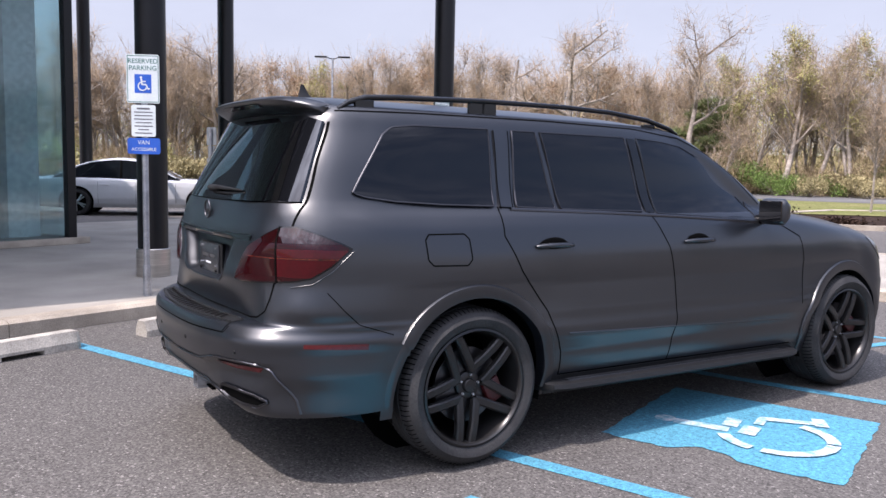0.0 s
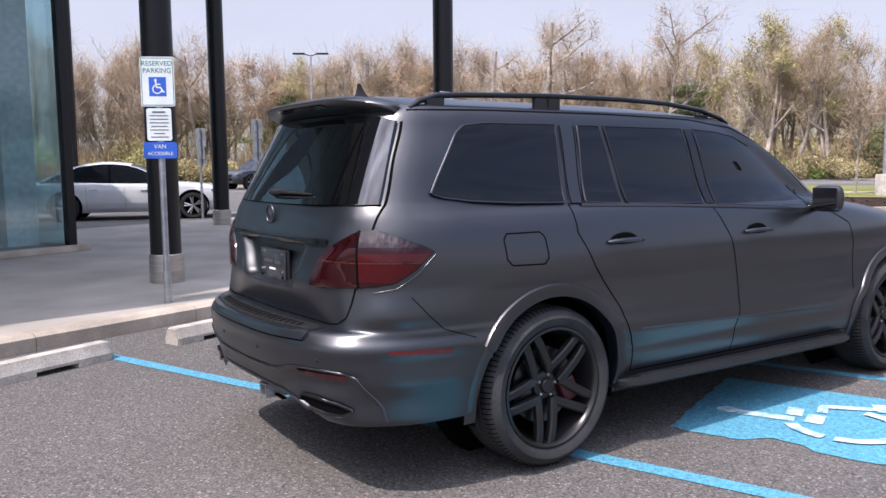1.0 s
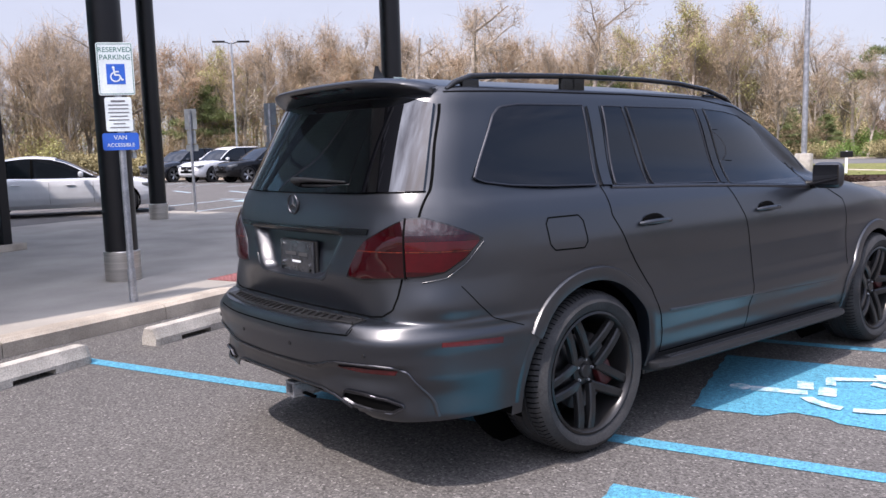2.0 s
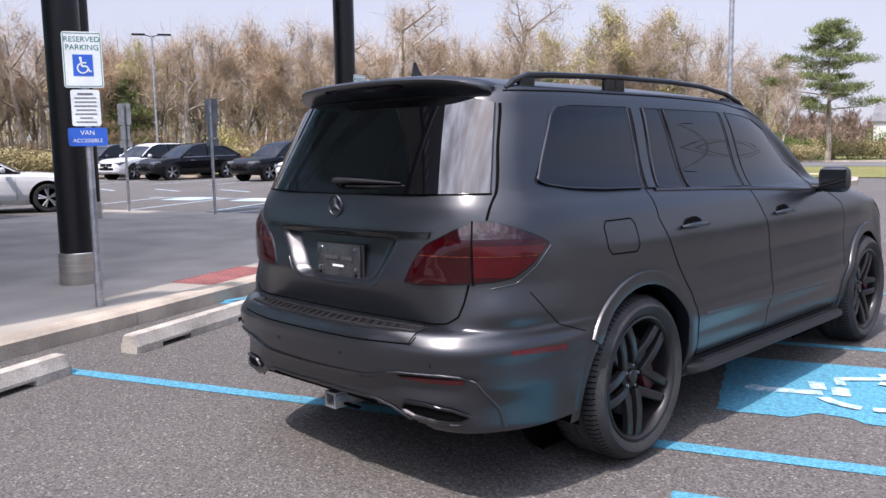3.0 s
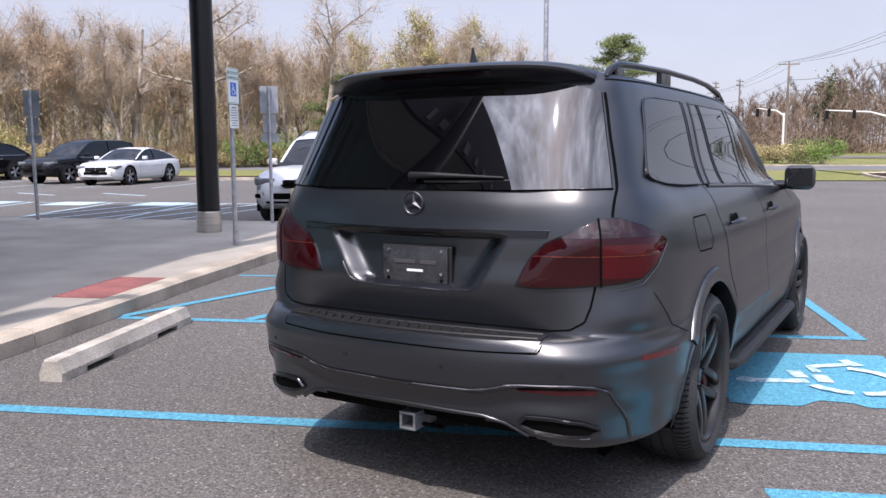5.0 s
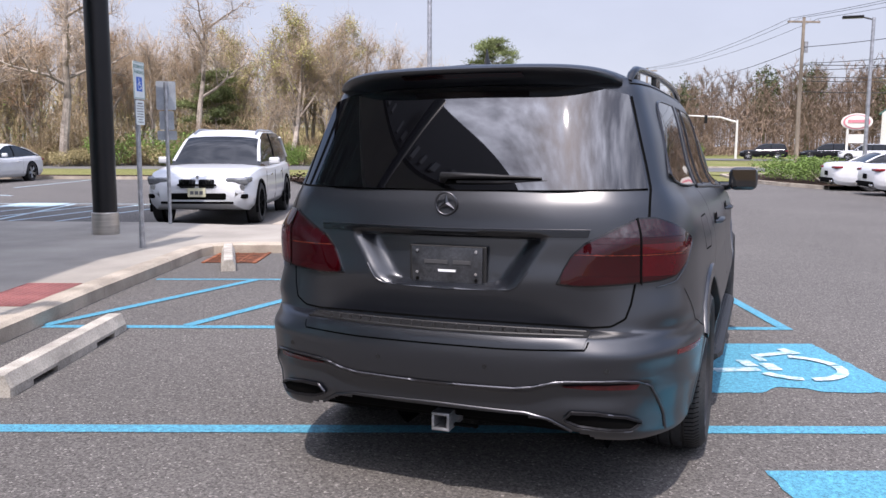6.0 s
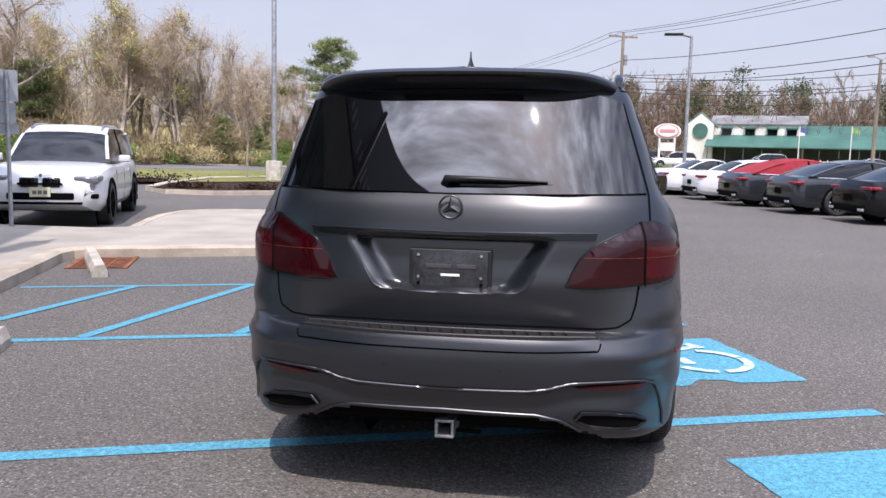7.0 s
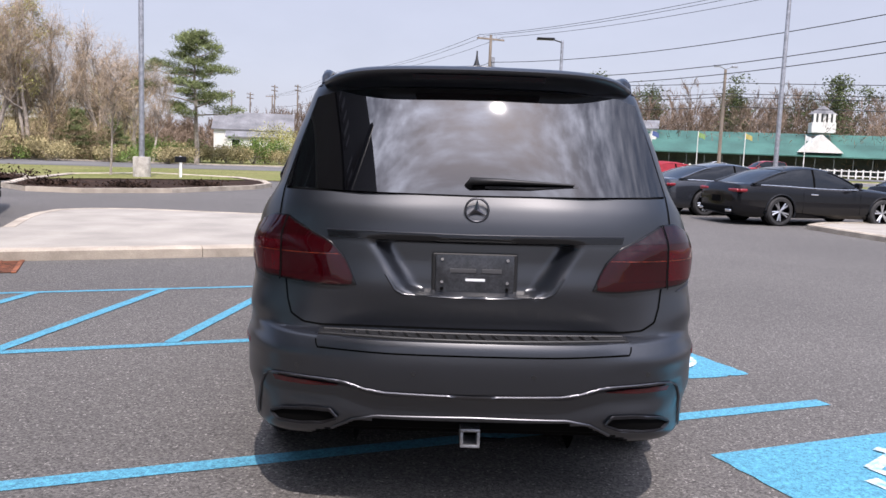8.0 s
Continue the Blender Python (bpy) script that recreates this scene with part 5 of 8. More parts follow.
RUST = mat("rusty_iron", (0.24, 0.085, 0.04), 0.85, 0.3, var=0.25, scale=8, fine=60, bump=0.004)
DARKPIT = mat("dark_pit", (0.01, 0.009, 0.008), 0.9, var=0)
drain = thing("storm_drain", pose(*L(-2.93, 6.30, 0.0), 0, 0, LOT), "rusty iron storm drain grate by the kerb", "drain")
bm = bmesh.new()
box(bm, (0, 0, 0.004), (0.62, 0.98, 0.004))
part("pit", bm, DARKPIT, drain)
for s in (-0.31, 0.31):
    bm = bmesh.new()
    box(bm, (s, 0, 0.010), (0.05, 1.02, 0.012), 0.003)
    part("grate_frame", bm, RUST, drain)
for k in range(12):
    bm = bmesh.new()
    box(bm, (0, -0.46 + 0.0835 * k, 0.0085), (0.58, 0.028, 0.004), 0.001, Matrix.Rotation(0.0, 4, "Z"))
    part("grate_bar", bm, RUST, drain)
for k in range(2):
    bm = bmesh.new()
    box(bm, (-0.1 + 0.2 * k, 0, 0.009), (0.02, 0.96, 0.009))
    part("grate_bar", bm, RUST, drain)

FARLINE = "pale painted line on the far parking lot"
for a in (-8.6, -10.9, -13.2, -15.5):
    painted("stall_line", (a, 10.4), (a - 0.4, 15.6), 0.10, FARLINE, WHITEPAINT)
painted("stall_line", (-6.4, 15.6), (-16.5, 15.6), 0.10, FARLINE, WHITEPAINT)
for k in range(5):
    painted("hatch_line", (-6.4 - 0.9 * k, 15.5), (-7.6 - 0.9 * k, 10.5), 0.09, "pale worn hatch line on the far lot", WHITEPAINT)
for k, a in enumerate((-9.8, -12.2, -14.6)):
    bm = bmesh.new()
    bm.faces.new([bm.verts.new(L(a + x, 15.2 + y, 0.007)) for x, y in ((-0.6, -0.6), (0.6, -0.6), (0.6, 0.6), (-0.6, 0.6))])
    tagged(part("accessible_marking", bm, WHITEPAINT), "pale worn painted square on the far lot", "road marking", "far blue squares", kind="structure")
for k in range(7):
    painted("stall_line", (-14.0 - 2.9 * k, 22.6), (-14.0 - 2.9 * k, 28.8), 0.10, FARLINE, WHITEPAINT)
    if k < 4:
        painted("stall_line", (-12.0 - 2.9 * k, 18.5), (-14.0 - 2.9 * k, 19.6), 0.14, FARLINE, WHITEPAINT)


# ---- canopy, columns and glass front ----
def column(a, b, top=8.6, r=0.168):
    """A round black column with a brushed steel collar at its foot."""
    root = thing("column", pose(*L(a, b, WALK_Z)), "round black steel column with brushed metal base sleeve", "column", "canopy columns")
    bm = bmesh.new()
    revolve(bm, [(r, 0.0), (r, top - WALK_Z)], 32)
    part("shaft", bm, BLACKPOLE, root, soft=40)
    bm = bmesh.new()
    revolve(bm, [(r + 0.018, 0.0), (r + 0.020, 0.015), (r + 0.020, 0.315), (r + 0.014, 0.322), (r - 0.005, 0.322)], 32)
    part("base_sleeve", bm, STEEL, root, "brushed stainless sleeve", soft=40)
    return root


column(-5.22, 7.85, 4.7)
for a, b in ((-5.17, 2.12), (-11.2, 8.2), (-18.47, 9.35), (-16.8, 3.6), (-5.2, -3.3)):
    column(a, b)

SOFFIT = mat("pale_soffit_panel", (0.52, 0.52, 0.51), 0.6, var=0.04, scale=1, fine=40)
CANOPYMAT = mat("dark_canopy_panel", (0.012, 0.012, 0.013), 0.4, var=0.1, scale=1, fine=40)
canopy_pts = [(-18.5, -16), (-5.65, -16), (-5.65, 4.7), (-7.3, 6.6), (-7.3, 9.3), (-12.2, 9.3), (-12.2, 3.9), (-18.5, 3.9)]
canopy = tagged(new("canopy"), "dark flat entrance canopy on round columns", "canopy", kind="structure")
bm = bmesh.new()
slab(bm, [L(a, b) for a, b in canopy_pts], 8.6, 8.75)
part("soffit", bm, SOFFIT, canopy, "pale metal soffit panels")
for i in range(len(canopy_pts)):
    p, q = L(*canopy_pts[i]), L(*canopy_pts[(i + 1) % len(canopy_pts)])
    bm = bmesh.new()
    n = (q - p).normalized()
    n = Vector((n.y, -n.x, 0)) * 0.12
    slab(bm, [p + n * 0.5, q + n * 0.5, q - n * 0.5, p - n * 0.5], 6.9 if i == 1 else 8.3, 9.2)
    part("fascia", bm, CANOPYMAT, canopy)
DIMLETTER = mat("grey_sign_letter", (0.30, 0.30, 0.31), 0.5, var=0)
LETTER = mat("white_sign_letter", (0.8, 0.8, 0.8), 0.5, var=0)
for k in range(24):
    if k in (4, 7, 16):
        continue
    bm = bmesh.new()
    h = 0.30 if k % 3 else 0.42
    box(bm, (0, 0, 0), (0.05, 0.12 + 0.05 * (k % 2), h), 0.01)
    bar = part("sign_bar", bm, DIMLETTER, canopy)
    bar.matrix_world = pose(*L(-5.56, -5.2 + 0.42 * k, 7.2), 0, 0, LOT)

FRONTGLASS = bpy.data.materials.new("facade_glass")
FRONTGLASS.use_nodes = True
fb = FRONTGLASS.node_tree.nodes["Principled BSDF"]
fb.inputs["Base Color"].default_value = (0.58, 0.76, 0.78, 1)
fb.inputs["Roughness"].default_value = 0.02
fb.inputs["Transmission Weight"].default_value = 0.95
fb.inputs["IOR"].default_value = 1.6
# dark tone of the bands added behind the showroom glass
DARKBAND = mat("dark_band_behind_glass", (0.05, 0.058, 0.062), 0.5, var=0.1, scale=0.7, fine=12)
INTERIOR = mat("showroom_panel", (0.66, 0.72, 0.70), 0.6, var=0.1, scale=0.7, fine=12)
building = thing("showroom", pose(*L(-9.1, 3.5, WALK_Z), 0, 0, LOT), "glass fronted showroom with black corner post and pale interior", "building")
bm = bmesh.new()
box(bm, (-0.06, -0.06, 4.2), (0.14, 0.14, 8.4), 0.01)
part("corner_post", bm, BLACKPOLE, building, "black metal corner post")
bm = bmesh.new()
box(bm, (-0.25, -6.0, 0.05), (0.62, 12.4, 0.10), 0.01)
box(bm, (-6.0, -0.15, 0.05), (12.0, 0.4, 0.10), 0.01)
part("plinth", bm, KERB, building, "pale concrete plinth")
for k in range(6):
    bm = bmesh.new()
    box(bm, (-0.05, -1.2 - 2.1 * k, 4.25), (0.02, 2.06, 8.3))
    pn = part("pane", bm, FRONTGLASS, building)
    pn.visible_shadow = False
    bm = bmesh.new()
    box(bm, (-0.07, -0.15 - 2.1 * (k + 1), 4.25), (0.10, 0.05, 8.3), 0.005)
    part("mullion", bm, GALV, building)
for k in range(5):
    bm = bmesh.new()
    box(bm, (-1.2 - 2.1 * k, -0.03, 4.25), (2.06, 0.02, 8.3))
    pn = part("pane", bm, FRONTGLASS, building)
    pn.visible_shadow = False
    bm = bmesh.new()
    box(bm, (-0.15 - 2.1 * (k + 1), -0.05, 4.25), (0.05, 0.10, 8.3), 0.005)
    part("mullion", bm, GALV, building)
# added upright blocks, pale and dark, standing in for the bands in the glass
for y, w, x, mt in ((-0.55, 0.5, -0.7, INTERIOR), (-1.25, 0.45, -0.7, DARKBAND), (-2.0, 0.3, -1.0, INTERIOR), (-3.0, 0.7, -1.4, DARKBAND), (-4.6, 0.6, -1.0, INTERIOR)):
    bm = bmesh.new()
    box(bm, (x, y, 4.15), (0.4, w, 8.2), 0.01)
    part("inner_band", bm, mt, building)
bm = bmesh.new()
box(bm, (-6.0, -6.2, 0.02), (11.6, 11.8, 0.06))
part("showroom_floor", bm, CONCRETE, building)
bm = bmesh.new()
box(bm, (-6.0, -6.2, 8.36), (12.0, 12.4, 0.12))
part("showroom_ceiling", bm, INTERIOR, building)
for k in range(6):
    bm = bmesh.new()
    box(bm, (-11.9, -1.2 - 2.1 * k, 4.25), (0.02, 2.06, 8.3))
    pn = part("pane", bm, FRONTGLASS, building)
    pn.visible_shadow = False
    bm = bmesh.new()
    box(bm, (-11.9, -0.15 - 2.1 * (k + 1), 4.25), (0.10, 0.05, 8.3), 0.005)
    part("mullion", bm, GALV, building)
bm = bmesh.new()
box(bm, (-6.0, -12.85, 4.2), (12.0, 0.2, 8.4))
part("back_wall", bm, INTERIOR, building)

# ---- signs ----
SIGNWHITE = mat("sign_white", (0.70, 0.76, 0.76), 0.4, var=0.04, scale=5, fine=60)
SIGNGREEN = mat("sign_green_text", (0.02, 0.16, 0.12), 0.5, var=0)
SIGNBLUE = mat("sign_blue", (0.02, 0.11, 0.52), 0.4, var=0.05)
SIGNGREY = mat("sign_grey_text", (0.12, 0.12, 0.13), 0.5, var=0)
SIGNBACK = mat("sign_aluminium_back", (0.33, 0.36, 0.39), 0.5, 0.6, var=0.1, scale=4, fine=60)


def words(text, size, material, parent, m, name="lettering"):
    """Raised lettering in the built-in typeface."""
    cu = bpy.data.curves.new(name, "FONT")
    cu.body, cu.size, cu.align_x, cu.align_y, cu.extrude = text, size, "CENTER", "CENTER", 0.0006
    tmp_ob = new(name, cu)
    me = bpy.data.meshes.new_from_object(tmp_ob.evaluated_get(bpy.context.evaluated_depsgraph_get()))
    bpy.data.objects.remove(tmp_ob)
    me.materials.clear()
    me.materials.append(material)
    ob = new(name, me)
    ob.parent = parent
    ob.matrix_basis = m
    return ob


def plate_mesh(bm, w, h, t=0.004, r=0.02):
    pts = []
    for cx, cz, a0 in ((w / 2 - r, h / 2 - r, 0), (-w / 2 + r, h / 2 - r, 90), (-w / 2 + r, -h / 2 + r, 180), (w / 2 - r, -h / 2 + r, 270)):
        for k in range(5):
            t_ = radians(a0 + 22.5 * k)
            pts.append((cx + r * math.cos(t_), cz + r * math.sin(t_)))
    f = [bm.verts.new((x, -t / 2, z)) for x, z in pts]
    b = [bm.verts.new((x, t / 2, z)) for x, z in pts]
    bm.faces.new(f)
    bm.faces.new(b[::-1])
    n = len(pts)
    for i in range(n):
        bm.faces.new((f[i], b[i], b[(i + 1) % n], f[(i + 1) % n]))
    bmesh.ops.recalc_face_normals(bm, faces=bm.faces[:])


def wheelchair(bm, s, y):
    """The small white wheelchair figure of a sign, s wide."""
    def bar(p, q, w):
        p, q = Vector(p) * s, Vector(q) * s
        d = (q - p).normalized()
        n = Vector((-d.y, d.x)) * w * s / 2
        bm.faces.new([bm.verts.new((v.x, y, v.y)) for v in (p - n, q - n, q + n, p + n)])
    bm.faces.new([bm.verts.new(((-0.10 + 0.07 * math.cos(t)) * s, y, (0.34 + 0.07 * math.sin(t)) * s)) for t in [2 * math.pi * k / 12 for k in range(12)]])
    bar((-0.09, 0.27), (-0.04, -0.06), 0.09)
    bar((-0.07, 0.12), (0.16, 0.12), 0.07)
    bar((-0.05, -0.05), (0.18, -0.05), 0.08)
    bar((0.17, -0.05), (0.30, -0.32), 0.08)
    bar((0.28, -0.31), (0.38, -0.27), 0.06)
    prev = None
    for k in range(17):
        t = radians(110 + 230 * k / 16)
        pr = [bm.verts.new(((-0.02 + r * math.cos(t)) * s, y, (-0.14 + r * math.sin(t)) * s)) for r in (0.20, 0.265)]
        if prev:
            bm.faces.new((prev[0], pr[0], pr[1], prev[1]))
        prev = pr


def parking_sign(a, b, turn, van=True, lean=0.0):
    """A post with a reserved parking plate, a small print plate and a blue plate; turn: heading of its face."""
    root = thing("parking_sign", pose(*L(a, b, WALK_Z), lean, 0, turn), "blue and white reserved parking sign on a galvanised post" if van else "two reserved parking plates on a galvanised post", "road sign", "parking signs")
    bm = bmesh.new()
    rod(bm, (0, 0.03, 0), (0, 0.03, 2.30), 0.030, 0.030, 14)
    rod(bm, (0, 0.03, 0), (0, 0.03, 0.30), 0.037, 0.036, 14)
    part("post", bm, GALV, root, "galvanised steel tube", soft=40)
    z = 2.09
    bm = bmesh.new()
    plate_mesh(bm, 0.305, 0.457)
    top = part("top_plate", bm, SIGNWHITE, root, "white plate with green words and a blue wheelchair square")
    top.location = (0, -0.008, z)
    bm = bmesh.new()
    for x0, z0, w, h in ((0, 0.216, 0.285, 0.005), (0, -0.216, 0.285, 0.005), (0.142, 0, 0.005, 0.43), (-0.142, 0, 0.005, 0.43)):
        box(bm, (x0, -0.003, z0), (w, 0.002, h))
    part("border", bm, SIGNGREEN, top)
    up = Matrix.Rotation(radians(90), 4, "X")
    words("RESERVED", 0.062, SIGNGREEN, top, Matrix.Translation((0, -0.0035, 0.165)) @ up)
    words("PARKING", 0.062, SIGNGREEN, top, Matrix.Translation((0, -0.0035, 0.100)) @ up)
    bm = bmesh.new()
    box(bm, (0, -0.003, -0.045), (0.155, 0.002, 0.175))
    sq = part("blue_square", bm, SIGNBLUE, top)
    bm = bmesh.new()
    wheelchair(bm, 0.17, -0.0065)
    w_ = part("wheelchair_figure", bm, SIGNWHITE, sq)
    w_.location = (0, 0, -0.045)
    bm = bmesh.new()
    plate_mesh(bm, 0.225, 0.30)
    mid = part("penalty_plate", bm, SIGNWHITE, root, "white plate with small dark print")
    mid.location = (0, -0.008, z - 0.395)
    for k in range(8):
        bm = bmesh.new()
        w = (0.12, 0.17, 0.165, 0.175, 0.15, 0.17, 0.10, 0.16)[k]
        box(bm, (0, -0.003, 0.115 - 0.033 * k), (w, 0.002, 0.009 if k != 0 else 0.016))
        part("print_bar", bm, SIGNGREY, mid)
    if van:
        bm = bmesh.new()
        plate_mesh(bm, 0.305, 0.152)
        low = part("van_plate", bm, SIGNBLUE, root, "blue plate with white words")
        low.location = (0, -0.008, z - 0.635)
        words("VAN", 0.055, SIGNWHITE, low, Matrix.Translation((0, -0.0035, 0.033)) @ up)
        words("ACCESSIBLE", 0.044, SIGNWHITE, low, Matrix.Translation((0, -0.0035, -0.032)) @ up)
    return root


parking_sign(-3.98, 1.20, 62.5, True)
parking_sign(-4.10, 6.25, 106.0, False)


def back_sign(a, b, turn):
    """The same kind of sign seen from behind."""
    root = thing("parking_sign", pose(*L(a, b, WALK_Z), 0, 0, turn), "grey backs of parking plates on a galvanised post", "road sign", "parking signs")
    bm = bmesh.new()
    rod(bm, (0, 0.03, 0), (0, 0.03, 2.30), 0.030, 0.030, 12)
    part("post", bm, GALV, root, soft=40)
    for z, w, h in ((2.09, 0.305, 0.457), (1.69, 0.225, 0.30), (1.45, 0.305, 0.15)):
        bm = bmesh.new()
        plate_mesh(bm, w, h)
        p = part("plate", bm, SIGNBACK, root)
        p.location = (0, -0.008, z)
    return root


back_sign(-4.79, 9.45, 215)
back_sign(-9.3, 9.6, 205)
back_sign(-11.8, 9.85, 215)
back_sign(-14.3, 10.3, 215).location.z = 0.0


# ---- lamps, poles and cables ----
def light_pole(x, y, h, heads=1, turn=0, pedestal=False, r=0.075):
    root = thing("street_lamp", pose(x, y, 0.0, 0, 0, turn), "tall grey lot lamp with flat head", "street lamp", "lot lamps")
    z0 = 0.0
    if pedestal:
        bm = bmesh.new()
        revolve(bm, [(0.31, 0.0), (0.31, 0.80), (0.29, 0.84), (0.0, 0.84)], 24)
        part("pedestal", bm, STOPMAT, root, "round concrete pedestal", soft=40)
        z0 = 0.84
    bm = bmesh.new()
    rod(bm, (0, 0, z0), (0, 0, h), r, r * 0.75, 12)
    part("pole", bm, GALV, root, soft=40)
    for s in ((1, -1) if heads == 2 else (1,)):
        bm = bmesh.new()
        rod(bm, (0, 0, h - 0.08), (0.35 * s, 0, h + 0.02), 0.03, 0.03, 8)
        box(bm, (0.72 * s, 0, h + 0.05), (0.75, 0.32, 0.09), 0.02)
        part("lamp_head", bm, BLACKPOLE, root, "flat dark lamp head", soft=40)
    return root


light_pole(-43.6, 20.0, 8.0, 2, 60)
p = L(-0.62, 28.4)
light_pole(p.x, p.y, 12.5, 2, 20, True, 0.10)
light_pole(4.8, 31.9, 6.35, 1, 180, True, 0.08)
light_pole(14.0, 31.0, 11.5, 1, 150, True, 0.10)


def utility_pole(x, y, h, turn, arms=2, double_lamp=False):
    root = thing("utility_pole", pose(x, y, 0, 0, 0, turn), "weathered wooden utility pole with cross arms", "utility pole", "utility poles")
    bm = bmesh.new()
    rod(bm, (0, 0, 0), (0, 0, h), 0.17, 0.11, 10)
    part("pole", bm, WOODPOLE, root, soft=40)
    for k in range(arms):
        bm = bmesh.new()
        box(bm, (0, 0, h - 0.35 - 0.7 * k), (2.5, 0.12, 0.14), 0.01)
        arm = part("cross_arm", bm, WOODPOLE, root)
        for x_ in (-1.1, -0.5, 0.5, 1.1):
            bm = bmesh.new()
            rod(bm, (x_, 0, h - 0.28 - 0.7 * k), (x_, 0, h - 0.08 - 0.7 * k), 0.045, 0.03, 8)
            part("insulator", bm, GALV, arm)
    if double_lamp:
        for s in (1, -1):
            bm = bmesh.new()
            rod(bm, (0, 0, h), (0.6 * s, 0, h + 0.25), 0.04, 0.04, 6)
            box(bm, (0.8 * s, 0, h + 0.25), (0.5, 0.25, 0.18), 0.03)
            part("flood_lamp", bm, GALV, root)
    else:
        bm = bmesh.new()
        rod(bm, (0.25, 0, h - 2.6), (0.25, 0, h - 1.8), 0.17, 0.17, 10)
        part("transformer", bm, GALV, root, soft=40)
    return root


POLES = [(-13.25, 105.0, 11.3, 20), (3.45, 64.8, 11.1, 25), (24.0, 28.0, 11.3, 30), (46, -8, 11.3, 30), (-34, 160, 11.3, 20)]
for x, y, h, t in POLES:
    utility_pole(x, y, h, t, 1)
utility_pole(23.6, 67.0, 9.3, 10, 0, True)
for x, y, h in ((-36.0, 150, 11.0), (-42, 160, 12), (-31.5, 150, 12.5), (-25.5, 140, 12)):
    utility_pole(x, y, h, 75, 2)
CABLE = mat("black_cable", (0.02, 0.02, 0.022), 0.6, var=0)


def cable(p, q, sag, r=0.02, name="power_cable"):
    bm = bmesh.new()
    p, q = Vector(p), Vector(q)
    sweep(bm, [p.lerp(q, k / 16) - Vector((0, 0, sag * 4 * (k / 16) * (1 - k / 16))) for k in range(17)], r, 5)
    return tagged(part(name, bm, CABLE), "thin black overhead cable between poles", "cable", "overhead cables")


order = [POLES[4], POLES[0], POLES[1], POLES[2], POLES[3]]
for A, B in zip(order, order[1:]):
    for off, dz in ((-1.1, -0.1), (-0.4, -0.1), (1.1, -0.1), (0.1, -2.2), (0.1, -3.4), (0.1, -3.9)):
        t = radians(25)
        o = Vector((off * math.cos(t), off * math.sin(t), 0))
        cable(Vector((A[0], A[1], A[2] + dz)) + o, Vector((B[0], B[1], B[2] + dz)) + o, 0.7 + 0.2 * abs(dz) * 0.3, 0.016 if dz > -1 else 0.024)
for dz in (0.0, -0.9, -1.2, -2.0):
    cable((23.6, 67, 8.2 + dz), (75, 38, 8.6 + dz), 0.6, 0.03)
    cable((23.6, 67, 8.2 + dz), (3.45, 64.8, 7.6 + dz), 0.4, 0.03)


# ---- trees and shrubs ----
def tubes(segs, sides):
    """Vertices and faces of tapered prisms; segs: rows of start, end, radii."""
    segs = np.asarray(segs, float)
    n = len(segs)
    p, q, r0, r1 = segs[:, 0:3], segs[:, 3:6], segs[:, 6], segs[:, 7]
    d = q - p
    d /= np.linalg.norm(d, axis=1, keepdims=True) + 1e-9
    ref = np.where(np.abs(d[:, 2:3]) > 0.9, np.array([[1.0, 0, 0]]), np.array([[0, 0, 1.0]]))
    a = np.cross(d, ref)
    a /= np.linalg.norm(a, axis=1, keepdims=True) + 1e-9
    b = np.cross(d, a)
    ang = np.arange(sides) * 2 * np.pi / sides
    ca, sa = np.cos(ang), np.sin(ang)
    ring = a[:, None, :] * ca[None, :, None] + b[:, None, :] * sa[None, :, None]
    V = np.concatenate([p[:, None, :] + ring * r0[:, None, None], q[:, None, :] + ring * r1[:, None, None]], 1).reshape(-1, 3)
    k = np.arange(sides)
    F = np.stack([k, (k + 1) % sides, (k + 1) % sides + sides, k + sides], 1)
    F = (F[None] + (np.arange(n) * 2 * sides)[:, None, None]).reshape(-1, 4)
    return V, F


def quads(centres, size, rng, up=0.0):
    """Small leaf faces turned at random."""
    n = len(centres)
    a = rng.normal(size=(n, 3))
    a[:, 2] *= 1 - up
    a /= np.linalg.norm(a, axis=1, keepdims=True)
    b = np.cross(a, rng.normal(size=(n, 3)))
    b /= np.linalg.norm(b, axis=1, keepdims=True) + 1e-9
    s = (size * (0.6 + 0.8 * rng.random(n)))[:, None]
    V = np.stack([centres - a * s, centres + b * s * 0.5, centres + a * s, centres - b * s * 0.5], 1).reshape(-1, 3)
    return V, np.arange(4 * n).reshape(-1, 4)


def slivers(p, d, ln, w, rg):
    """Thin twig blades from p along d."""
    n = len(p)
    d = d / (np.linalg.norm(d, axis=1, keepdims=True) + 1e-9)
    s = np.cross(d, rg.normal(size=(n, 3)))
    s /= np.linalg.norm(s, axis=1, keepdims=True) + 1e-9
    e = p + d * ln[:, None]
    V = np.stack([p - s * w, p + s * w, e + s * w * 0.4, e - s * w * 0.4], 1).reshape(-1, 3)
    return V, np.arange(4 * n).reshape(-1, 4)


def raw(name, VF, material, parent=None, label=""):
    """A mesh straight from arrays of vertices and faces."""
    V = np.concatenate([v for v, f in VF])
    off, F = 0, []
    for v, f in VF:
        F += (f + off).tolist()
        off += len(v)
    me = bpy.data.meshes.new(name)
    me.from_pydata(V.tolist(), [], F)
    me.materials.append(material)
    ob = new(name, me)
    ob.parent = parent
    if label:
        ob["label"] = label
    return ob


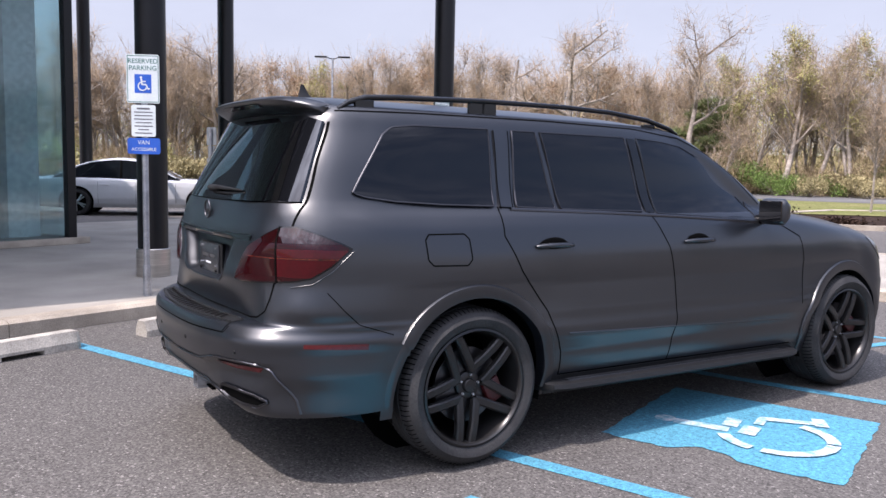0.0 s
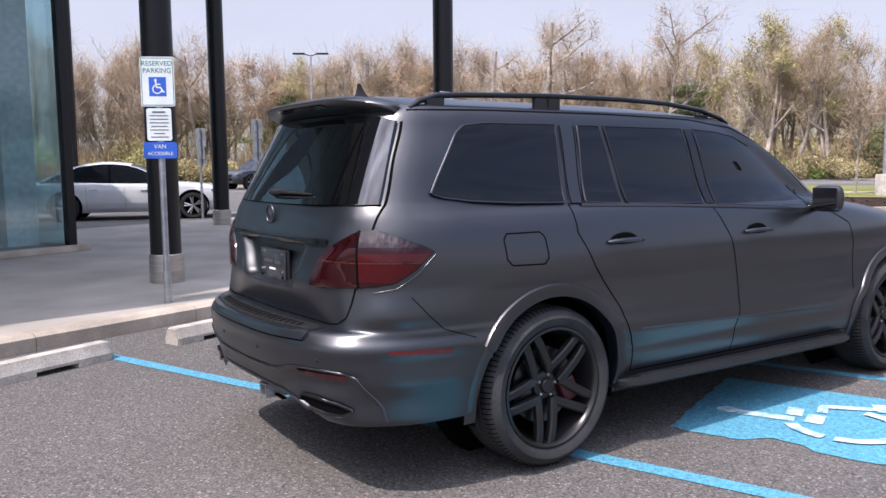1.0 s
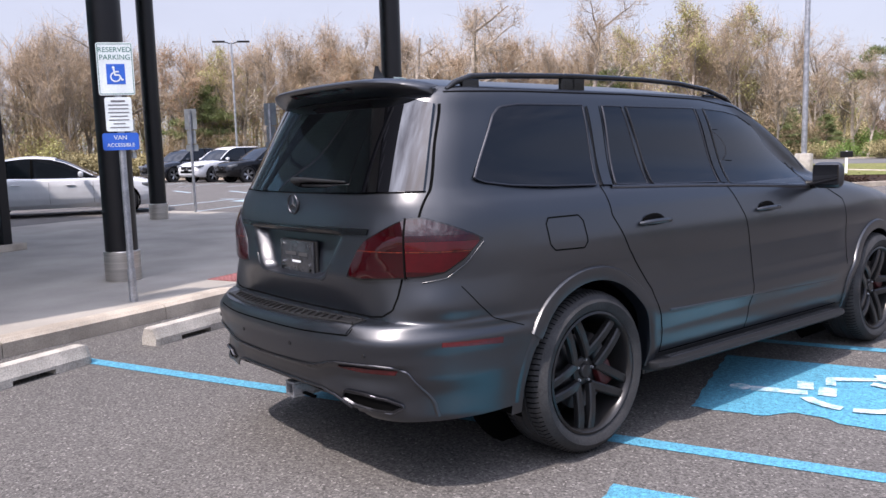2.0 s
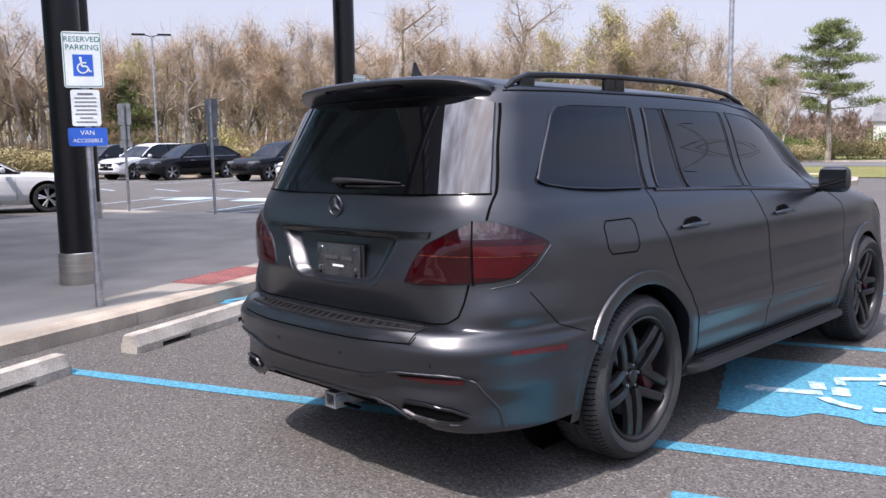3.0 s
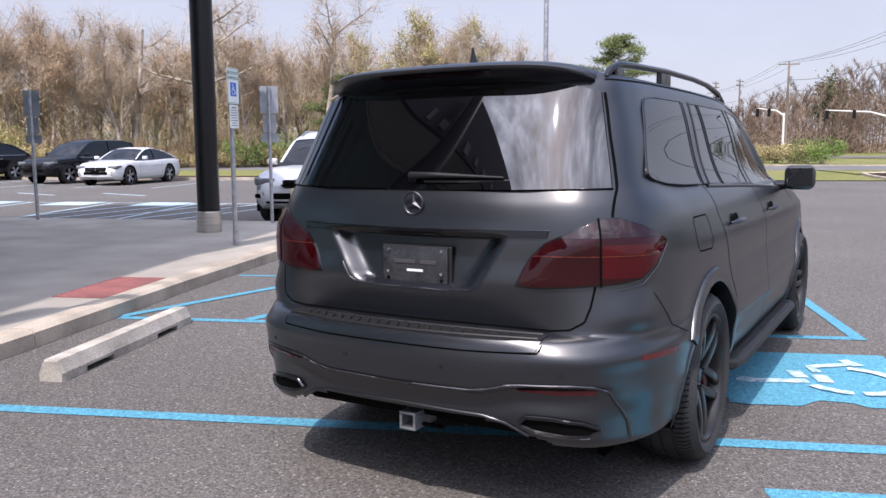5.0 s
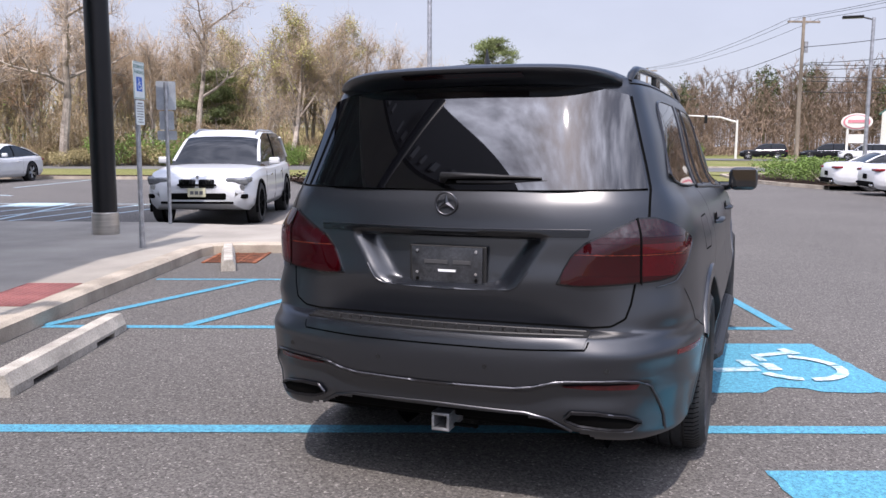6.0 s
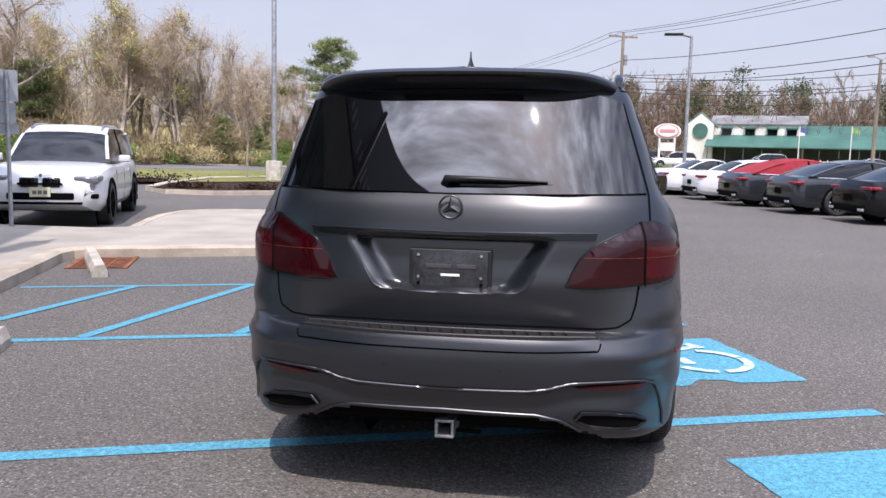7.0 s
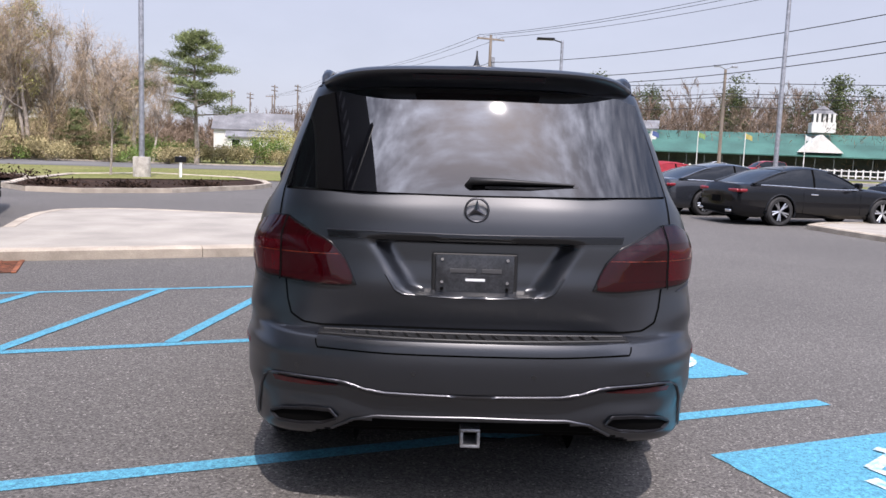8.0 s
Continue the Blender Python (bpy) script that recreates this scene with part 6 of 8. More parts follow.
def grow(rng, h, lean=0.1, levels=4, fork=0.42, spread=0.75, up=0.25, first=0.28, r=0.16, kids=(5, 4, 4, 3)):
    """Branch segments of a bare tree, level by level."""
    out = [[] for _ in range(levels + 1)]
    tips = []

    def limb(p, d, ln, rad, lev):
        n = 5 if lev == 0 else 4 if lev == 1 else 3 if lev == 2 else 2
        pts = [p]
        for i in range(n):
            d = d + rng.normal(size=3) * (0.07 if lev == 0 else 0.16) + np.array([0, 0, up * 0.25 if lev else 0])
            d = d / np.linalg.norm(d)
            p2 = pts[-1] + d * ln / n
            r0, r1 = rad * (1 - 0.75 * i / n), rad * (1 - 0.75 * (i + 1) / n)
            out[lev].append((*pts[-1], *p2, max(r0, 0.011), max(r1, 0.009)))
            pts.append(p2)
        if lev < levels:
            k = kids[min(lev, len(kids) - 1)]
            for j in range(k + int(rng.integers(0, 2))):
                f = (first if lev == 0 else 0.2) + (1 - (first if lev == 0 else 0.2)) * (j + rng.random()) / (k + 1)
                i = min(n - 1, int(f * n))
                base = pts[i] + (pts[i + 1] - pts[i]) * (f * n - i)
                ax = rng.normal(size=3)
                ax -= ax @ d * d
                ax /= np.linalg.norm(ax)
                nd = d * (1 - spread * 0.5) + ax * spread + np.array([0, 0, up])
                nd /= np.linalg.norm(nd)
                limb(base, nd, ln * fork * (1.15 - 0.5 * f) * (0.8 + 0.5 * rng.random()), rad * 0.5 * (1.1 - 0.5 * f), lev + 1)
        else:
            tips.append(pts[-1])
    d0 = np.array([rng.normal() * lean, rng.normal() * lean, 1.0])
    limb(np.zeros(3), d0 / np.linalg.norm(d0), h * 0.78, r, 0)
    return out, np.array(tips)


BUD = mat("budding_yellow_leaf", (0.40, 0.38, 0.15), 0.8, var=0.2, scale=0.6, fine=6, isl=0.3, spec=0.2)
BUDRED = mat("reddish_bud", (0.36, 0.22, 0.13), 0.8, var=0.2, scale=0.6, fine=6, isl=0.3, spec=0.2)
LEAF = mat("fresh_green_leaf", (0.13, 0.20, 0.045), 0.7, var=0.2, scale=0.7, fine=6, isl=0.35, spec=0.3)
NEEDLE = mat("pine_needle", (0.155, 0.185, 0.075), 0.8, var=0.2, scale=0.6, fine=6, isl=0.35, spec=0.2)
TWIG = mat("tan_twig", (0.42, 0.325, 0.225), 0.95, var=0.15, scale=0.4, fine=6, isl=0.3, spec=0.1)
TWIGDARK = mat("grey_brown_branch", (0.36, 0.31, 0.26), 0.95, var=0.15, scale=0.4, fine=6, isl=0.25, spec=0.1)
DRYBRUSH = mat("dry_brush", (0.37, 0.315, 0.165), 0.95, var=0.2, scale=0.5, fine=5, isl=0.35, spec=0.1)


def bare_tree(seed, h, label, leaf=None, dens=0, size=0.06, twig=None, blades=3, **kw):
    rng = np.random.default_rng(seed)
    out, tips = grow(rng, h, **kw)
    root = thing("tree", Matrix(), label, "tree", "trees at the wood's edge")
    raw("trunk", [tubes(out[0], 8), tubes(out[1], 6)], BARK, root, "grey brown trunk and limbs")
    VF = [tubes(s, 4 if i == 0 else 3) for i, s in enumerate(out[2:]) if s]
    raw("crown", VF, twig or TWIGDARK, root, "fine bare twigs")
    if blades:
        q = np.repeat(tips, blades, axis=0)
        dd = rng.normal(size=q.shape) * 0.6 + np.array([0, 0, 0.45])
        raw("twig_spray", [slivers(q + rng.normal(size=q.shape) * 0.22, dd, 0.7 * (0.4 + rng.random(len(q))), 0.0055, rng)], twig or TWIG, root, "finest bare twigs")
    if leaf is not None:
        c_ = np.repeat(tips, dens, axis=0) + rng.normal(size=(len(tips) * dens, 3)) * 0.16
        raw("leaves", [quads(c_, size, rng)], leaf, root, "sparse young leaves")
    return root


def pine(seed, h, label, bare=0.35):
    rng = np.random.default_rng(seed)
    root = thing("pine_tree", Matrix(), label, "tree", "pines")
    segs, clumps = [], []
    pts = [np.zeros(3)]
    for i in range(8):
        pts.append(pts[-1] + np.array([rng.normal() * 0.07, rng.normal() * 0.07, h / 8]))
    r = 0.022 * h
    for i in range(8):
        segs.append((*pts[i], *pts[i + 1], r * (1 - 0.11 * i), r * (1 - 0.11 * (i + 1))))
    limbs = []
    for k in range(26):
        f = bare + (1 - bare) * (k + rng.random()) / 26
        i = min(7, int(f * 8))
        base = pts[i] + (pts[i + 1] - pts[i]) * (f * 8 - i)
        ang = k * 2.4 + rng.normal() * 0.3
        ln = h * 0.60 * (1.06 - f) ** 0.5 * (0.45 + 0.6 * rng.random())
        d = np.array([math.cos(ang), math.sin(ang), 0.02 + 0.6 * f * rng.random()])
        e = base + d * ln
        limbs.append((*base, *(base + d * ln * 0.6 + np.array([0, 0, -0.05 * ln])), r * 0.3, r * 0.18))
        limbs.append((*(base + d * ln * 0.6 + np.array([0, 0, -0.05 * ln])), *e, r * 0.18, r * 0.06))
        for j in range(7):
            t = 0.42 + 0.55 * rng.random()
            clumps.append((*(base + d * ln * t + rng.normal(size=3) * ln * np.array([0.15, 0.15, 0.04]) + np.array([0, 0, 0.1])), 0.22 + 0.035 * h * rng.random()))
    raw("trunk", [tubes(segs, 8), tubes(limbs, 5)], BARK, root, "grey brown trunk and boughs")
    C = np.array(clumps)
    n = 95
    c_ = np.repeat(C[:, :3], n, axis=0) + rng.normal(size=(len(C) * n, 3)) * np.repeat(C[:, 3], n)[:, None] * np.array([0.72, 0.72, 0.26])
    dd = rng.normal(size=c_.shape) * np.array([0.8, 0.8, 0.5]) + np.array([0, 0, 0.55])
    raw("crown", [slivers(c_, dd, 0.16 + 0.20 * rng.random(len(c_)), 0.020, rng)], NEEDLE, root, "olive green needle tufts in layers")
    return root


def shrub(seed, w, h, material, label, n=2600, size=0.06, lobes=9):
    rng = np.random.default_rng(seed)
    root = thing("shrub", Matrix(), label, "shrub", "shrubs")
    cen = np.stack([rng.normal(size=lobes) * w * 0.3, rng.normal(size=lobes) * w * 0.3, h * (0.25 + 0.5 * rng.random(lobes))], 1)
    c_ = cen[rng.integers(0, lobes, n)]
    v = rng.normal(size=(n, 3))
    v /= np.linalg.norm(v, axis=1, keepdims=True)
    c_ = c_ + v * (rng.random(n) ** 0.4)[:, None] * np.array([w * 0.32, w * 0.32, h * 0.36])
    c_[:, 2] = np.abs(c_[:, 2])
    stems = []
    for k in range(14):
        e = cen[k % lobes] + rng.normal(size=3) * 0.1
        stems.append((rng.normal() * 0.1, rng.normal() * 0.1, 0, *e, 0.02, 0.006))
    raw("stem", [tubes(stems, 4)], BARK, root)
    raw("foliage", [quads(c_, size, rng)], material, root, "small leaves")
    return root


def plant(proto, x, y, s=1.0, turn=0.0, z=0.0):
    ob = copy_thing(proto, pose(x, y, z, 0, 0, turn))
    ob.scale = (s, s, s)
    return ob


BIG = [bare_tree(11, 10.0, "large bare tree with a spreading grey crown at the wood's edge", spread=0.95, up=0.12, kids=(7, 5, 4, 3), r=0.24, first=0.42),
       bare_tree(12, 9.0, "bare tree with crooked grey limbs at the wood's edge", spread=0.9, up=0.1, kids=(6, 5, 4, 3), r=0.18, first=0.45),
       bare_tree(13, 8.6, "budding tree with yellow green spring leaves", BUD, 9, 0.050, spread=0.75, up=0.3, kids=(8, 5, 4, 3), r=0.15, first=0.25),
       bare_tree(14, 8.0, "bare many-stemmed tree with upswept twigs", spread=0.5, up=0.42, kids=(8, 5, 4, 3), r=0.14, first=0.16),
       bare_tree(15, 7.6, "reddish budding bare tree in the wood", BUDRED, 3, 0.05, spread=0.6, up=0.35, kids=(7, 5, 4, 3), r=0.12, first=0.2),
       bare_tree(16, 7.2, "slim bare tree with fine tan twigs", spread=0.55, up=0.35, kids=(8, 5, 4, 3), r=0.10, first=0.22)]
PINES = [pine(31, 9.0, "tall pine with dark green layered crown"), pine(32, 6.0, "young dense pine among bare trees", 0.12)]
SHRUBS = [shrub(41, 2.4, 1.9, LEAF, "bright green spring shrub at the wood's edge"), shrub(42, 2.2, 1.4, DRYBRUSH, "dry tan brush at the wood's edge"),
          shrub(43, 2.2, 2.6, BUD, "yellow flowering shrub at the wood's edge", 2400)]
USED = set()


def place(kind, i, x, y, s=1.0, turn=None):
    proto = kind[i]
    turn = (x * 37 + y * 91) % 360 if turn is None else turn
    if proto.name not in USED:
        USED.add(proto.name)
        proto.matrix_world = pose(x, y, 0, 0, 0, turn)
        proto.scale = (s, s, s)
        return proto
    return plant(proto, x, y, s, turn)


def polar(az, d):
    """A place seen from the car at a heading clockwise from +y."""
    return 2.0 + d * math.sin(radians(az)), -3.0 + d * math.cos(radians(az))


# trees that stand out
for i, az, d, s, kind in ((0, -47.2, 56, 1.34, BIG), (1, -39.2, 57, 1.36, BIG), (2, -33.0, 57, 1.28, BIG), (2, -31.0, 59, 1.2, BIG), (3, -27.5, 60, 1.12, BIG), (3, -24.6, 60, 1.1, BIG), (1, -22.5, 62, 0.85, BIG),
                          (0, -51.5, 60, 1.2, BIG), (1, -58, 62, 1.25, BIG), (1, -71, 62, 1.3, BIG), (0, -76, 64, 1.15, BIG), (2, -63, 60, 1.0, BIG), (2, -35.5, 62, 1.15, BIG), (5, -29.0, 58, 1.3, BIG), (5, -54, 58, 1.3, BIG), (4, -56.5, 58, 1.2, BIG), (4, -67, 58, 1.2, BIG), (5, -79, 60, 1.35, BIG), (3, -82, 62, 1.3, BIG), (3, -73.5, 58, 1.2, BIG), (4, -44, 58, 1.2, BIG),
                          (0, -18.8, 59.5, 0.95, PINES), (1, -37.6, 60, 1.0, PINES), (1, -65.5, 59, 0.95, PINES), (1, -26.2, 57.5, 0.5, PINES), (1, -24.0, 57.5, 0.42, PINES)):
    x, y = polar(az, d)
    place(kind, i, x, y, s)
rng = random.Random(5)
for k in range(84):
    az = -86 + 64 * k / 83 + rng.uniform(-0.8, 0.8)
    x, y = polar(az, rng.uniform(57.5, 68))
    place(BIG, rng.choice((3, 4, 5, 5, 3, 1, 0)), x, y, rng.uniform(0.9, 1.3) * (0.8 if az > -30 else 1))
for k in range(64):
    az = -86 + 66 * k / 63 + rng.uniform(-0.6, 0.6)
    x, y = polar(az, rng.uniform(54.5, 58.0))
    green = -45 < az < -22
    place(SHRUBS, 0 if green and rng.random() < 0.5 else 2 if rng.random() < 0.10 else 1, x, y, rng.uniform(0.6, 1.25) * (0.95 if green else 1.0))
for az, s in ((-13.2, 1.3), (-12.0, 1.1), (-15, 0.9), (-19.5, 1.0), (-10.5, 1.0), (-8.8, 0.9)):
    x, y = polar(az, 66 + 10 * s)
    place(SHRUBS, 2 if s > 1 else 1, x, y, s)
for az in np.linspace(-23, -6, 20):
    x, y = polar(az, rng.uniform(62, 66))
    place(SHRUBS, 1 if rng.random() < 0.8 else 0, x, y, rng.uniform(0.8, 1.1))


# the wood behind, too dense to count
def wood(rg, count, az0, az1, d0, d1, height, blades, length, width, rad, lean=0.0):
    """Trunks, boughs and twig blades of a stand of bare trees."""
    segs, P, D, Ln, W = [], [], [], [], []
    for k in range(count):
        az_, d = az0 + (az1 - az0) * rg.random(), d0 + (d1 - d0) * rg.random() ** 1.2
        x, y = polar(az_, d)
        h = height(az_, d) * (0.78 + 0.30 * rg.random())
        base = np.array([x, y, -0.1])
        top = base + np.array([rg.normal() * 0.06 * h, rg.normal() * 0.06 * h, h * 0.92])
        segs.append((*base, *top, rad, rad * 0.2))
        nb = 14
        f = 0.16 + 0.82 * rg.random(nb)
        a = rg.random(nb) * 6.283
        ln = h * (0.14 + 0.20 * rg.random(nb)) * np.sqrt(np.clip(1.12 - f, 0.05, 1)) * 1.15
        p0 = base + (top - base) * f[:, None]
        dr = np.stack([np.cos(a) * 0.75, np.sin(a) * 0.75, 0.65 + 0.5 * rg.random(nb)], 1)
        p1 = p0 + dr * ln[:, None]
        for q in range(nb):
            segs.append((*p0[q], *p1[q], rad * 0.32, rad * 0.10))
        i = rg.integers(0, nb, blades)
        t = 0.15 + 0.9 * rg.random(blades)
        P.append(p0[i] + (p1[i] - p0[i]) * t[:, None] + rg.normal(size=(blades, 3)) * 0.10)
        D.append(dr[i] * 0.7 + rg.normal(size=(blades, 3)) * 0.42 + np.array([0, 0, 0.45]))
        Ln.append(length * (0.4 + rg.random(blades)))
    P, D, Ln = np.concatenate(P), np.concatenate(D), np.concatenate(Ln)
    return tubes(segs, 3), slivers(P, D, Ln, width, rg), P


rg = np.random.default_rng(77)
trunks, tw, tips = wood(rg, 400, -92, -30, 62, 98, lambda az_, d: 10.0 * (d / 66) ** 0.75 * (1.0 if az_ < -30 else 0.88), 46, 1.2, 0.0100, 0.085)
tagged(raw("far_wood", [trunks, tw], TWIG), "dense bare spring woodland with tan trunks and twigs", "woods", kind="stuff")
pick = tips[rg.random(len(tips)) < 0.05]
tagged(raw("wood_buds", [quads(pick, 0.09, rg)], BUDRED), "reddish brown buds on the woodland twigs", "woods", kind="stuff")
azt = np.degrees(np.arctan2(tips[:, 0] - 2, tips[:, 1] + 3))
pick = tips[(rg.random(len(tips)) < 0.75) & (((azt > -41) & (azt < -27)) | ((azt > -72) & (azt < -52) & (tips[:, 2] < 8.0) & (np.sin(azt * 1.1) > -0.4)))]
tagged(raw("wood_leaves", [quads(pick, 0.085, rg)], BUD), "yellow green young leaves in the woodland", "woods", kind="stuff")
RUSTLEAF = mat("orange_spring_leaf", (0.42, 0.27, 0.10), 0.8, var=0.2, scale=0.5, fine=5, isl=0.35, spec=0.1)
pick = tips[(rg.random(len(tips)) < 0.35) & (azt < -43) & (tips[:, 2] < 4.5 + 1.5 * np.sin(azt))]
tagged(raw("wood_leaves", [quads(pick, 0.075, rg)], RUSTLEAF), "orange brown young leaves low in the woodland", "woods", kind="stuff")
n = 60000
az = np.radians(-92 + 70 * rg.random(n))
d = 59 + 38 * rg.random(n)
zz = 0.1 + 5.5 * rg.random(n) ** 1.7
c_ = np.stack([2 + d * np.sin(az), -3 + d * np.cos(az), zz], 1)
tagged(raw("undergrowth", [slivers(c_, rg.normal(size=(n, 3)) * 0.6 + np.array([0, 0, 0.7]), 0.5 + 0.9 * rg.random(n), 0.016, rg)], DRYBRUSH), "tangled dry undergrowth beneath the trees", "undergrowth", kind="stuff")
c_ = c_[rg.random(n) < 0.22] * np.array([1, 1, 0.8])
nb_ = 52000
azb, db = np.radians(-90 + 66 * rg.random(nb_)), 56.0 + 5.0 * rg.random(nb_)
hb_ = (1.5 + 0.9 * np.sin(azb * 37) + 0.6 * np.sin(azb * 91 + 1)) * 1.3
cb = np.stack([2 + db * np.sin(azb), -3 + db * np.cos(azb), 0.05 + np.abs(hb_) * rg.random(nb_) ** 1.3], 1)
BRUSH = mat("brown_thicket", (0.27, 0.205, 0.125), 0.95, var=0.25, scale=0.5, fine=5, isl=0.4, spec=0.1)
tagged(raw("thicket", [slivers(cb, rg.normal(size=(nb_, 3)) * 0.6 + np.array([0, 0, 0.8]), 0.35 + 0.7 * rg.random(nb_), 0.012, rg)], BRUSH), "brown thicket of briars along the wood's edge", "undergrowth", kind="stuff")
tagged(raw("undergrowth", [quads(c_ + 0.2, 0.09, rg)], LEAF), "scattered green brambles beneath the trees", "undergrowth", kind="stuff")

# woods beyond the main road
trunks, tw, tips = wood(rg, 760, -27, 46, 128, 178, lambda az_, d: lerp(az_, (-16, -9, -4, 3, 9, 46), (5.5, 9.0, 12.5, 14.0, 12.8, 12.6)), 290, 0.75, 0.026, 0.11)
FARTWIG = mat("brown_far_twig", (0.18, 0.132, 0.098), 0.95, var=0.2, scale=0.1, fine=3, isl=0.3, spec=0.1)
tagged(raw("far_wood", [trunks, tw], FARTWIG), "distant bare woods beyond the main road", "woods", kind="stuff")
FARNEEDLE = mat("far_pine_needle", (0.075, 0.092, 0.040), 0.85, var=0.2, scale=0.3, fine=4, isl=0.35, spec=0.1)
pcs, ptr = [], []
for k in range(40):
    az_ = -9 + 54 * rg.random()
    x, y = polar(az_, 126 + 30 * rg.random())
    h = (11.0 + 4.0 * rg.random()) * lerp(az_, (-9, -3), (0.72, 1.0))
    ptr.append((x, y, 0, x, y, h, 0.17, 0.04))
    cl_ = 26
    f = 0.45 + 0.55 * rg.random(cl_)
    a = rg.random(cl_) * 6.283
    rr_ = (1.12 - f) * h * 0.34 * rg.random(cl_) ** 0.5
    cen = np.stack([x + np.cos(a) * rr_, y + np.sin(a) * rr_, f * h], 1)
    pcs.append(np.repeat(cen, 44, axis=0) + rg.normal(size=(cl_ * 44, 3)) * np.array([0.85, 0.85, 0.36]))
tagged(raw("far_pines", [quads(np.concatenate(pcs), 0.19, rg, 0.4), tubes(ptr, 4)], FARNEEDLE), "dark olive pine crowns in the distant woods", "woods", kind="stuff")
n = 60000
az = np.radians(-27 + 73 * rg.random(n))
d = 118 + 55 * rg.random(n)
c_ = np.stack([2 + d * np.sin(az), -3 + d * np.cos(az), 0.2 + np.where(az > -0.06, 7.5, 3.0) * rg.random(n) ** 1.3], 1)
tagged(raw("undergrowth", [slivers(c_, rg.normal(size=(n, 3)) * 0.6 + np.array([0, 0, 0.6]), 0.5 + 0.8 * rg.random(n), 0.045, rg)], FARTWIG), "tan undergrowth of the distant woods", "undergrowth", kind="stuff")

# small trees and posts on the islands
sap = bare_tree(17, 4.3, "young bare tree in a mulch bed", spread=0.6, up=0.4, kids=(7, 4, 3, 2), r=0.05, first=0.36)
sap.matrix_world = pose(*L(-1.68, 29.5, 0.1))
p = L(-7.6, 31.2)
s2 = plant(sap, p.x, p.y, 0.85, 70, 0.1)
hedge_rng = np.random.default_rng(9)
for k in range(4):
    p = L(14.2 + 0.5 * (k % 2), 26.0 + 1.75 * k)
    sh = plant(SHRUBS[0], p.x, p.y, 0.62, 60 * k, 0.09)
    sh.scale = (0.85, 0.85, 0.52)
    tagged(sh, "low clipped green hedge shrub in a mulch bed", "shrub", "hedge")
post = thing("bollard_sign", pose(*L(0.75, 28.6, 0.1), 0, 0, 30), "short white post with a small black box", "post")
bm = bmesh.new()
box(bm, (0, 0, 0.4), (0.09, 0.09, 0.8), 0.01)
part("post", bm, LETTER, post)
bm = bmesh.new()
box(bm, (0, 0, 0.68), (0.42, 0.14, 0.22), 0.02)
part("box", bm, BLACKPOLE, post)
for c0, s0 in (((-5.0, 25.9), 1.0), ((-3.2, 21.9), 0.45), ((-1.2, 21.6), 0.4), ((1.0, 23.2), 0.4)):
    rs = np.random.default_rng(int(100 * s0))
    nn = 520
    cc = np.stack([rs.normal(size=nn) * 0.8 * s0, rs.normal(size=nn) * 0.5 * s0, np.abs(rs.normal(size=nn)) * 0.16 * s0], 1)
    m_ = raw("mulch_heap", [quads(cc, 0.05, rs)], MULCH)
    m_.matrix_world = pose(*L(*c0, 0.1))
    tagged(m_, "heap of dark wood mulch on the bed", "mulch", kind="stuff")


# ---- parked cars ----
CARWHITE = mat("white_car_paint", (0.64, 0.65, 0.66), 0.25, var=0.02, coat=0.6)
CARSILVER = mat("pearl_white_paint", (0.60, 0.615, 0.63), 0.28, 0.0, var=0.02, coat=0.6)
CARBLACK = mat("black_car_paint", (0.006, 0.006, 0.007), 0.10, var=0.02, coat=0.0, spec=0.35)
CARGREY = mat("dark_grey_car_paint", (0.028, 0.031, 0.038), 0.2, 0.3, var=0.03, coat=0.8)
CARRED = mat("red_car_paint", (0.30, 0.012, 0.015), 0.3, var=0.03, coat=0.6)
SOFTTOP = mat("red_fabric_roof", (0.24, 0.014, 0.024), 0.9, var=0.08, scale=10, fine=90)
ALLOY = mat("silver_alloy", (0.52, 0.53, 0.55), 0.3, 0.9, var=0.05)
TAILBRIGHT = mat("red_tail_lens", (0.20, 0.012, 0.018), 0.10, var=0.05, spec=0.6)
CARGLASS = mat("car_glass", (0.008, 0.010, 0.013), 0.03, var=0, spec=0.45)
PLATEPALE = mat("pale_plate", (0.62, 0.60, 0.42), 0.5, var=0.05)

